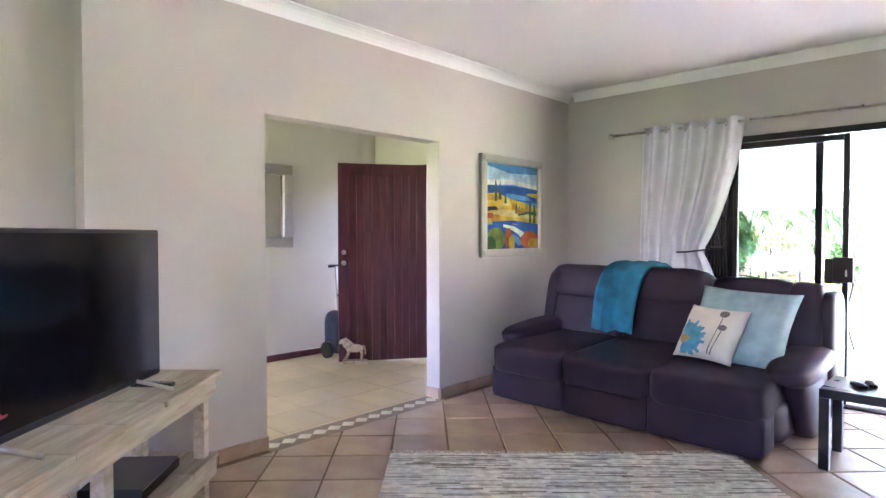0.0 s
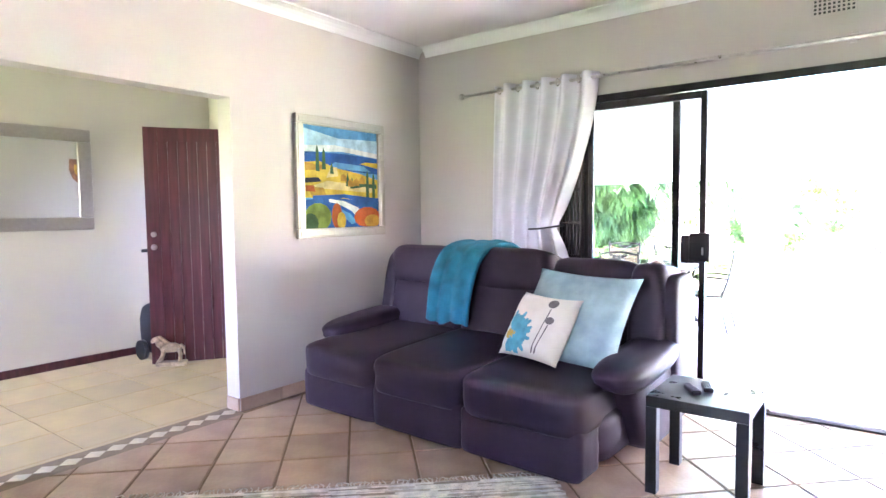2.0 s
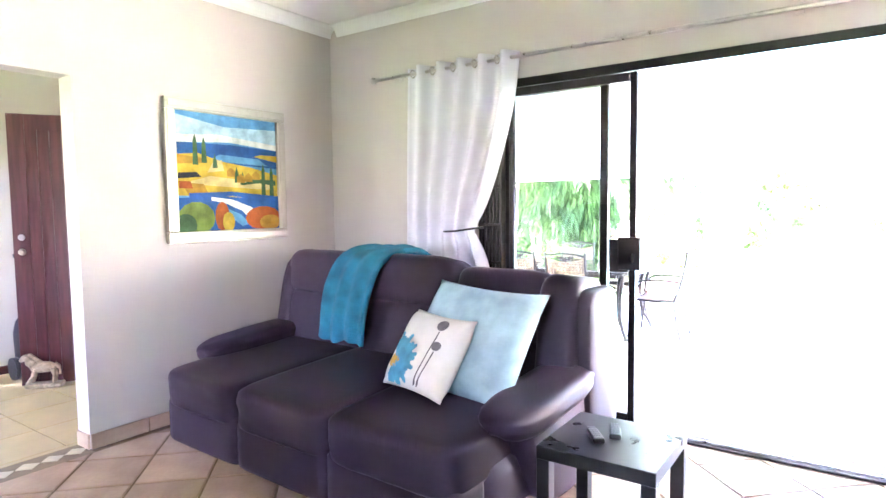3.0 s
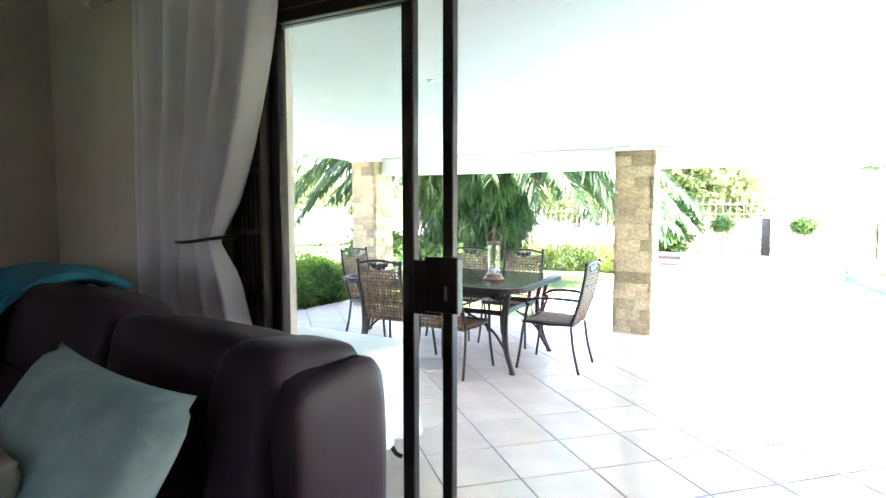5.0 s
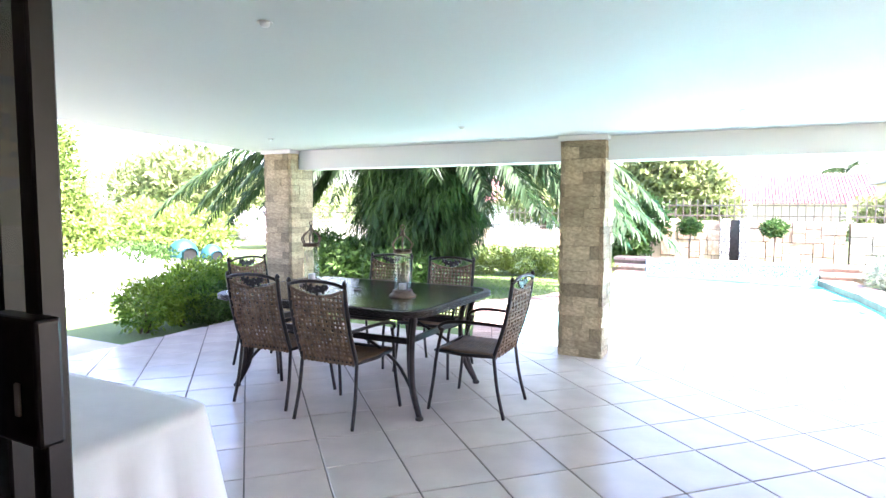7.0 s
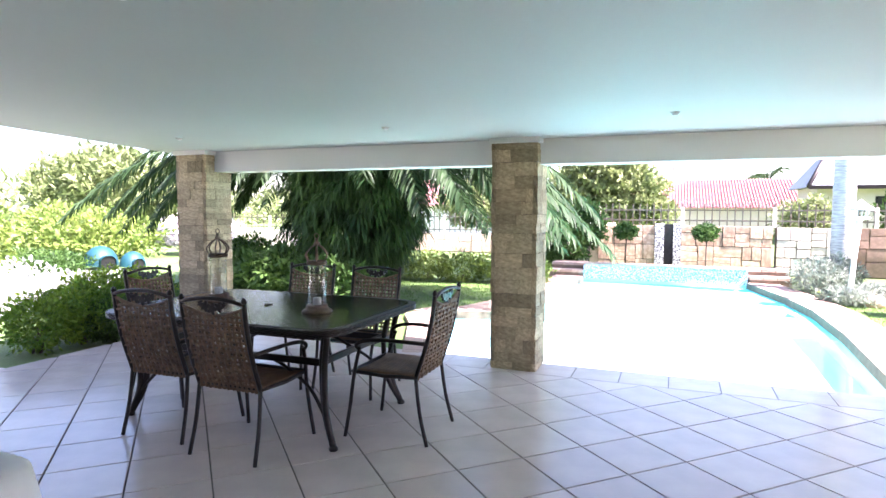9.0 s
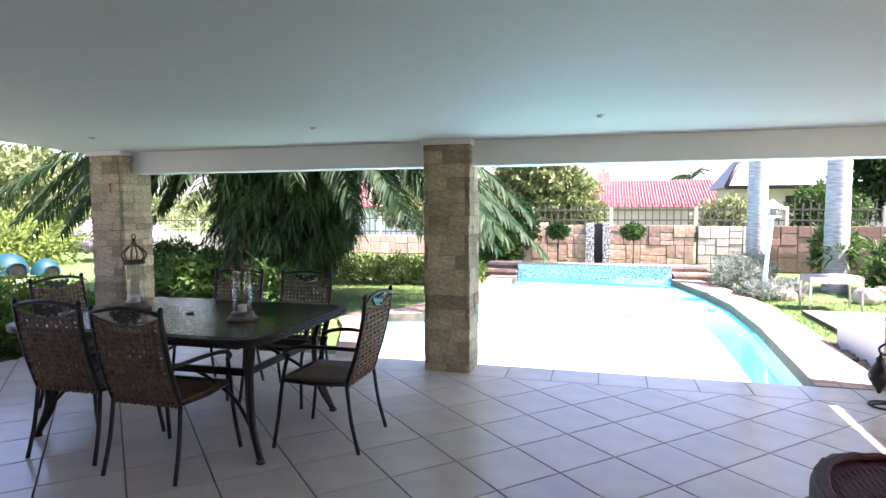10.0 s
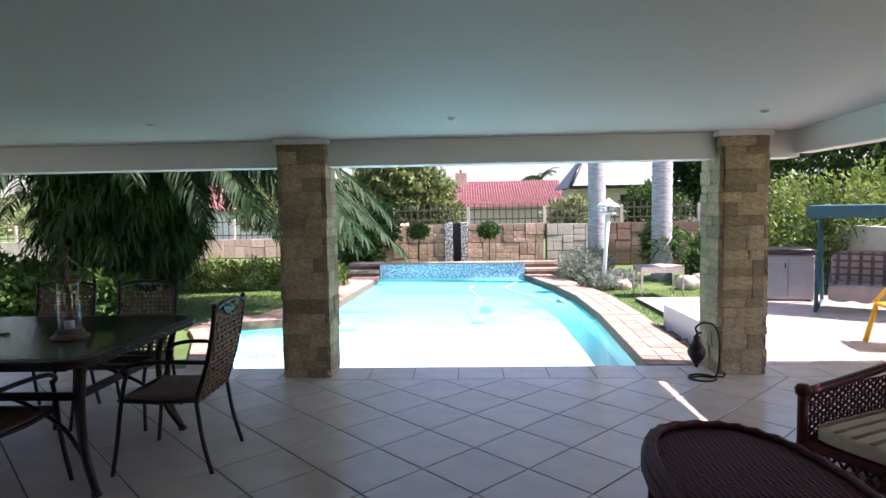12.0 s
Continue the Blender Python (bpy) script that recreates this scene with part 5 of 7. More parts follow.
    for x, z, r in ((-0.05, 0.915, 0.026), (0.0, 0.905, 0.03), (0.05, 0.915, 0.026), (-0.085, 0.93, 0.016), (0.085, 0.93, 0.016)):
        lf = [(r * (1 + 0.35 * math.cos(5 * a)) * math.cos(a), r * (1 + 0.35 * math.cos(5 * a)) * math.sin(a)) for a in [i * math.pi / 10 for i in range(20)]]
        fr = [bm.verts.new((x + u, yb(z) - 0.006, z + v)) for u, v in lf]
        bk = [bm.verts.new((x + u, yb(z) + 0.006, z + v)) for u, v in lf]
        bm.faces.new(fr)
        bm.faces.new(bk[::-1])
        for i in range(20):
            bm.faces.new((fr[i], bk[i], bk[(i + 1) % 20], fr[(i + 1) % 20]))
    bmesh.ops.recalc_face_normals(bm, faces=bm.faces)
    part("leaf_ornament", bm, M_IRON, c, "cast vine leaf ornament")
    return c


chair = make_chair()
chair.matrix_basis = pose(0.92, 2.815, PZ)
for x, y, a in ((0.275, 2.90, 2), (0.94, 4.10, 180), (0.28, 4.12, 181), (1.665, 3.40, 91), (-0.44, 3.58, -90)):
    copy_thing(chair, pose(x, y, PZ, 0, 0, a))


def make_lantern(x, y, s, label):
    """A tall glass candle lantern with a crown top."""
    l = thing("candle_lantern", label, "lantern", pose(x, y, PZ + 0.77) @ Matrix.Scale(s, 4))
    M_RUST = bpy.data.materials.get("rusty_metal") or material("rusty_metal", (0.17, 0.12, 0.09), 0.7, 0.4, vary=0.35, scale=25, bump=0.3)
    part("base", lathe([(0.105, 0), (0.108, 0.012), (0.085, 0.026), (0.075, 0.04), (0.078, 0.05), (0.07, 0.056)], 20), M_RUST, l)
    bm = lathe([(0.062, 0.056), (0.062, 0.34)], 20)
    bmesh.ops.delete(bm, geom=[f for f in bm.faces if len(f.verts) > 4], context="FACES_ONLY")
    g = part("glass_cylinder", bm, M_LANTERN_GLASS, l)
    g.visible_shadow = False
    part("collar", lathe([(0.07, 0.34), (0.074, 0.35), (0.07, 0.365), (0.05, 0.37)], 20), M_RUST, l)
    part("candle", lathe([(0.03, 0.056), (0.03, 0.10), (0.026, 0.104)], 14), M_CLOTH, l, "short white candle")
    for k in range(6):
        a = k * math.pi / 3
        c, s2 = math.cos(a), math.sin(a)
        part("crown_rib", tube(spline([(0.066 * c, 0.066 * s2, 0.365), (0.085 * c, 0.085 * s2, 0.41), (0.05 * c, 0.05 * s2, 0.455), (0.012 * c, 0.012 * s2, 0.48)], 4), 0.006, 6), M_RUST, l)
    part("crown_knob", lathe([(0.016, 0.475), (0.022, 0.49), (0.01, 0.505), (0.014, 0.515), (0.006, 0.525)], 12), M_RUST, l)
    part("ring", tube([(0.018 * math.cos(a), 0, 0.54 + 0.018 * math.sin(a)) for a in [i * math.pi / 6 for i in range(12)]], 0.004, 6, True), M_RUST, l)


make_lantern(1.10, 3.27, 0.96, "tall glass candle lantern with rusty crown top")
make_lantern(0.12, 3.42, 0.98, "tall glass candle lantern with rusty crown top")


# ---- cloth-covered table by the door ----
def make_cloth_table():
    t = thing("buffet_table", "iron-legged table hidden under a white tablecloth", "table", pose(0.71, 0.70, PZ))
    L, W, top = 0.85, 0.37, 0.68
    part("tabletop", box(-L + 0.05, L - 0.05, -W + 0.05, W - 0.05, top - 0.03, top, 0.01), M_IRON, t)
    for sx in (-1, 1):
        for sy in (-1, 1):
            part("leg", tube(spline([(sx * (L - 0.1), sy * (W - 0.08), top - 0.03), (sx * (L - 0.14), sy * (W - 0.12), 0.3), (sx * (L - 0.06), sy * (W - 0.08), 0.06), (sx * (L - 0.01), sy * (W - 0.06), 0.012)], 5), 0.014, 8), M_IRON, t)
    bm = bmesh.new()
    n = 160
    per = []
    a, b, r = L + 0.006, W + 0.006, 0.05
    for k in range(n):
        th = 2 * math.pi * k / n
        c, s = math.cos(th), math.sin(th)
        kk = (abs(c / a) ** 12 + abs(s / b) ** 12) ** (-1 / 12)
        per.append((c * kk, s * kk, th))
    rows = []
    for j in range(13):
        f = j / 12
        z = top + 0.004 - f ** 1.05 * 0.50
        row = []
        for x, y, th in per:
            arc = math.atan2(y / b, x / a)
            wave = math.sin(arc * 11 + 1.3 * math.sin(arc * 3)) * 0.028 + math.sin(arc * 23 + 2) * 0.009
            out = f * 0.075 + wave * f ** 0.9
            corner = (abs(x / a) * abs(y / b)) ** 6
            out += corner * f * 0.06
            l = math.hypot(x / a, y / b)
            nx, ny = (x / a) ** 11, (y / b) ** 11
            q = math.hypot(nx, ny) or 1
            row.append(bm.verts.new((x + nx / q * out, y + ny / q * out, z - 0.05 * corner * f + 0.012 * math.sin(arc * 7) * f)))
        rows.append(row)
    for p, q in zip(rows, rows[1:]):
        for k in range(n):
            bm.faces.new((p[k], q[k], q[(k + 1) % n], p[(k + 1) % n])).smooth = True
    mid = [bm.verts.new((v.co.x * 0.93, v.co.y * 0.9, top + 0.006)) for v in rows[0]]
    for k in range(n):
        bm.faces.new((mid[k], rows[0][k], rows[0][(k + 1) % n], mid[(k + 1) % n])).smooth = True
    bm.faces.new(mid)
    bmesh.ops.recalc_face_normals(bm, faces=bm.faces)
    cl = mesh_object("tablecloth", bm, M_CLOTH)
    cl.matrix_basis = pose(0.71, 0.70, PZ)
    so = cl.modifiers.new("thick", "SOLIDIFY")
    so.thickness, so.offset = 0.003, 1
    tagged(cl, "white creased tablecloth hanging in folds over the table", "tablecloth")


make_cloth_table()


# ---- security gate swung open on the patio ----
def make_patio_gate():
    a, b = Vector((-0.42, 0.32)), Vector((-0.15, 1.20))
    g = thing("security_gate", "dark steel security gate swung open on the patio", "security gate",
              pose(a.x, a.y, PZ, 0, 0, math.degrees(math.atan2(b.y - a.y, b.x - a.x))))
    L, H = (b - a).length, 2.14
    for x in (0.0, L - 0.04):
        part("stile", box(x, x + 0.04, -0.02, 0.02, 0.004, H, 0.003, 1), M_BRONZE, g)
    for z in (0.05, 0.93, 1.28, H - 0.04):
        part("rail", box(0.041, L - 0.041, -0.015, 0.015, z, z + 0.035, 0.003, 1), M_BRONZE, g)
    for k in range(7):
        x = 0.14 + k * (L - 0.26) / 6
        for z0, z1 in ((0.086, 0.929), (1.316, H - 0.041)):
            part("bar", tube([(x, 0, z0), (x, 0, z1)], 0.007, 6), M_BRONZE, g)
    for k in range(5):
        x = 0.12 + k * (L - 0.30) / 4
        ring = [(x + 0.075 * math.cos(q), 0, 1.122 + 0.14 * math.sin(q)) for q in [i * math.pi / 10 for i in range(20)]]
        part("scroll", tube(ring, 0.006, 6, True), M_BRONZE, g)
    part("lock_box", box(L - 0.16, L + 0.015, -0.035, 0.035, 1.06, 1.28, 0.005, 1), M_BRONZE, g, "dark lock box")


make_patio_gate()


# ---- downlights ----
def downlight(x, y):
    d = thing("downlight", "small round chrome recessed ceiling downlight, switched off", "downlight", pose(x, y, ceil_z(y), 0, 0, 0), "patio ceiling downlights")
    part("ring", lathe([(0.022, -0.002), (0.031, -0.006), (0.034, -0.004), (0.034, 0.002)], 20), M_STEEL, d)
    part("lens", lathe([(0.0215, -0.001), (0.021, -0.014), (0.014, -0.02), (0.004, -0.021)], 16), M_WHITE, d, "pale lamp lens")
    return d


for x in (-1.1, 1.11, 3.33, 5.55):
    downlight(x, 4.28)
for x in (-0.35, 1.47, 5.6):
    downlight(x, 1.48)


# ---- wicker lounge set ----
def make_wicker_table():
    t = thing("wicker_table", "oval oxblood wicker coffee table with braided rim", "coffee table", pose(4.50, 2.02, PZ))
    pts = []
    a, b = 0.36, 0.72
    N = 60
    oval = lambda s, z: [(s * a * abs(math.cos(q)) ** 0.8 * (1 if math.cos(q) > 0 else -1), s * b * abs(math.sin(q)) ** 0.8 * (1 if math.sin(q) > 0 else -1), z) for q in [2 * math.pi * k / N + 0.01 for k in range(N)]]
    for k, (s, z, r) in enumerate(((1.0, 0.44, 0.016), (0.965, 0.452, 0.014), (0.93, 0.455, 0.013), (1.02, 0.41, 0.016), (1.02, 0.375, 0.016))):
        part("rim_braid", tube([(x, y, zz + 0.004 * (1 if i % 2 else -1)) for i, (x, y, zz) in enumerate(oval(s, z))], r, 6, True), M_WICKER_RED, t)
    bm = bmesh.new()
    for k in range(56):
        x = -0.33 + 0.66 * k / 55
        yl = b * 0.93 * max(0.0, 1 - (abs(x) / (a * 0.93)) ** 2.4) ** (1 / 2.4)
        if yl > 0.05:
            add_tube(bm, [(x, -yl + 2 * yl * q / 12, 0.441 + 0.002 * (1 if (q + k) % 2 else -1)) for q in range(13)], 0.0068, 4)
    part("woven_top", bm, M_WICKER_RED, t)["kind"] = "stuff"
    for sx in (-1, 1):
        for sy in (-1, 1):
            part("leg", tube([(sx * 0.29, sy * 0.48, 0.0), (sx * 0.28, sy * 0.46, 0.2), (sx * 0.27, sy * 0.45, 0.40)], 0.022, 8), M_WICKER_RED, t)


make_wicker_table()
M_STRIPE = material("cushion_ticking", (0.50, 0.42, 0.33), 0.9, vary=0.1, scale=12, bump=0.2, bump_scale=200)
M_STRIPE_D = material("cushion_stripe", (0.22, 0.13, 0.09), 0.9, vary=0.2, scale=12, bump=0.2, bump_scale=200)


def make_wicker_chair():
    c = thing("wicker_armchair", "oxblood wicker armchair with a tan striped seat cushion", "armchair", pose(5.82, 2.98, PZ, 0, 0, -64))
    W, D, SEAT, TOP = 0.45, 0.40, 0.19, 0.54

    def weave(u0, u1, z0, z1, place, name, nu, nz, dip=0.0):
        bm = bmesh.new()
        for k in range(nu):
            u = u0 + (u1 - u0) * k / (nu - 1)
            add_tube(bm, [place(u, 0.005 * (1 if (k + q) % 2 else -1), z0 + (z1 - z0) * q / 10) for q in range(11)], 0.0065, 4)
        for k in range(nz):
            z = z0 + (z1 - z0) * k / (nz - 1)
            add_tube(bm, [place(u0 + (u1 - u0) * q / 12, 0.005 * (1 if (k + q) % 2 else -1), z) for q in range(13)], 0.0055, 4)
        part(name, bm, M_WICKER_RED, c)["kind"] = "stuff"

    for sx in (-1, 1):
        part("back_post", tube([(sx * W, D, 0), (sx * W, D, 0.4), (sx * W, D + 0.02, TOP)], 0.03, 8), M_WICKER_RED, c)
        part("front_leg", tube([(sx * W, -D, 0), (sx * W, -D, 0.45)], 0.028, 8), M_WICKER_RED, c)
        part("post_cap", lathe([(0.038, -0.02), (0.044, 0.01), (0.03, 0.035), (0.008, 0.04)], 12), M_WICKER_RED, c, m=pose(sx * W, -D, 0.45))
        weave(-D, D, SEAT, 0.44, lambda u, w, z, sx=sx: (sx * W + w, u, z), "woven_side", 26, 14)
        bm = bmesh.new()
        for q in range(3):
            add_tube(bm, [(sx * W + 0.022 * (q - 1), -D - 0.02 + (2 * D + 0.03) * k / 8, 0.44 + 0.012 * (q == 1) + 0.06 * (k / 8) ** 1.3) for k in range(9)], 0.015, 6)
        part("arm_rail", bm, M_WICKER_RED, c, "ribbed wicker arm rail")
    bm = bmesh.new()
    for q in range(4):
        add_tube(bm, [(-W + 2 * W * k / 10, D + 0.03 - 0.02 * q, TOP - 0.01 + 0.05 * math.sin(math.pi * k / 10) + 0.008 * (q % 2)) for k in range(11)], 0.016, 6)
    part("top_rail", bm, M_WICKER_RED, c, "ribbed red-brown wicker top rail")
    weave(-W + 0.02, W - 0.02, SEAT, TOP, lambda u, w, z: (u, D + w, z), "woven_back", 40, 24)
    part("seat_rail", tube([(-W, -D, SEAT - 0.03), (W, -D, SEAT - 0.03), (W, D, SEAT - 0.03), (-W, D, SEAT - 0.03)], 0.03, 8, True), M_WICKER_RED, c)
    part("seat_deck", box(-W, W, -D, D, SEAT - 0.04, SEAT - 0.005), M_WICKER_RED, c)
    part("foot_rail", tube([(-W, -D, 0.06), (W, -D, 0.06), (W, D, 0.06), (-W, D, 0.06)], 0.014, 6, True), M_WICKER_RED, c)
    bm = bmesh.new()
    lo, hi = 0.05, SEAT - 0.05
    for k in range(14):
        x = -W + 2 * W * k / 14
        for d in (1, -1):
            add_tube(bm, [(x if d > 0 else x + 2 * W / 14, -D - 0.004 * d, lo), (x + 2 * W / 14 if d > 0 else x, -D - 0.004 * d, hi)], 0.009, 5)
    for sx in (-1, 1):
        for k in range(12):
            y = -D + 2 * D * k / 12
            for d in (1, -1):
                add_tube(bm, [(sx * W - 0.004 * d, y if d > 0 else y + 2 * D / 12, lo), (sx * W - 0.004 * d, y + 2 * D / 12 if d > 0 else y, hi)], 0.009, 5)
    part("lattice_skirt", bm, M_WICKER_RED, c, "diamond lattice wicker skirt")["kind"] = "stuff"
    cu = thing("seat_cushion", "tan striped box cushion on the wicker armchair", "cushion", c.matrix_basis @ pose(0, -0.02, SEAT - 0.003))
    part("pad", puff(-0.41, 0.41, -0.39, 0.36, 0.0, 0.09, 8, 8, 0.01), M_STRIPE, cu)
    for k in range(9):
        x = -0.36 + 0.09 * k
        part("stripe", box(x - 0.012, x + 0.012, -0.378, 0.345, 0.0865, 0.0925), M_STRIPE_D, cu)


make_wicker_chair()


def make_hanging_lantern():
    l = thing("hanging_lantern", "dark iron lantern hanging on a curled floor stand", "lantern", pose(5.42, 5.0, PZ))
    part("base_ring", tube([(0.11 * math.cos(a), 0.11 * math.sin(a), 0.008) for a in [i * math.pi / 10 for i in range(20)]], 0.008, 6, True), M_IRON, l)
    part("stand", tube(spline([(-0.11, 0.0, 0.008), (0.0, 0.03, 0.012), (0.11, 0.0, 0.02), (0.14, 0, 0.15), (0.135, 0, 0.36), (0.09, 0, 0.46), (0.0, 0, 0.48), (-0.06, 0, 0.44), (-0.04, 0, 0.39), (-0.01, 0, 0.40)], 6), 0.008, 7), M_IRON, l)
    part("scroll", tube(spline([(0.11, 0, 0.02), (0.17, 0, 0.015), (0.19, 0, 0.04), (0.17, 0, 0.05)], 5), 0.007, 6), M_IRON, l)
    lamp = part("lamp_body", lathe([(0.006, 0.40), (0.012, 0.38), (0.03, 0.36), (0.028, 0.335), (0.065, 0.27), (0.082, 0.235), (0.07, 0.20), (0.035, 0.145), (0.015, 0.12), (0.02, 0.11), (0.004, 0.095)], 8), M_IRON, l, "pierced dark metal lantern body", m=pose(-0.05, 0, 0.0))
    part("hook", tube([(-0.05, 0, 0.398), (-0.045, 0, 0.41), (-0.03, 0, 0.40)], 0.004, 5), M_IRON, l)


make_hanging_lantern()


# ---- plants: leaf clouds, strap leaves, fronds ----
def quads_mesh(name, co, mat, smooth=False):
    """co: (n, k, 2, 3) ladders of points; each ladder becomes k - 1 quads."""
    n, k = co.shape[:2]
    me = bpy.data.meshes.new(name)
    base = (np.arange(n) * k * 2)[:, None, None]
    rung = (np.arange(k - 1) * 2)[None, :, None]
    faces = (base + rung + np.array([0, 1, 3, 2])[None, None, :]).reshape(-1)
    nf = n * (k - 1)
    me.vertices.add(n * k * 2)
    me.vertices.foreach_set("co", co.astype(np.float32).ravel())
    me.loops.add(nf * 4)
    me.loops.foreach_set("vertex_index", faces.astype(np.int32))
    me.polygons.add(nf)
    me.polygons.foreach_set("loop_start", (np.arange(nf) * 4).astype(np.int32))
    me.update(calc_edges=True)
    me.materials.append(mat)
    return new(name, me)


def unit(v):
    return v / (np.linalg.norm(v, axis=-1, keepdims=True) + 1e-9)


def leaf_cloud(name, clumps, n, size, mat, seed, up=0.3, slim=0.45):
    rg = np.random.default_rng(seed)
    cl = np.array(clumps, float)
    vol = cl[:, 3] * cl[:, 4] * cl[:, 5]
    pick = rg.choice(len(cl), n, p=vol ** 0.7 / (vol ** 0.7).sum())
    d = unit(rg.normal(size=(n, 3)))
    lump = 1 + 0.16 * np.sin(d[:, 0] * 5 + pick) * np.cos(d[:, 1] * 6 + 2 * pick) + 0.12 * np.sin(d[:, 2] * 9 + d[:, 0] * 7)
    r = rg.random(n) ** 0.28 * lump
    p = cl[pick, :3] + d * r[:, None] * cl[pick, 3:6]
    lay = unit(rg.normal(size=(n, 3)) + 0.8 * d + np.array([0, 0, up]))
    side = unit(np.cross(lay, rg.normal(size=(n, 3))))
    L = size * (0.6 + 0.8 * rg.random(n))[:, None]
    w = L * slim
    nor = np.cross(lay, side)
    co = np.empty((n, 3, 2, 3))
    for k, (t, ww, sag) in enumerate(((0.0, 0.15, 0.0), (0.5, 1.0, 0.06), (1.0, 0.12, -0.05))):
        mid = p + lay * L * t + nor * L * sag
        co[:, k, 0], co[:, k, 1] = mid - side * w * ww / 2, mid + side * w * ww / 2
    return quads_mesh(name, co, mat)


def strap_leaves(name, roots, heading, length, width, mat, droop, segs=5, seed=0):
    rg = np.random.default_rng(seed)
    n = len(roots)
    p, d = np.array(roots, float), unit(np.array(heading, float))
    L = length * (0.65 + 0.6 * rg.random(n))
    side = unit(np.cross(d, np.array([0, 0, 1.0])) + 0.15 * rg.normal(size=(n, 3)))
    co = np.empty((n, segs + 1, 2, 3))
    for k in range(segs + 1):
        t = k / segs
        w = width * (0.35 + 1.3 * t * (1 - t) * 2 * 0.9) * (1 - t ** 4 * 0.9)
        co[:, k, 0], co[:, k, 1] = p - side * w / 2, p + side * w / 2
        d = unit(d + np.array([0, 0, -1.0]) * droop / segs * (1 + rg.random((n, 1)) * 0.4))
        p = p + d * (L / segs)[:, None]
    return quads_mesh(name, co, mat)


def frond_leaflets(start, heading, length, droop, rg, leaflet=0.45, pairs=60, width=0.036):
    """One palm frond: the stalk's points and ladders of its leaflets."""
    p, d = np.array(start, float), unit(np.array(heading, float))
    seg = pairs
    pts, dirs = [], []
    for k in range(seg + 1):
        pts.append(p.copy())
        dirs.append(d.copy())
        d = unit(d + np.array([0, 0, -1.0]) * droop / seg)
        p = p + d * length / seg
    out = []
    for k in range(5, seg + 1):
        t = k / seg
        side = unit(np.cross(dirs[k], np.array([0, 0, 1.0])))
        L = leaflet * (0.5 + 1.1 * math.sin(math.pi * min(1, 0.15 + 0.85 * t))) * 0.8
        for sgn in (-1, 1):
            ld = unit(side * sgn * 0.8 + dirs[k] * 0.75 + np.array([0, 0, 0.18]) + 0.08 * rg.normal(size=3))
            wv = unit(np.cross(ld, np.array([0.1, 0.2, 1.0]))) * width
            a = pts[k]
            b = a + ld * L * 0.5 + np.array([0, 0, -0.04 * L])
            c = a + ld * L * 0.93 + np.array([0, 0, -0.30 * L])
            out.append([[a - wv * 0.4, a + wv * 0.4], [b - wv * 0.5, b + wv * 0.5], [c - wv * 0.05, c + wv * 0.05]])
    return pts, out


def palm_crown(parent, centre, fronds, seed, leaflet=0.45, mat=None):
    """Fronds are (azimuth in degrees, elevation, length, droop)."""
    rg = np.random.default_rng(seed)
    stalks, lad = bmesh.new(), []
    for az, e, length, droop in fronds:
        a = radians(az)
        h = (math.cos(a) * math.cos(e), math.sin(a) * math.cos(e), math.sin(e))
        pts, l = frond_leaflets(centre, h, length * (0.93 + 0.14 * rg.random()), droop * (0.93 + 0.14 * rg.random()), rg, leaflet)
        lad += l
        add_tube(stalks, [Vector(p) for p in pts[::6]], [0.025 * (1 - i / 12) + 0.004 for i in range(len(pts[::6]))], 5)
    cr = part("crown", stalks, M_LEAF_PALM, parent, "arching feathery palm fronds")
    ob = quads_mesh("fronds", np.array(lad), mat or M_LEAF_PALM)
    ob.parent = cr
    return cr


def even_fronds(count, length, droop, lo, hi):
    return [(k * 137.5, lo + (hi - lo) * ((k * 0.618) % 1), length, droop) for k in range(count)]


def shrub(name, label, clumps, n, size, mat, seed, slim=0.45, stems=True):
    s = thing(name, label, "shrub")
    cx, cy = clumps[0][0], clumps[0][1]
    bm = bmesh.new()
    rnd = random.Random(seed)
    for c in clumps[:6]:
        for q in range(3):
            add_tube(bm, [(c[0] + rnd.uniform(-0.06, 0.06), c[1] + rnd.uniform(-0.06, 0.06), GZ - 0.03), (c[0] + rnd.uniform(-0.5, 0.5) * c[3], c[1] + rnd.uniform(-0.5, 0.5) * c[4], c[2])], [0.016, 0.006], 5)
    part("stems", bm, M_BARK, s)["kind"] = "stuff"
    ob = leaf_cloud("foliage", clumps, n, size, mat, seed, slim=slim)
    ob.parent = s
    return s


def tree(name, label, x, y, h, clumps, n, size, mat, seed, trunk=0.15):
    t = thing(name, label, "tree")
    rnd = random.Random(seed)
    bm = bmesh.new()
    fork = Vector((x, y, h * 0.45))
    add_tube(bm, [(x, y, GZ - 0.05), (x + 0.05, y, h * 0.25), fork], [trunk, trunk * 0.8, trunk * 0.6], 8)
    for c in clumps:
        add_tube(bm, [fork - Vector((0, 0, 0.2)), fork.lerp(Vector(c[:3]), 0.5) + Vector((0, 0, 0.1)), c[:3]], [trunk * 0.5, trunk * 0.3, trunk * 0.12], 6)
    part("trunk", bm, M_BARK, t)
    ob = leaf_cloud("crown", clumps, n, size, mat, seed)
    ob.parent = t
    return t


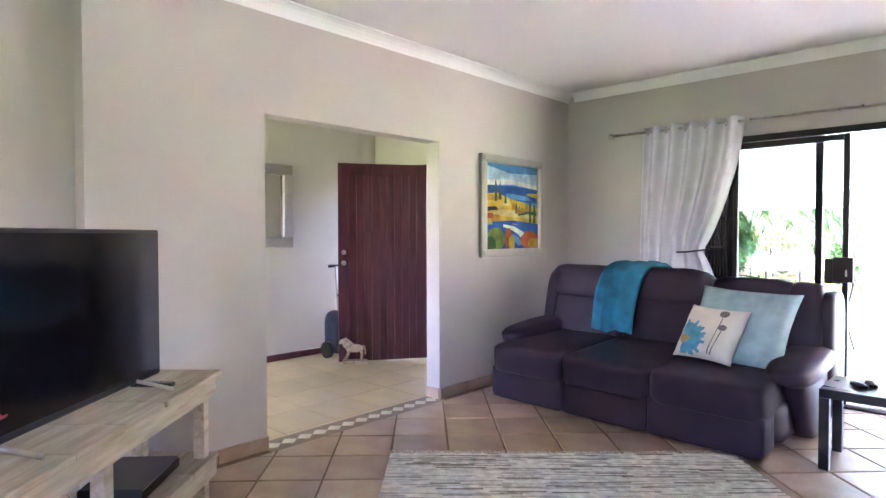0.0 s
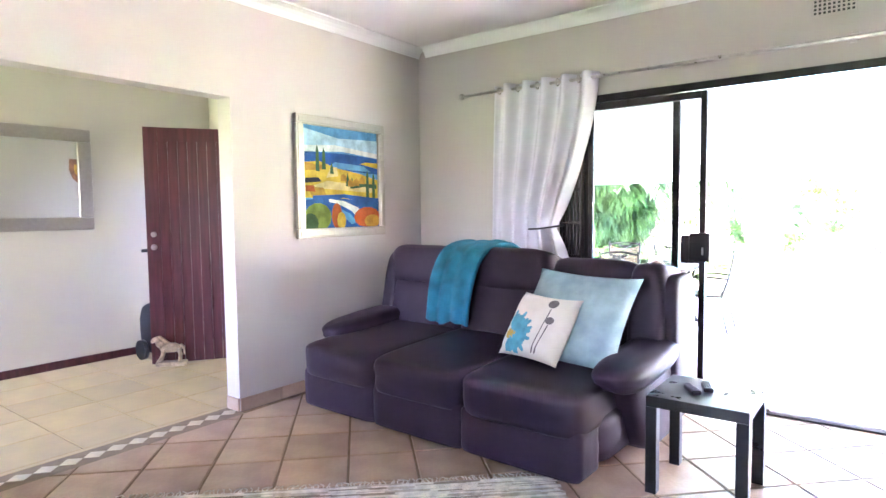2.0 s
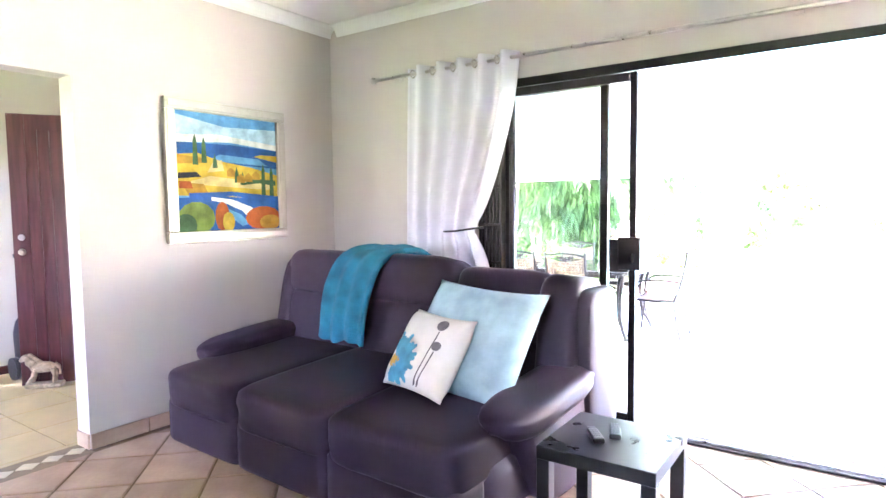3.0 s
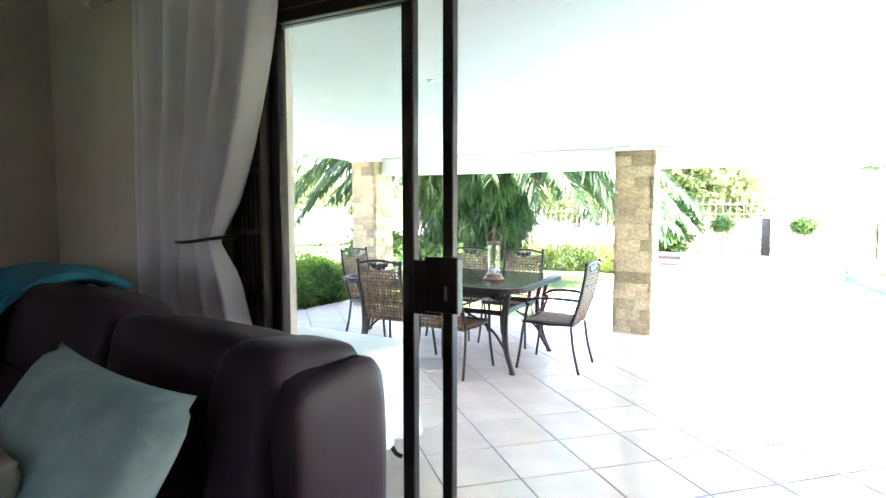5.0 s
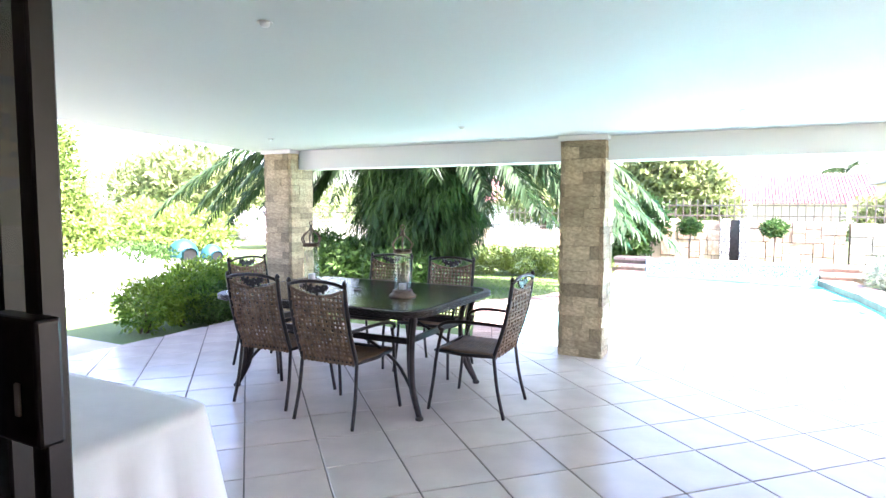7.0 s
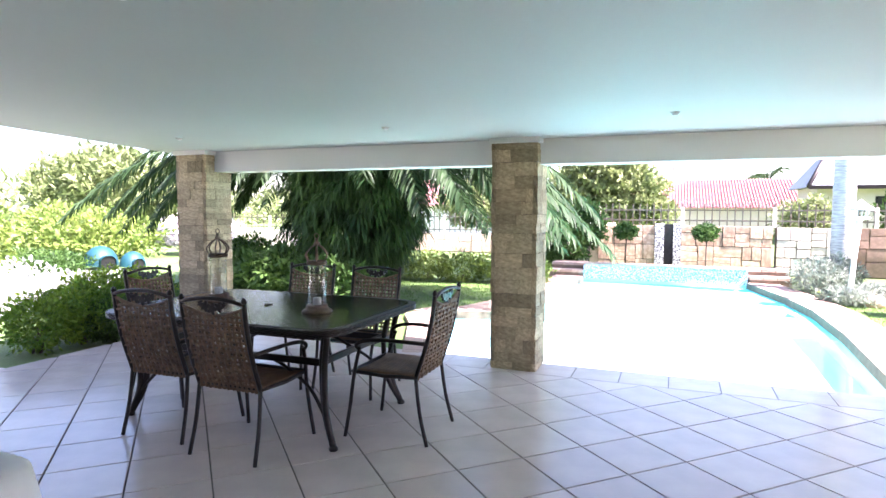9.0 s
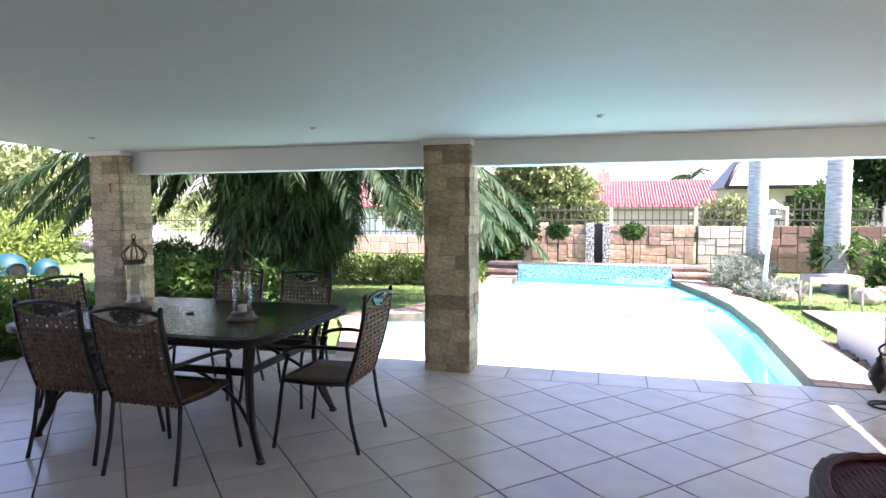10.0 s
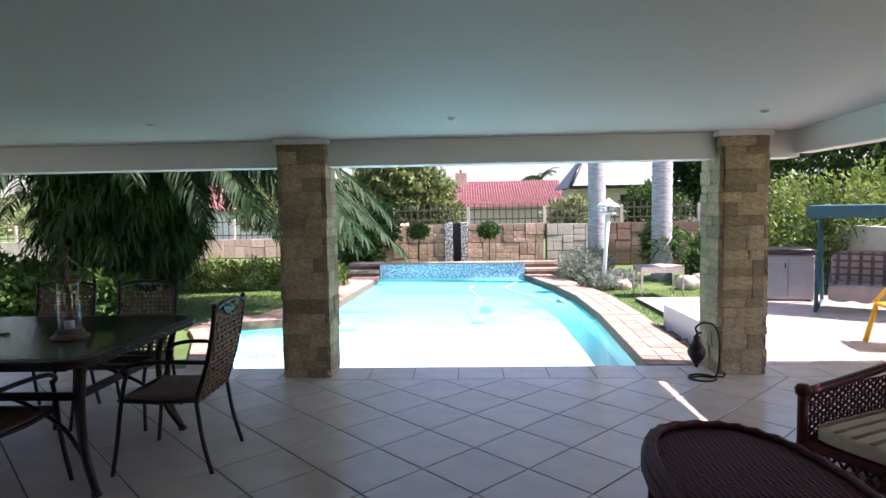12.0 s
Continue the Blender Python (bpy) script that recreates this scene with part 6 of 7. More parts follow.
# palm whose trunk is covered in sword ferns
def arched_frond(start, tip, rise, rg, leaflet=0.5, pairs=84, width=0.038):
    """A frond whose stalk arches from start over to a hanging tip; the leaflets hang from it."""
    a, c = np.array(start, float), np.array(tip, float)
    b = a * 0.42 + c * 0.58 + np.array([0, 0, rise])
    pts, dirs, out = [], [], []
    for k in range(pairs + 1):
        t = k / pairs
        pts.append(a * (1 - t) ** 2 + 2 * b * t * (1 - t) + c * t * t)
        dirs.append(unit(2 * (1 - t) * (b - a) + 2 * t * (c - b)))
    for k in range(8, pairs + 1):
        t = k / pairs
        side = unit(np.cross(dirs[k], np.array([0, 0, 1.0])))
        L = leaflet * (0.35 + 0.75 * math.sin(math.pi * min(1, 0.18 + 0.80 * t)))
        for sgn in (-1, 1):
            ld = unit(side * sgn * 0.75 + dirs[k] * 0.8 + np.array([0, 0, 0.10]) + 0.10 * rg.normal(size=3))
            wv = unit(np.cross(ld, np.array([0.1, 0.2, 1.0])) + 0.3 * rg.normal(size=3)) * width
            p = pts[k]
            q = p + ld * L * 0.5 + np.array([0, 0, -0.08 * L])
            r = p + ld * L * 0.9 + np.array([0, 0, -0.42 * L])
            out.append([[p - wv * 0.4, p + wv * 0.4], [q - wv * 0.5, q + wv * 0.5], [r - wv * 0.06, r + wv * 0.06]])
    return pts, out


def make_fern_palm():
    p = thing("palm_tree", "date palm with its trunk smothered in hanging sword ferns", "palm tree")
    x, y = -2.10, 9.4
    part("trunk", tube([(x, y, GZ - 0.05), (x, y, 1.0), (x, y, 2.9)], [0.34, 0.30, 0.28], 14), M_BARK, p)
    rg = np.random.default_rng(3)
    n = 27000
    a = rg.random(n) * 2 * math.pi
    z = 0.10 + 2.6 * rg.random(n) ** 0.9
    lump = 1 + 0.16 * np.sin(a * 5 + z * 3) + 0.20 * np.sin(a * 9 - z * 7) + 0.12 * np.sin(a * 17 + z * 11)
    r = 0.30 + 0.84 * lump * np.clip((z + 0.25) / 1.25, 0.25, 1.0) * (0.20 + 0.80 * rg.random(n) ** 0.5) * (1 - 0.3 * np.clip((z - 2.0), 0, 1))
    roots = np.stack([x + r * np.cos(a), y + r * np.sin(a), z], 1)
    head = np.stack([np.cos(a), np.sin(a), 0.45 + 0.3 * rg.random(n)], 1)
    head += 0.6 * rg.normal(size=(n, 3))
    f = strap_leaves("fern_foliage", roots, head, 0.31, 0.032, M_LEAF_FERN, 2.1, 4, 4)
    f["kind"] = "stuff"
    f.parent = p
    f["label"] = "dense hanging sword fern fronds"
    rnd = random.Random(12)
    stalks, lad = bmesh.new(), []
    # azimuth range, reach, height of the tip, rise, how many
    for lo, hi, reach, tip_z, rise, count in ((165, 215, 4.6, 1.15, 1.5, 13), (172, 225, 3.0, 1.35, 1.2, 11), (205, 265, 2.3, 1.85, 1.1, 5), (-80, -25, 2.3, 1.85, 1.1, 5),
                                              (-40, 0, 3.1, 1.35, 1.2, 11), (-28, 12, 4.2, 0.95, 1.5, 12), (15, 165, 3.8, 1.4, 1.5, 18), (0, 360, 2.6, 3.6, 1.6, 16)):
        for k in range(count):
            az = radians(lo + (hi - lo) * (k + rnd.random()) / count)
            q = reach * rnd.uniform(0.82, 1.12)
            tip = (x + q * math.cos(az), y + q * math.sin(az), tip_z + rnd.uniform(-0.3, 0.35))
            pts, l = arched_frond((x + 0.25 * math.cos(az), y + 0.25 * math.sin(az), 2.65 + rnd.uniform(-0.15, 0.2)), tip, rise * rnd.uniform(0.8, 1.15), rg)
            lad += l
            add_tube(stalks, [Vector(v) for v in pts[::6]], [0.024 * (1 - i / 12) + 0.004 for i in range(len(pts[::6]))], 5)
    cr = part("crown", stalks, M_LEAF_PALM, p, "arching feathery palm fronds")
    ob = quads_mesh("fronds", np.array(lad), M_LEAF_PALM)
    ob.parent = cr


make_fern_palm()


def make_grey_palm(x, y, r, h, seed, lean=0.0):
    p = thing("palm_tree", "tall palm with a smooth ringed grey trunk", "palm tree")
    bm = bmesh.new()
    pts, rs = [], []
    for k in range(120):
        z = GZ - 0.05 + (h + 0.24) * k / 119
        pts.append((x + lean * z, y, z))
        rs.append(r * (1.08 - 0.3 * k / 119) * (1.0 + 0.035 * (k % 3 == 0)))
    part("trunk", add_tube(bm, pts, rs, 14), M_PALMBARK, p, "ringed grey trunk")
    palm_crown(p, (x + lean * h, y, h), even_fronds(16, 2.6, 1.6, 0.0, 1.2), seed, 0.4)


make_grey_palm(6.44, 13.8, 0.19, 11.0, 21)
make_grey_palm(7.45, 12.35, 0.195, 11.5, 22, 0.004)


def distant_palm():
    p = thing("palm_tree", "distant date palm behind the red roof", "palm tree")
    x, y = 9.9, 52.0
    part("trunk", tube([(x, y, GZ), (x, y, 3.6)], [0.3, 0.25], 8), M_BARK, p)
    palm_crown(p, (x, y, 3.6), even_fronds(18, 2.4, 1.7, 0.0, 1.2), 31, 0.5)


distant_palm()

# shrubs by the patio edge
shrub("shrub", "bushy green shrub with lime yellow tips beside the patio", [(-2.85, 4.05, 0.12, 0.36, 0.36, 0.30), (-2.85, 4.55, 0.18, 0.40, 0.42, 0.34), (-3.05, 5.0, 0.22, 0.45, 0.45, 0.36), (-2.9, 5.4, 0.2, 0.40, 0.42, 0.34)], 13000, 0.055, M_LEAF_MID, 1)
shrub("shrub", "dark green low shrub against the patio edge", [(-2.60, 4.85, 0.04, 0.28, 0.45, 0.25), (-2.62, 5.35, 0.06, 0.34, 0.4, 0.30)], 8500, 0.05, M_LEAF, 2)
shrub("shrub", "pale lavender shrub with white blossom", [(-5.6, 5.0, 0.05, 0.9, 0.7, 0.38), (-4.7, 5.9, 0.05, 0.9, 0.7, 0.34), (-6.6, 6.0, 0.1, 0.9, 0.8, 0.36)], 7000, 0.06, M_FLOWER, 3)
shrub("shrub", "clipped round green shrub on the lawn", [(-8.6, 8.2, 0.05, 0.55, 0.5, 0.28)], 2500, 0.07, M_LEAF, 4)
shrub("shrub", "glossy dark green shrubs under the fern palm", [(-3.0, 8.4, 0.2, 0.8, 0.6, 0.45), (-1.9, 8.2, 0.15, 0.8, 0.5, 0.38), (-4.2, 9.0, 0.25, 0.9, 0.7, 0.5)], 9000, 0.11, M_LEAF, 5)
shrub("hedge", "clipped yellow-green variegated hedge behind the lawn", [(x, 11.65, 0.08, 0.55, 0.38, 0.34) for x in (-3.2, -2.4, -1.6, -0.8, 0.0, 0.5)], 12000, 0.065, M_LEAF_LIGHT, 6)
shrub("climber", "dense green ivy over the wall corner", [(0.65, 14.7, 0.55, 0.75, 0.5, 0.75), (1.25, 14.9, 0.95, 0.5, 0.4, 0.6), (0.2, 14.9, 0.6, 0.6, 0.5, 0.8)], 11000, 0.11, M_LEAF, 7)
shrub("shrub", "grey-green lavender bush by the pool coping", [(5.75, 12.3, 0.08, 0.42, 0.45, 0.36), (6.15, 12.6, 0.1, 0.4, 0.4, 0.38)], 5000, 0.09, M_LEAF_GREY, 8, 0.2)
shrub("shrub", "low silver groundcover plants by the paving", [(5.95, 11.1, -0.08, 0.4, 0.4, 0.14), (6.4, 11.5, -0.06, 0.4, 0.4, 0.16)], 4000, 0.06, M_LEAF_GREY, 9)
shrub("shrub", "leafy mixed shrub behind the palm trunk", [(8.1, 11.6, 0.15, 0.45, 0.45, 0.40), (8.5, 12.0, 0.45, 0.5, 0.5, 0.5), (7.5, 12.6, 0.6, 0.4, 0.4, 0.5)], 6500, 0.09, M_LEAF, 10)
shrub("shrub", "bright yellow-green bush behind the swing seat", [(9.6, 11.4, 0.9, 1.1, 0.8, 0.95), (11.0, 11.2, 1.0, 1.2, 0.9, 1.0), (12.5, 11.5, 1.1, 1.2, 0.9, 1.1), (8.9, 11.6, 0.6, 0.6, 0.6, 0.7)], 16000, 0.10, M_LEAF_LIGHT, 11)
shrub("shrub", "round clipped green shrub above the far fence", [(6.6, 17.2, 0.9, 0.9, 0.6, 0.75)], 3500, 0.12, M_LEAF_TREE, 12)
shrub("shrub", "bright green leafy climber over the far wall", [(8.9, 17.4, 1.2, 0.9, 0.6, 0.8)], 3500, 0.13, M_LEAF, 13)
shrub("shrub", "lime weeping shrub near the lawn edge", [(-13.2, 13.0, 0.4, 2.0, 1.4, 0.9), (-15.5, 13.5, 0.5, 1.8, 1.4, 0.9)], 9000, 0.16, M_LEAF_LIGHT, 14)
shrub("shrub", "mauve grey flowering shrub near the fence", [(-11.2, 15.0, 0.55, 1.3, 1.0, 0.55)], 4500, 0.12, M_FLOWER, 15)
shrub("shrub", "clipped green border shrubs along the lawn", [(-10.5, 9.8, 0.0, 0.8, 0.6, 0.25), (-12.0, 10.0, 0.0, 0.8, 0.6, 0.25)], 4500, 0.08, M_LEAF, 16)

# trees
tree("tree", "broad olive green conifer behind the boundary wall", 0.9, 24.0, 3.6,
     [(-0.6, 24, 1.7, 1.3, 1.1, 1.2), (1.6, 24, 2.0, 1.3, 1.1, 1.2), (0.5, 24, 2.9, 1.4, 1.1, 1.0), (2.4, 24.2, 1.1, 0.9, 0.9, 0.8)], 16000, 0.22, M_LEAF_TREE, 41, 0.2)
tree("tree", "leafy green garden tree beyond the lawn", -18.5, 18.0, 3.6,
     [(-18.5, 18, 2.3, 2.6, 2.0, 1.5), (-15.8, 18.5, 1.8, 2.0, 1.6, 1.2), (-21, 18, 2.0, 2.0, 1.8, 1.5)], 14000, 0.26, M_LEAF_TREE, 42, 0.22)
tree("tree", "tall yellow-green tree by the side garden", -11.0, 7.6, 3.2,
     [(-11.0, 7.6, 1.5, 0.9, 0.8, 1.5), (-10.7, 7.9, 0.6, 1.1, 0.8, 0.8), (-11.3, 7.8, 2.6, 0.6, 0.6, 0.8)], 11000, 0.13, M_LEAF_LIGHT, 43, 0.14)
tree("tree", "dark feathery conifer beyond the fence", 11.5, 19.5, 4.5,
     [(11.2, 19.5, 2.8, 1.3, 1.0, 1.8), (12.6, 19.8, 2.6, 1.0, 1.0, 1.8)], 12000, 0.20, M_LEAF_FERN, 44, 0.2)
tree("tree", "large dark green tree over the side boundary", 17.0, 17.0, 6.0,
     [(14.0, 17, 2.9, 2.4, 1.8, 1.3), (17.5, 17, 3.4, 2.8, 2.0, 1.6), (21.5, 17.5, 3.2, 2.8, 2.0, 1.6)], 15000, 0.24, M_LEAF_FERN, 45, 0.3)
tree("tree", "soft grey-green tree behind the far wall", -4.6, 25.0, 3.2,
     [(-4.6, 25, 1.6, 2.0, 1.4, 1.1), (-2.4, 25, 1.3, 1.3, 1.2, 0.9)], 9000, 0.2, M_LEAF_TREE, 46, 0.18)


def agave(x, y, n, L, w, mat, label, seed, droop=1.0, lift=0.9, base=0.0):
    s = thing("spiky_plant", label, "plant")
    rg = np.random.default_rng(seed)
    a = rg.random(n) * 2 * math.pi
    e = lift * (0.4 + 0.6 * rg.random(n))
    roots = np.stack([x + 0.05 * np.cos(a), y + 0.05 * np.sin(a), np.full(n, GZ + base)], 1)
    ob = strap_leaves("blade_foliage", roots, np.stack([np.cos(a), np.sin(a), np.tan(e)], 1), L, w, mat, droop, 5, seed)
    ob.parent = s
    ob["kind"] = "stuff"
    part("stem", tube([(x, y, GZ - 0.03), (x, y, GZ + base + 0.06)], 0.05, 8), M_BARK, s)


agave(6.05, 11.75, 60, 0.5, 0.05, M_LEAF_LIGHT, "yellow-striped spiky agave in the border", 61, 0.8)
agave(7.55, 12.4, 110, 0.75, 0.035, M_LEAF, "strappy green cordyline plant by the wall", 62, 1.3, 1.2, 0.55)
agave(8.3, 12.9, 90, 0.6, 0.035, M_LEAF, "strappy green cordyline plant by the fence", 63, 1.3, 1.2, 0.75)
agave(6.6, 12.9, 70, 0.4, 0.03, M_LEAF, "low tuft of grassy green leaves", 64, 1.2)
for tx in (2.23, 3.99):
    s = thing("topiary", "small round clipped topiary on a thin stem", "topiary", group="topiary balls")
    part("stem", tube([(tx, 14.7, GZ), (tx + 0.01, 14.7, 0.62)], 0.016, 6), M_BARK, s)
    ob = leaf_cloud("ball", [(tx, 14.7, 0.80, 0.26, 0.24, 0.19)], 2200, 0.06, M_LEAF, int(tx * 10))
    ob.parent = s

# grass blades near the paving edge, as one uncountable cover
rg = np.random.default_rng(77)
n = 26000
gx, gy = rg.uniform(-5.5, 0.6, n), rg.uniform(5.5, 11.4, n)
keep = (gx < -0.35) | (gy > 8.3)
gx2, gy2 = rg.uniform(5.85, 8.2, 9000), rg.uniform(7.5, 11.0, 9000)
px, py = np.concatenate([gx[keep], gx2]), np.concatenate([gy[keep], gy2])
gr = np.stack([px, py, np.full(len(px), GZ - 0.02)], 1)
gh = np.stack([rg.normal(size=len(px)) * 0.5, rg.normal(size=len(px)) * 0.5, np.ones(len(px))], 1)
tagged(strap_leaves("grass", gr, gh, 0.035, 0.012, leaf_material("grass_blade", (0.08, 0.18, 0.03), (0.14, 0.26, 0.05)), 0.6, 2, 5), "short green lawn grass blades", "grass", kind="stuff")

# ---- boundary walls with fence ----
UNIT = box(-0.5, 0.5, -0.5, 0.5, -0.5, 0.5)
bmesh.ops.bevel(UNIT, geom=list(UNIT.edges), offset=0.035, segments=1, affect="EDGES")
ME_BLOCK = {}


def block_mesh(mat):
    if mat.name not in ME_BLOCK:
        me = bpy.data.meshes.new("block")
        UNIT.to_mesh(me)
        me.materials.append(mat)
        ME_BLOCK[mat.name] = me
    return ME_BLOCK[mat.name]


def piece(name, mat, parent, x0, x1, y0, y1, z0, z1):
    ob = new(name, block_mesh(mat))
    ob.parent = parent
    ob.matrix_basis = Matrix.LocRotScale(((x0 + x1) / 2, (y0 + y1) / 2, (z0 + z1) / 2), None, (x1 - x0, y1 - y0, z1 - z0))
    return ob


# darker copy of the rust-brown flagstone, with shade put into its colour
M_SHADEWALL = material("shaded_rust_flagstone", (0.26, 0.17, 0.13), 0.9, vary=0.15, scale=4, bump=0.6, bump_scale=30, by_object=0.14)


def stone_wall(name, x0, x1, y, top, mat, seed, label, size=0.42):
    w = structure(name, box(x0, x1, y, y + 0.25, GZ - 0.1, top - 0.02), M_WALLJOINT, label, "garden wall")
    rnd = random.Random(seed)

    def split(a, b, c, d):
        wide, tall = b - a, d - c
        if wide * tall < size * size * rnd.uniform(0.35, 1.0) or max(wide, tall) < 0.26:
            piece("flagstone", mat, w, a + 0.008, b - 0.008, y - 0.03 - rnd.uniform(0, 0.02), y + 0.05, c + 0.008, d - 0.008)
        elif wide > tall * rnd.uniform(0.7, 1.3):
            m = a + wide * rnd.uniform(0.35, 0.65)
            split(a, m, c, d)
            split(m, b, c, d)
        else:
            m = c + tall * rnd.uniform(0.35, 0.65)
            split(a, b, c, m)
            split(a, b, m, d)

    split(x0, x1, GZ, top)
    return w


WY = 15.4
stone_wall("wall_garden_far", 1.50, 2.86, WY, 0.94, M_RUSTSTONE, 1, "tan flagstone boundary wall beyond the pool")
stone_wall("wall_garden_gate", 3.46, 5.42, WY, 0.94, M_RUSTSTONE, 2, "tan flagstone boundary wall beyond the pool")
# sunlight on this stretch is put into the paler stone colour
stone_wall("wall_garden_pale", 5.50, 7.0, WY, 0.92, M_PALEWALL, 3, "flagstone boundary wall, its sunlit look put into a pale colour")
stone_wall("wall_garden_shade", 7.0, 10.3, WY + 0.3, 0.92, M_SHADEWALL, 4, "rust-brown flagstone boundary wall, darkened for shade")
stone_wall("wall_garden_left", -9.2, 1.42, 19.6, 0.46, M_WALLSTONE, 5, "low tan flagstone boundary wall", 0.55)
structure("wall_garden_far_left", box(-40, -9.2, 19.6, 19.85, GZ - 0.1, 0.46), M_PALEWALL, "low pale boundary wall beyond the lawn", "garden wall")
structure("wall_garden_link", box(1.30, 1.50, WY, 19.85, GZ - 0.1, 0.9), M_WALLSTONE, "tan return of the boundary wall", "garden wall")


def fence(name, a, b, z0, z1, step, label, post_every=2.0, skip=None):
    f = thing(name, label, "fence")
    a, b = Vector(a), Vector(b)
    L = (b - a).length
    d = (b - a) / L
    ang = math.degrees(math.atan2(d.y, d.x))
    m = pose(a.x, a.y, 0, 0, 0, ang)
    n = int(L / step)
    first = part("picket", box(-0.014, 0.014, -0.014, 0.014, z0, z1, 0.004, 1), M_FENCE, f, m=m)
    for k in range(1, n + 1):
        ob = new("picket", first.data)
        ob.parent = f
        ob.matrix_basis = m @ pose(k * step, 0, 0)
    for z in (z0 + 0.10, z1 - 0.17):
        part("rail", box(0, L, -0.018, 0.018, z, z + 0.035), M_FENCE, f, m=m)
    k = 0.0
    while k <= L + 0.01:
        part("post", box(-0.04, 0.04, -0.04, 0.04, z0 - 0.02, z1 - 0.08, 0.006, 1), M_PALEWALL, f, "tan fence post", m=m @ pose(k, 0, 0))
        k += post_every
    return f


fence("fence", (1.50, WY + 0.12, 0), (10.3, WY + 0.12, 0), 0.94, 1.46, 0.165, "dark steel picket fence on the boundary wall", 1.98)
fence("fence", (-9.2, 19.72, 0), (1.42, 19.72, 0), 0.46, 1.18, 0.2, "dark steel picket fence on the low wall", 2.4)
fence("fence", (-30, 19.72, 0), (-10.2, 19.72, 0), 0.46, 1.1, 0.3, "dark steel picket fence beyond the lawn", 3.0)
fence("fence", (10.3, WY, 0), (10.3, 11.0, 0), 0.92, 1.65, 0.15, "pale wooden picket fence on the side boundary", 1.5)
structure("wall_garden_side", box(10.2, 10.4, 5.6, WY, GZ - 0.1, 0.92), M_PALEWALL, "pale concrete side boundary wall", "garden wall")
for x0, x1, mt in ((2.86, 3.07, M_PEBBLE), (3.28, 3.46, M_PEBBLE)):
    structure("pillar", box(x0, x1, WY - 0.10, WY + 0.2, GZ, 0.98, 0.008, 1), mt, "narrow pebble-faced pillar in the boundary wall", "pillar")
structure("panel_slate", box(3.07, 3.28, WY - 0.02, WY + 0.2, GZ, 0.96), M_IRON, "dark slate panel between two pebble pillars", "panel")


def make_garden_gate():
    g = thing("garden_gate", "white painted picket garden gate by the fern palm", "gate", pose(-8.4, 17.4, GZ, 0, 0, 4))
    for k in range(11):
        part("board", box(k * 0.14, k * 0.14 + 0.085, -0.012, 0.012, 0.03, 1.25, 0.004, 1), M_WHITE, g)
    for z in (0.25, 1.0):
        part("rail", box(0, 1.5, 0.0125, 0.04, z, z + 0.08), M_WHITE, g)
    for x in (-0.1, 1.55):
        part("post", box(x, x + 0.09, -0.04, 0.05, 0, 1.35, 0.006, 1), M_WHITE, g)


make_garden_gate()


def make_kennel(x, y, s, turn):
    k = thing("dog_kennel", "teal plastic igloo dog kennel on the lawn", "dog kennel", pose(x, y, GZ - 0.02, 0, 0, turn) @ Matrix.Scale(s, 4))
    M_TEAL = bpy.data.materials.get("teal_plastic") or material("teal_plastic", (0.002, 0.052, 0.068), 0.6, vary=0.1, scale=6)
    bm = bmesh.new()
    bmesh.ops.create_uvsphere(bm, u_segments=20, v_segments=12, radius=0.55)
    bmesh.ops.delete(bm, geom=[v for v in bm.verts if v.co.z < -0.1], context="VERTS")
    for v in bm.verts:
        v.co.z = (v.co.z + 0.1) * 1.2
    part("dome", bm, M_TEAL, k, smooth=True)
    bm = bmesh.new()
    arch = [(0.24 * math.cos(a), 0.28 + 0.2 * math.sin(a)) for a in [math.pi * q / 10 for q in range(11)]] + [(-0.24, 0.0), (0.24, 0.0)]
    fr = [bm.verts.new((u, -0.66, v)) for u, v in arch]
    bk = [bm.verts.new((u, -0.35, v)) for u, v in arch]
    for q in range(len(arch)):
        bm.faces.new((fr[q], fr[(q + 1) % len(arch)], bk[(q + 1) % len(arch)], bk[q]))
    porch = part("porch", bm, M_TEAL, k)
    # black sheet across the porch mouth stands for the shade inside
    bm = bmesh.new()
    bm.faces.new([bm.verts.new((u * 0.97, -0.60, v * 0.97)) for u, v in arch])
    part("opening", bm, M_BLACK, porch, "black sheet for the shaded entrance")


make_kennel(-10.03, 10.5, 0.74, 72)
make_kennel(-9.35, 10.85, 0.56, 72)


# ---- houses beyond ----
def gable_house(name, label, x0, x1, y0, y1, eave, ridge, along, roof_mat, wall_mat, over=0.4):
    h = thing(name, label, "house")
    part("wall", box(x0, x1, y0, y1, GZ, eave), wall_mat, h)
    bm = bmesh.new()
    if along == "x":
        ym = (y0 + y1) / 2
        pts = [(y0 - over, eave - 0.1), (ym, ridge), (y1 + over, eave - 0.1)]
        lo = [bm.verts.new((x0 - over, y, z)) for y, z in pts]
        hi = [bm.verts.new((x1 + over, y, z)) for y, z in pts]
    else:
        xm = (x0 + x1) / 2
        pts = [(x0 - over, eave - 0.1), (xm, ridge), (x1 + over, eave - 0.1)]
        lo = [bm.verts.new((x, y0 - over, z)) for x, z in pts]
        hi = [bm.verts.new((x, y1 + over, z)) for x, z in pts]
    bm.faces.new(lo)
    bm.faces.new(hi[::-1])
    for k in range(3):
        bm.faces.new((lo[k], hi[k], hi[(k + 1) % 3], lo[(k + 1) % 3]))
    bmesh.ops.recalc_face_normals(bm, faces=bm.faces)
    roof = part("roof", bm, roof_mat, h)
    return h, roof


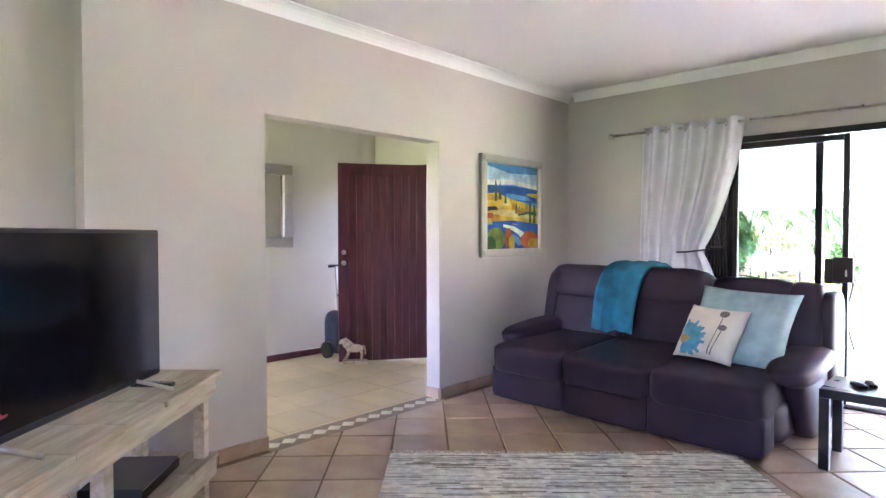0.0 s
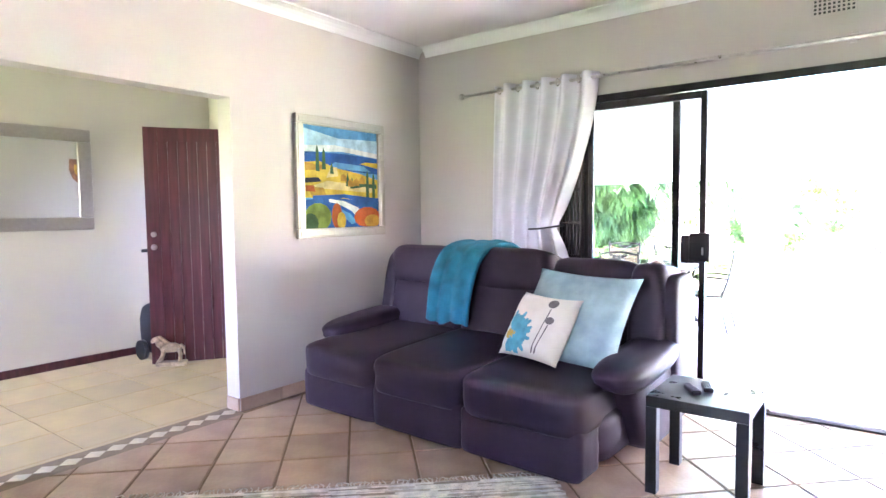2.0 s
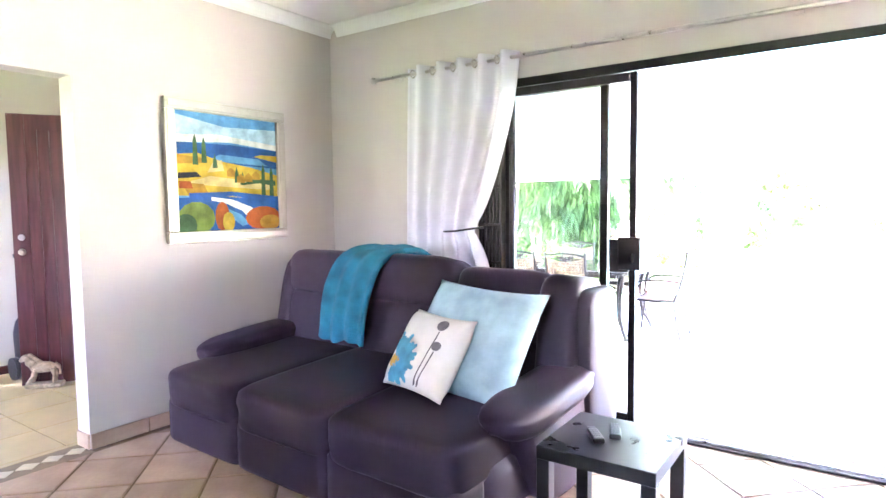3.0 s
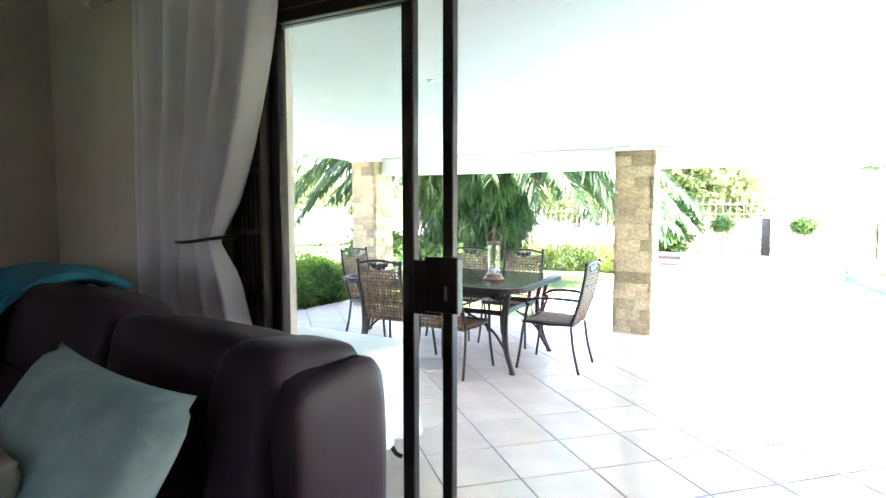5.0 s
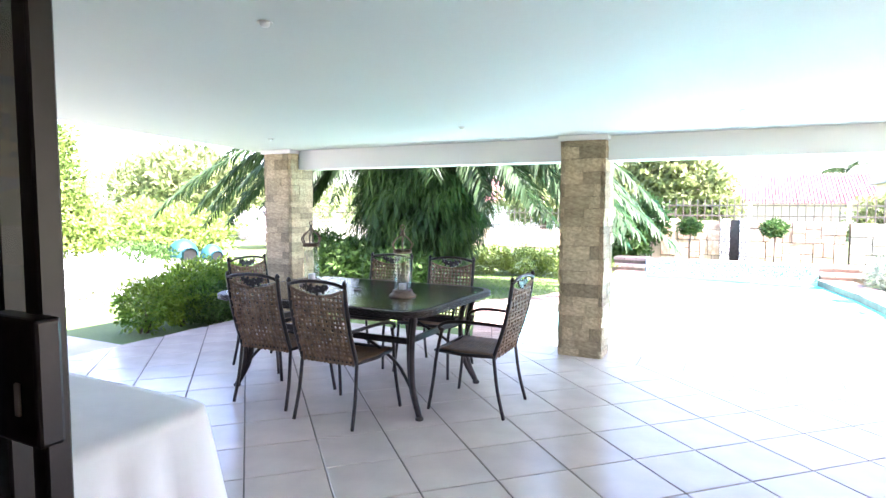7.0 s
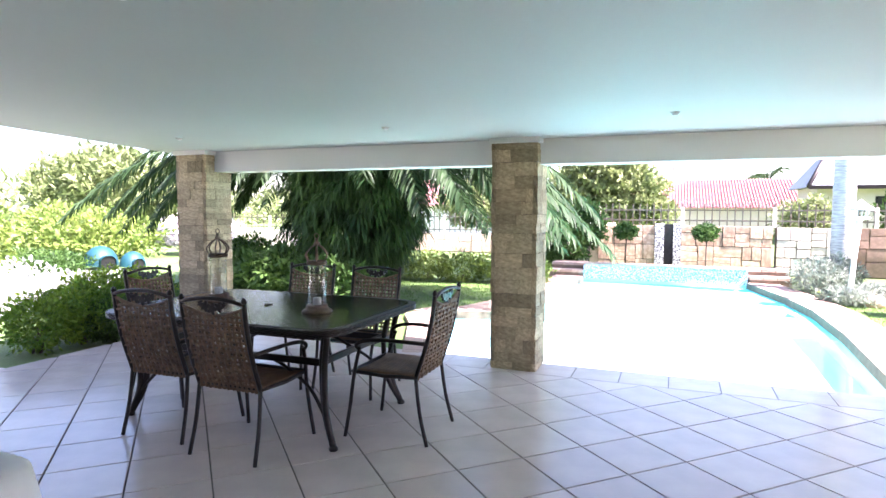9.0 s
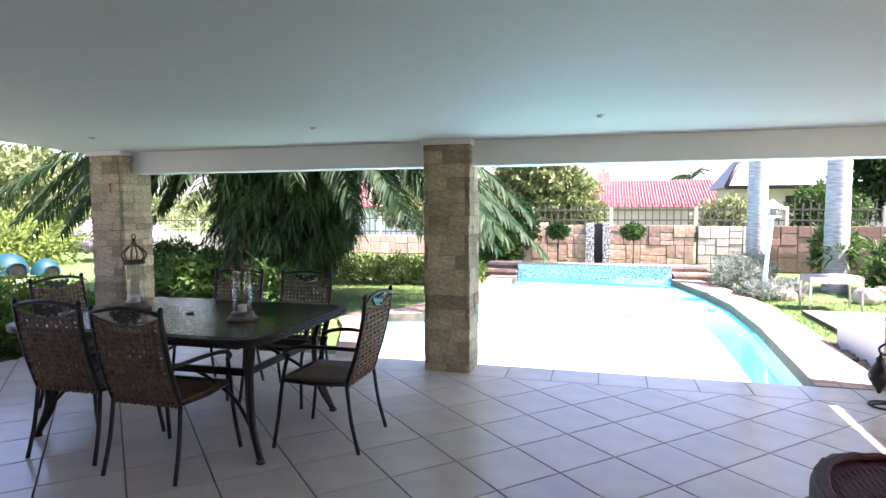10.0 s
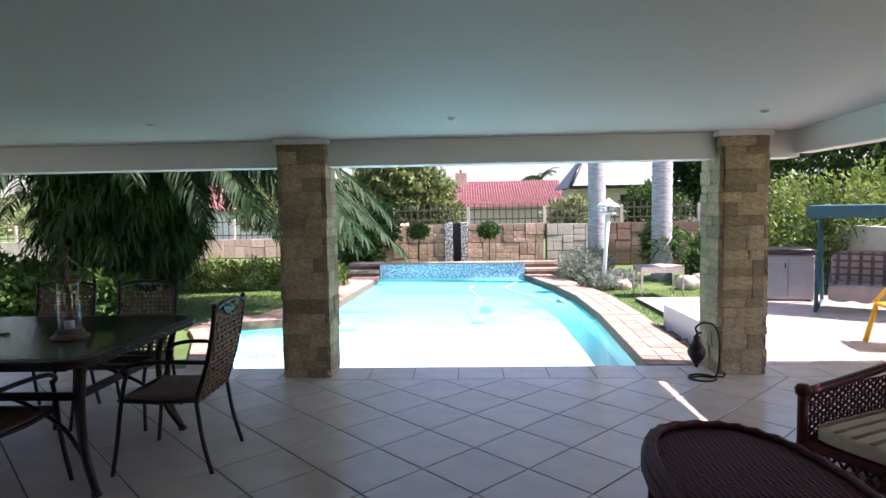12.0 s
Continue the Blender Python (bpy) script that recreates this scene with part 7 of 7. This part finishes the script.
h, roof = gable_house("house", "neighbouring house with a red tiled roof and chimney", 0.0, 9.6, 38.5, 46.5, 1.5, 3.25, "x", M_ROOF_RED, M_HOUSE)
bm = bmesh.new()
for k in range(22):
    f = k / 22
    y, z = 38.1 + (42.5 - 38.1) * f, 1.40 + (3.25 - 1.40) * f
    add_box(bm, -0.4, 10.0, y, y + 0.06, z + 0.005, z + 0.055)
for k in range(60):
    x = -0.35 + k * 0.173
    add_tube(bm, [(x, 38.1, 1.44), (x, 42.45, 3.27)], 0.035, 4)
part("roof_tiles", bm, M_ROOF_RED, roof, "rows of red roof tiles")
ch = part("chimney", box(2.72, 3.52, 41.6, 42.4, 2.6, 3.85, 0.02, 1), M_BRICK, roof, "brick chimney")
part("chimney_pot", tube([(3.12, 42, 3.85), (3.12, 42, 4.1)], 0.12, 10), M_BRICK, ch)
part("barge_board", box(9.95, 10.1, 38.0, 42.5, 1.3, 1.45), M_WHITE, roof)
gable_house("house", "lower red roofed wing of the neighbouring house", 9.7, 14.0, 41.5, 46.5, 0.9, 2.2, "x", M_ROOF_RED, M_HOUSE)
h2, roof2 = gable_house("house", "cream rendered house with a pale slate roof and dark eaves", 8.9, 15.8, 29.5, 34.0, 2.4, 4.3, "x", M_ROOF_GREY, M_HOUSE)
for v in roof2.data.vertices:
    if v.co.x < 9.0 and v.co.z > 4.2:
        v.co.x += 1.3
part("barge_board", tube([(8.5, 29.08, 2.32), (9.8, 31.73, 4.3)], 0.09, 6), M_IRON, roof2, "dark barge board")
part("gutter", box(8.5, 16.2, 29.0, 29.12, 2.20, 2.36), M_IRON, roof2, "dark fascia gutter")
for x in (11.0, 13.4):
    wd = part("window", box(x, x + 0.7, 29.46, 29.5, 1.2, 1.9), M_BLACK, h2)
    part("frame", box(x - 0.05, x + 0.75, 29.43, 29.49, 1.12, 1.2), M_WHITE, wd)
gable_house("house", "white walled house with red roof beyond the garden", -13.0, -5.0, 34.0, 41.0, 1.6, 3.2, "x", M_ROOF_RED, M_WHITE)
gable_house("house", "distant cream house beyond the garden wall", -4.2, -0.8, 30.0, 35.0, 1.6, 2.6, "x", M_ROOF_RED, M_WHITE)
ob = leaf_cloud("far_trees", [(x, 75 + 6 * math.sin(x), 1.2, 4.5, 3, 2.2 + 0.8 * math.sin(x * 1.7)) for x in range(-90, 95, 6)], 16000, 0.7, M_LEAF_TREE, 91)
tagged(ob, "distant belt of hazy green trees", "trees", kind="stuff")
ob = leaf_cloud("far_trees", [(-38 + 3 * math.sin(y), y, 1.2, 3, 4.5, 2.4) for y in range(-20, 75, 6)], 8000, 0.6, M_LEAF_TREE, 92)
tagged(ob, "distant belt of hazy green trees", "trees", kind="stuff")

# ---- pool surrounds ----
def brick_band(name, line, inner, outer, label, rows):
    """Bricks laid across a path between two offsets to its right."""
    base = structure(name, bmesh.new(), M_WALLJOINT, label, "paving")
    line = [Vector((*p, 0)) for p in line]
    bm = bmesh.new()
    left, right = [], []
    for i, p in enumerate(line):
        d = (line[min(i + 1, len(line) - 1)] - line[max(i - 1, 0)]).normalized()
        nrm = Vector((d.y, -d.x, 0))
        left.append(bm.verts.new(p + nrm * inner + Vector((0, 0, PZ - 0.006))))
        right.append(bm.verts.new(p + nrm * outer + Vector((0, 0, PZ - 0.006))))
    for i in range(len(line) - 1):
        f = bm.faces.new((left[i], right[i], right[i + 1], left[i + 1]))
    bmesh.ops.recalc_face_normals(bm, faces=bm.faces)
    if bm.faces[:][0].normal.z < 0:
        bmesh.ops.reverse_faces(bm, faces=bm.faces)
    r = bmesh.ops.extrude_face_region(bm, geom=list(bm.faces))
    bmesh.ops.translate(bm, vec=(0, 0, -0.12), verts=[v for v in r["geom"] if isinstance(v, bmesh.types.BMVert)])
    bm.to_mesh(base.data)
    bm.free()
    base.data.materials.clear()
    base.data.materials.append(M_WALLJOINT)
    w = (outer - inner) / rows
    me = block_mesh(M_BRICK)
    rnd = random.Random(len(line))
    for a, b in zip(line, line[1:]):
        d = (b - a)
        L = d.length
        d.normalize()
        nrm = Vector((d.y, -d.x, 0))
        n = max(1, round(L / 0.115))
        for k in range(n):
            for q in range(rows):
                c = a + d * (k + 0.5) * L / n + nrm * (inner + (q + 0.5) * w)
                ob = new("brick", me)
                ob.parent = base
                ob.matrix_basis = Matrix.LocRotScale((c.x, c.y, PZ - 0.028 + rnd.uniform(-0.002, 0.002)), Euler((0, 0, math.atan2(d.y, d.x))), (L / n - 0.008, w - 0.008, 0.06))
    return base


brick_band("paving_pool_right", [(4.72, 13.2), (5.10, 11.3), (5.27, 9.9), (5.27, 8.1), (5.12, 5.47)][::-1], -0.02, 0.55, "weathered red-brown brick paving along the pool", 3)
brick_band("paving_pool_left", [(1.45, 13.2), (1.38, 11.3), (1.26, 9.2), (0.90, 8.02)], -0.02, 0.60, "weathered red-brown brick paving along the pool", 3)
brick_band("paving_pool_spa", [(0.90, 8.02), (0.32, 7.86), (0.20, 7.55), (0.50, 7.05), (1.15, 5.46)], -0.02, 0.42, "tan brick coping round the paddling bay", 2)
bm = bmesh.new()
for (ax, ay), (bx, by) in zip(POOL, POOL[1:] + POOL[:1]):
    d = Vector((bx - ax, by - ay, 0))
    q = d.normalized().cross(Vector((0, 0, 1))) * -0.006
    f = bm.faces.new([bm.verts.new((ax + q.x, ay + q.y, WATER - 0.08)), bm.verts.new((bx + q.x, by + q.y, WATER - 0.08)), bm.verts.new((bx + q.x, by + q.y, GZ - 0.03)), bm.verts.new((ax + q.x, ay + q.y, GZ - 0.03))])
structure("trim_waterline", bm, M_MOSAIC_BLUE, "blue mosaic waterline band of the pool", "mosaic band")


def make_waterfall():
    w = structure("wall_waterfall", box(1.46, 4.72, 13.21, 13.9, -0.6, 0.10), M_MOSAIC_BLUE, "raised pool wall faced in blue and white mosaic", "pool wall")
    for k in range(15):
        x = 1.44 + k * 0.22
        piece("coping_brick", M_BRICK, w, x, x + 0.212, 13.18, 13.5, 0.102, 0.135)
    for x in (2.2, 3.1, 4.0):
        part("spout", tube([(x, 13.15, 0.0), (x, 13.22, 0.0)], 0.02, 8), M_WHITE, w, "white water spout")
    for x0, x1 in ((0.70, 1.45), (4.74, 5.50)):
        s = thing("brick_steps", "red-brown brick steps beside the raised pool wall", "steps")
        for q, (y0, z1) in enumerate(((13.15, -0.02), (13.5, 0.11))):
            part("step", box(x0 + 0.01, x1 - 0.01, y0 + 0.01, 14.1, GZ - 0.05, z1 - 0.005), M_WALLJOINT, s)
            n = int((x1 - x0) / 0.23)
            for k in range(n):
                piece("brick", M_BRICK, s, x0 + k * (x1 - x0) / n, x0 + (k + 1) * (x1 - x0) / n - 0.008, y0, y0 + 0.34, z1 - 0.06, z1)


make_waterfall()
hose = thing("pool_cleaner", "white floating pool cleaner hose in the water", "pool cleaner")
part("hose", tube(spline([(4.55, 12.9, WATER + 0.005), (4.2, 11.8, WATER + 0.008), (4.5, 10.9, WATER + 0.005), (4.85, 10.2, WATER + 0.006), (5.1, 9.9, WATER + 0.01)], 8), 0.013, 8), M_WHITE, hose)
part("hose", tube(spline([(3.62, 12.6, WATER - 0.02), (3.48, 11.7, WATER + 0.004), (3.62, 10.7, WATER + 0.004), (3.72, 9.75, WATER - 0.03)], 8), 0.012, 8), M_WHITE, hose)
part("float", lathe([(0.05, 0), (0.08, 0.02), (0.07, 0.05), (0.02, 0.07)], 12), M_PALEBLUE, hose, m=pose(5.0, 9.95, WATER))
part("head", puff(3.62, 3.84, 9.55, 9.75, WATER - 0.12, WATER - 0.02, 3, 4), M_BLACK, hose)

# low white bench block and pebbles
structure("bench_block", box(5.88, 6.45, 6.05, 7.42, GZ - 0.05, 0.10, 0.012), M_WHITE, "low white-topped plastered garden block", "garden block")
rnd = random.Random(9)
bm = bmesh.new()
for k in range(260):
    x, y = rnd.uniform(5.68, 5.87), rnd.uniform(5.5, 7.5)
    r = rnd.uniform(0.02, 0.045)
    puff(x - r, x + r, y - r * 0.8, y + r * 0.8, GZ - 0.03, GZ - 0.03 + r * 1.4, 2.2, 1, 0.15, k, bm=bm)
tagged(mesh_object("pebbles", bm, material("river_pebble", (0.22, 0.17, 0.13), 0.8, vary=0.2, scale=10, by_island=0.35)), "brown river pebbles beside the brick paving", "pebbles", kind="stuff")
for k, (x, y, r) in enumerate(((6.3, 11.0, 0.16), (7.45, 10.9, 0.22), (7.9, 11.2, 0.24), (6.1, 11.35, 0.13), (1.0, 13.9, 0.12))):
    ob = mesh_object("boulder", puff(x - r, x + r, y - r * 0.8, y + r * 0.8, GZ - 0.06, GZ + r * 1.1, 2.3, 5, 0.25, k), M_PALEWALL if k % 2 else M_WALLSTONE, True)
    tagged(ob, "rough tan garden boulder in the border", "boulder", "border boulders")


def make_birdhouse_lamp():
    l = thing("garden_lamp", "white lantern-shaped garden lamp on a leaning pole", "garden lamp", pose(5.95, 11.0, GZ, 0, 3.5, 0))
    part("pole", tube([(0, 0, -0.03), (0, 0, 0.7), (0, 0, 1.38)], [0.045, 0.035, 0.05], 10), M_WHITE, l)
    part("tray", lathe([(0.06, 1.36), (0.15, 1.39), (0.15, 1.41), (0.1, 1.42)], 6), M_WHITE, l)
    part("lamp_glass", lathe([(0.10, 1.42), (0.125, 1.52), (0.11, 1.53)], 6), M_GLASS, l)
    for k in range(6):
        a = k * math.pi / 3
        part("bar", tube([(0.10 * math.cos(a), 0.10 * math.sin(a), 1.42), (0.13 * math.cos(a), 0.13 * math.sin(a), 1.53)], 0.01, 5), M_WHITE, l)
    part("roof", lathe([(0.22, 1.52), (0.19, 1.56), (0.08, 1.62), (0.03, 1.66), (0.01, 1.68)], 6), M_WHITE, l)


make_birdhouse_lamp()


def make_braai_stand():
    b = thing("grill_stand", "open steel grill stand on four thin legs", "grill", pose(6.68, 10.15, GZ - 0.02))
    W, D, H = 0.34, 0.24, 0.52
    for sx in (-1, 1):
        for sy in (-1, 1):
            part("leg", box(sx * W - 0.012, sx * W + 0.012, sy * D - 0.012, sy * D + 0.012, 0, H), M_STEEL, b)
    part("tray", box(-W, W, -D, D, H - 0.10, H - 0.09), M_STEEL, b)
    for sy in (-1, 1):
        part("tray_side", box(-W, W, sy * D - 0.006, sy * D + 0.006, H - 0.09, H), M_STEEL, b)
    for sx in (-1, 1):
        part("tray_end", box(sx * W - 0.006, sx * W + 0.006, -D, D, H - 0.09, H), M_STEEL, b)
    for k in range(14):
        y = -D + 0.03 + k * (2 * D - 0.06) / 13
        part("grate_bar", tube([(-W, y, H + 0.004), (W, y, H + 0.004)], 0.004, 5), M_STEEL, b)


make_braai_stand()

# ---- terrace to the side: swing seat, chair, cabinet ----
structure("floor_terrace", box(6.15, 10.2, 5.44, 9.6, -0.35, PZ - 0.006), M_GROUT, "grey grout bed of the open terrace", "floor")
M_CANVAS = material("teal_canvas", (0.02, 0.08, 0.10), 0.8, vary=0.1, scale=8, bump=0.2, bump_scale=200)
M_CHECK = material("check_cushion", (0.34, 0.28, 0.25), 0.9, vary=0.1, scale=10, bump=0.2)
M_CHECK_D = material("check_stripe", (0.13, 0.09, 0.09), 0.9, vary=0.2, scale=10)


def make_swing():
    s = thing("swing_seat", "garden swing seat with teal canopy and checked cushions", "swing seat", pose(9.25, 8.05, PZ, 0, 0, -34))
    W = 0.95
    for sx in (-1, 1):
        part("frame_leg", tube(spline([(sx * W, -0.55, 0.02), (sx * W, -0.25, 0.7), (sx * W, 0.0, 1.42)], 5), 0.024, 8), M_CANVAS, s)
        part("frame_leg", tube(spline([(sx * W, 0.55, 0.02), (sx * W, 0.25, 0.7), (sx * W, 0.0, 1.42)], 5), 0.024, 8), M_CANVAS, s)
        part("foot_bar", tube([(sx * W, -0.6, 0.02), (sx * W, 0.6, 0.02)], 0.02, 8), M_CANVAS, s)
        part("hanger", tube([(sx * (W - 0.08), 0.0, 1.38), (sx * (W - 0.1), -0.1, 0.30)], 0.008, 6), M_IRON, s)
    part("cross_bar", tube([(-W, 0, 1.42), (W, 0, 1.42)], 0.022, 8), M_CANVAS, s)
    bm = bmesh.new()
    add_box(bm, -1.08, 1.08, -0.62, 0.5, 1.47, 1.50)
    for v in bm.verts:
        v.co.z -= 0.10 * abs(v.co.y)
    can = part("canopy", bm, M_CANVAS, s, "teal canvas canopy")
    bm = bmesh.new()
    n = 48
    lo, hi = [], []
    for k in range(n + 1):
        x = -1.08 + 2.16 * k / n
        lo.append(bm.verts.new((x, -0.63, 1.30 - 0.035 * abs(math.sin(k * math.pi / 6)))))
        hi.append(bm.verts.new((x, -0.62, 1.44)))
    for k in range(n):
        bm.faces.new((lo[k], lo[k + 1], hi[k + 1], hi[k]))
    part("valance", bm, M_CANVAS, can, "scalloped canopy edge")
    seat = part("seat_pad", puff(-0.82, 0.82, -0.42, 0.12, 0.27, 0.38, 6, 8, 0.02), M_CHECK, s)
    tilt = Matrix.Translation((0, 0.1, 0.34)) @ Matrix.Rotation(radians(-18), 4, "X") @ Matrix.Translation((0, -0.1, -0.34))
    back = part("back_pad", puff(-0.82, 0.82, 0.06, 0.18, 0.34, 0.82, 6, 8, 0.02, m=tilt), M_CHECK, s)
    for k in range(12):
        x = -0.74 + k * 0.134
        part("stripe", add_box(bmesh.new(), x - 0.022, x + 0.022, 0.053, 0.062, 0.38, 0.79, m=tilt), M_CHECK_D, back)
        part("stripe", box(x - 0.022, x + 0.022, -0.40, 0.08, 0.377, 0.384), M_CHECK_D, seat)
    for z in (0.44, 0.54, 0.64, 0.74):
        part("stripe", add_box(bmesh.new(), -0.80, 0.80, 0.049, 0.0525, z, z + 0.03, m=tilt), M_CHECK_D, back)
    bm = bmesh.new()
    lo, hi = [], []
    for k in range(n + 1):
        x = -0.82 + 1.64 * k / n
        lo.append(bm.verts.new((x, -0.425, 0.17 - 0.03 * abs(math.sin(k * math.pi / 8)))))
        hi.append(bm.verts.new((x, -0.42, 0.34)))
    for k in range(n):
        bm.faces.new((lo[k], lo[k + 1], hi[k + 1], hi[k]))
    part("seat_valance", bm, M_CHECK, seat)


make_swing()


def make_yellow_chair():
    c = thing("plastic_chair", "bright yellow moulded plastic garden chair", "chair", pose(7.86, 6.05, PZ, 0, 0, -102))
    M_Y = material("yellow_plastic", (0.62, 0.36, 0.01), 0.4, vary=0.06, scale=6)
    part("seat", puff(-0.22, 0.22, -0.22, 0.22, 0.40, 0.44, 6, 5), M_Y, c)
    part("backrest", puff(-0.22, 0.22, 0.18, 0.23, 0.44, 0.82, 5, 5), M_Y, c)
    for sx in (-1, 1):
        for sy in (-1, 1):
            part("leg", tube([(sx * 0.25, sy * 0.26, 0.0), (sx * 0.19, sy * 0.19, 0.42)], [0.03, 0.026], 8), M_Y, c)
        part("armrest", tube(spline([(sx * 0.22, 0.2, 0.62), (sx * 0.25, 0.0, 0.63), (sx * 0.23, -0.2, 0.42)], 5), 0.022, 8), M_Y, c)


make_yellow_chair()


def make_cabinet():
    c = thing("outdoor_cabinet", "grey weatherproof outdoor cabinet with dark lid", "cabinet", pose(8.25, 9.35, PZ, 0, 0, -10))
    M_GC = material("grey_cabinet", (0.30, 0.31, 0.33), 0.5, vary=0.08, scale=6)
    part("body", box(-0.28, 0.45, -0.25, 0.25, 0.02, 0.70, 0.008), M_GC, c)
    d = part("door", box(-0.27, 0.08, -0.262, -0.251, 0.05, 0.68, 0.004, 1), M_GC, c)
    part("handle", box(0.03, 0.05, -0.275, -0.263, 0.50, 0.58, 0.003, 1), M_BLACK, d)
    part("door", box(0.09, 0.44, -0.262, -0.251, 0.05, 0.68, 0.004, 1), M_GC, c)
    part("lid", puff(-0.32, 0.49, -0.29, 0.29, 0.70, 0.80, 6, 5), M_BLACK, c, "dark rounded lid")
    for x in (-0.24, 0.40):
        part("foot", box(x - 0.03, x + 0.03, -0.2, 0.2, 0, 0.02), M_BLACK, c)


make_cabinet()

# ---- tiles, last ----
lay_tiles(bpy.data.objects["floor_patio"], M_PATIO_TILE, -2.33, 9.6, 0.225, 5.03, PZ, 0.427, 0.008, 3.755, 4.137, True)
lay_tiles(bpy.data.objects["floor_patio"], M_PATIO_TILE, -2.33, 9.6, 5.035, 5.43, PZ, 0.402, 0.007, 2.529 + 0.201, 5.2345, False)
lay_tiles(bpy.data.objects["floor_living"], M_TERRA, 0.06, ROOM_X, -5.2, 0.0, 0.0, 0.35, 0.014, 0.62, -2.02 + 0.2475, True, name="terracotta_tile")
lay_tiles(bpy.data.objects["floor_hall"], M_HALL_TILE, -2.25, -0.14, -6.1, HALL_Y, 0.0, 0.42, 0.006, -0.6 + 0.21, -2.82 + 0.21, False)
lay_tiles(bpy.data.objects["floor_terrace"], M_PATIO_TILE, 6.15, 10.2, 5.445, 9.6, PZ, 0.427, 0.008, 3.755, 4.137, True)

# the tiles behind the walk's start, laid as one cover
bm = bmesh.new()
half = (0.35 - 0.014) / 2 * math.sqrt(2)
for i in range(-40, 41):
    for j in range(-40, 41):
        cx, cy = 0.62 + (i - j) * 0.35 / math.sqrt(2), -2.02 + 0.2475 + (i + j) * 0.35 / math.sqrt(2)
        cut = clip_poly([(cx, cy - half), (cx + half, cy), (cx, cy + half), (cx - half, cy)], 0.0, ROOM_X, ROOM_Y, -5.204)
        if len(cut) > 2 and area(cut) > 0.002:
            prism(cut, -0.012, 0.0, bm)
part("rear_tiles", bm, M_TERRA, bpy.data.objects["floor_living"], "terracotta tiles")["kind"] = "stuff"
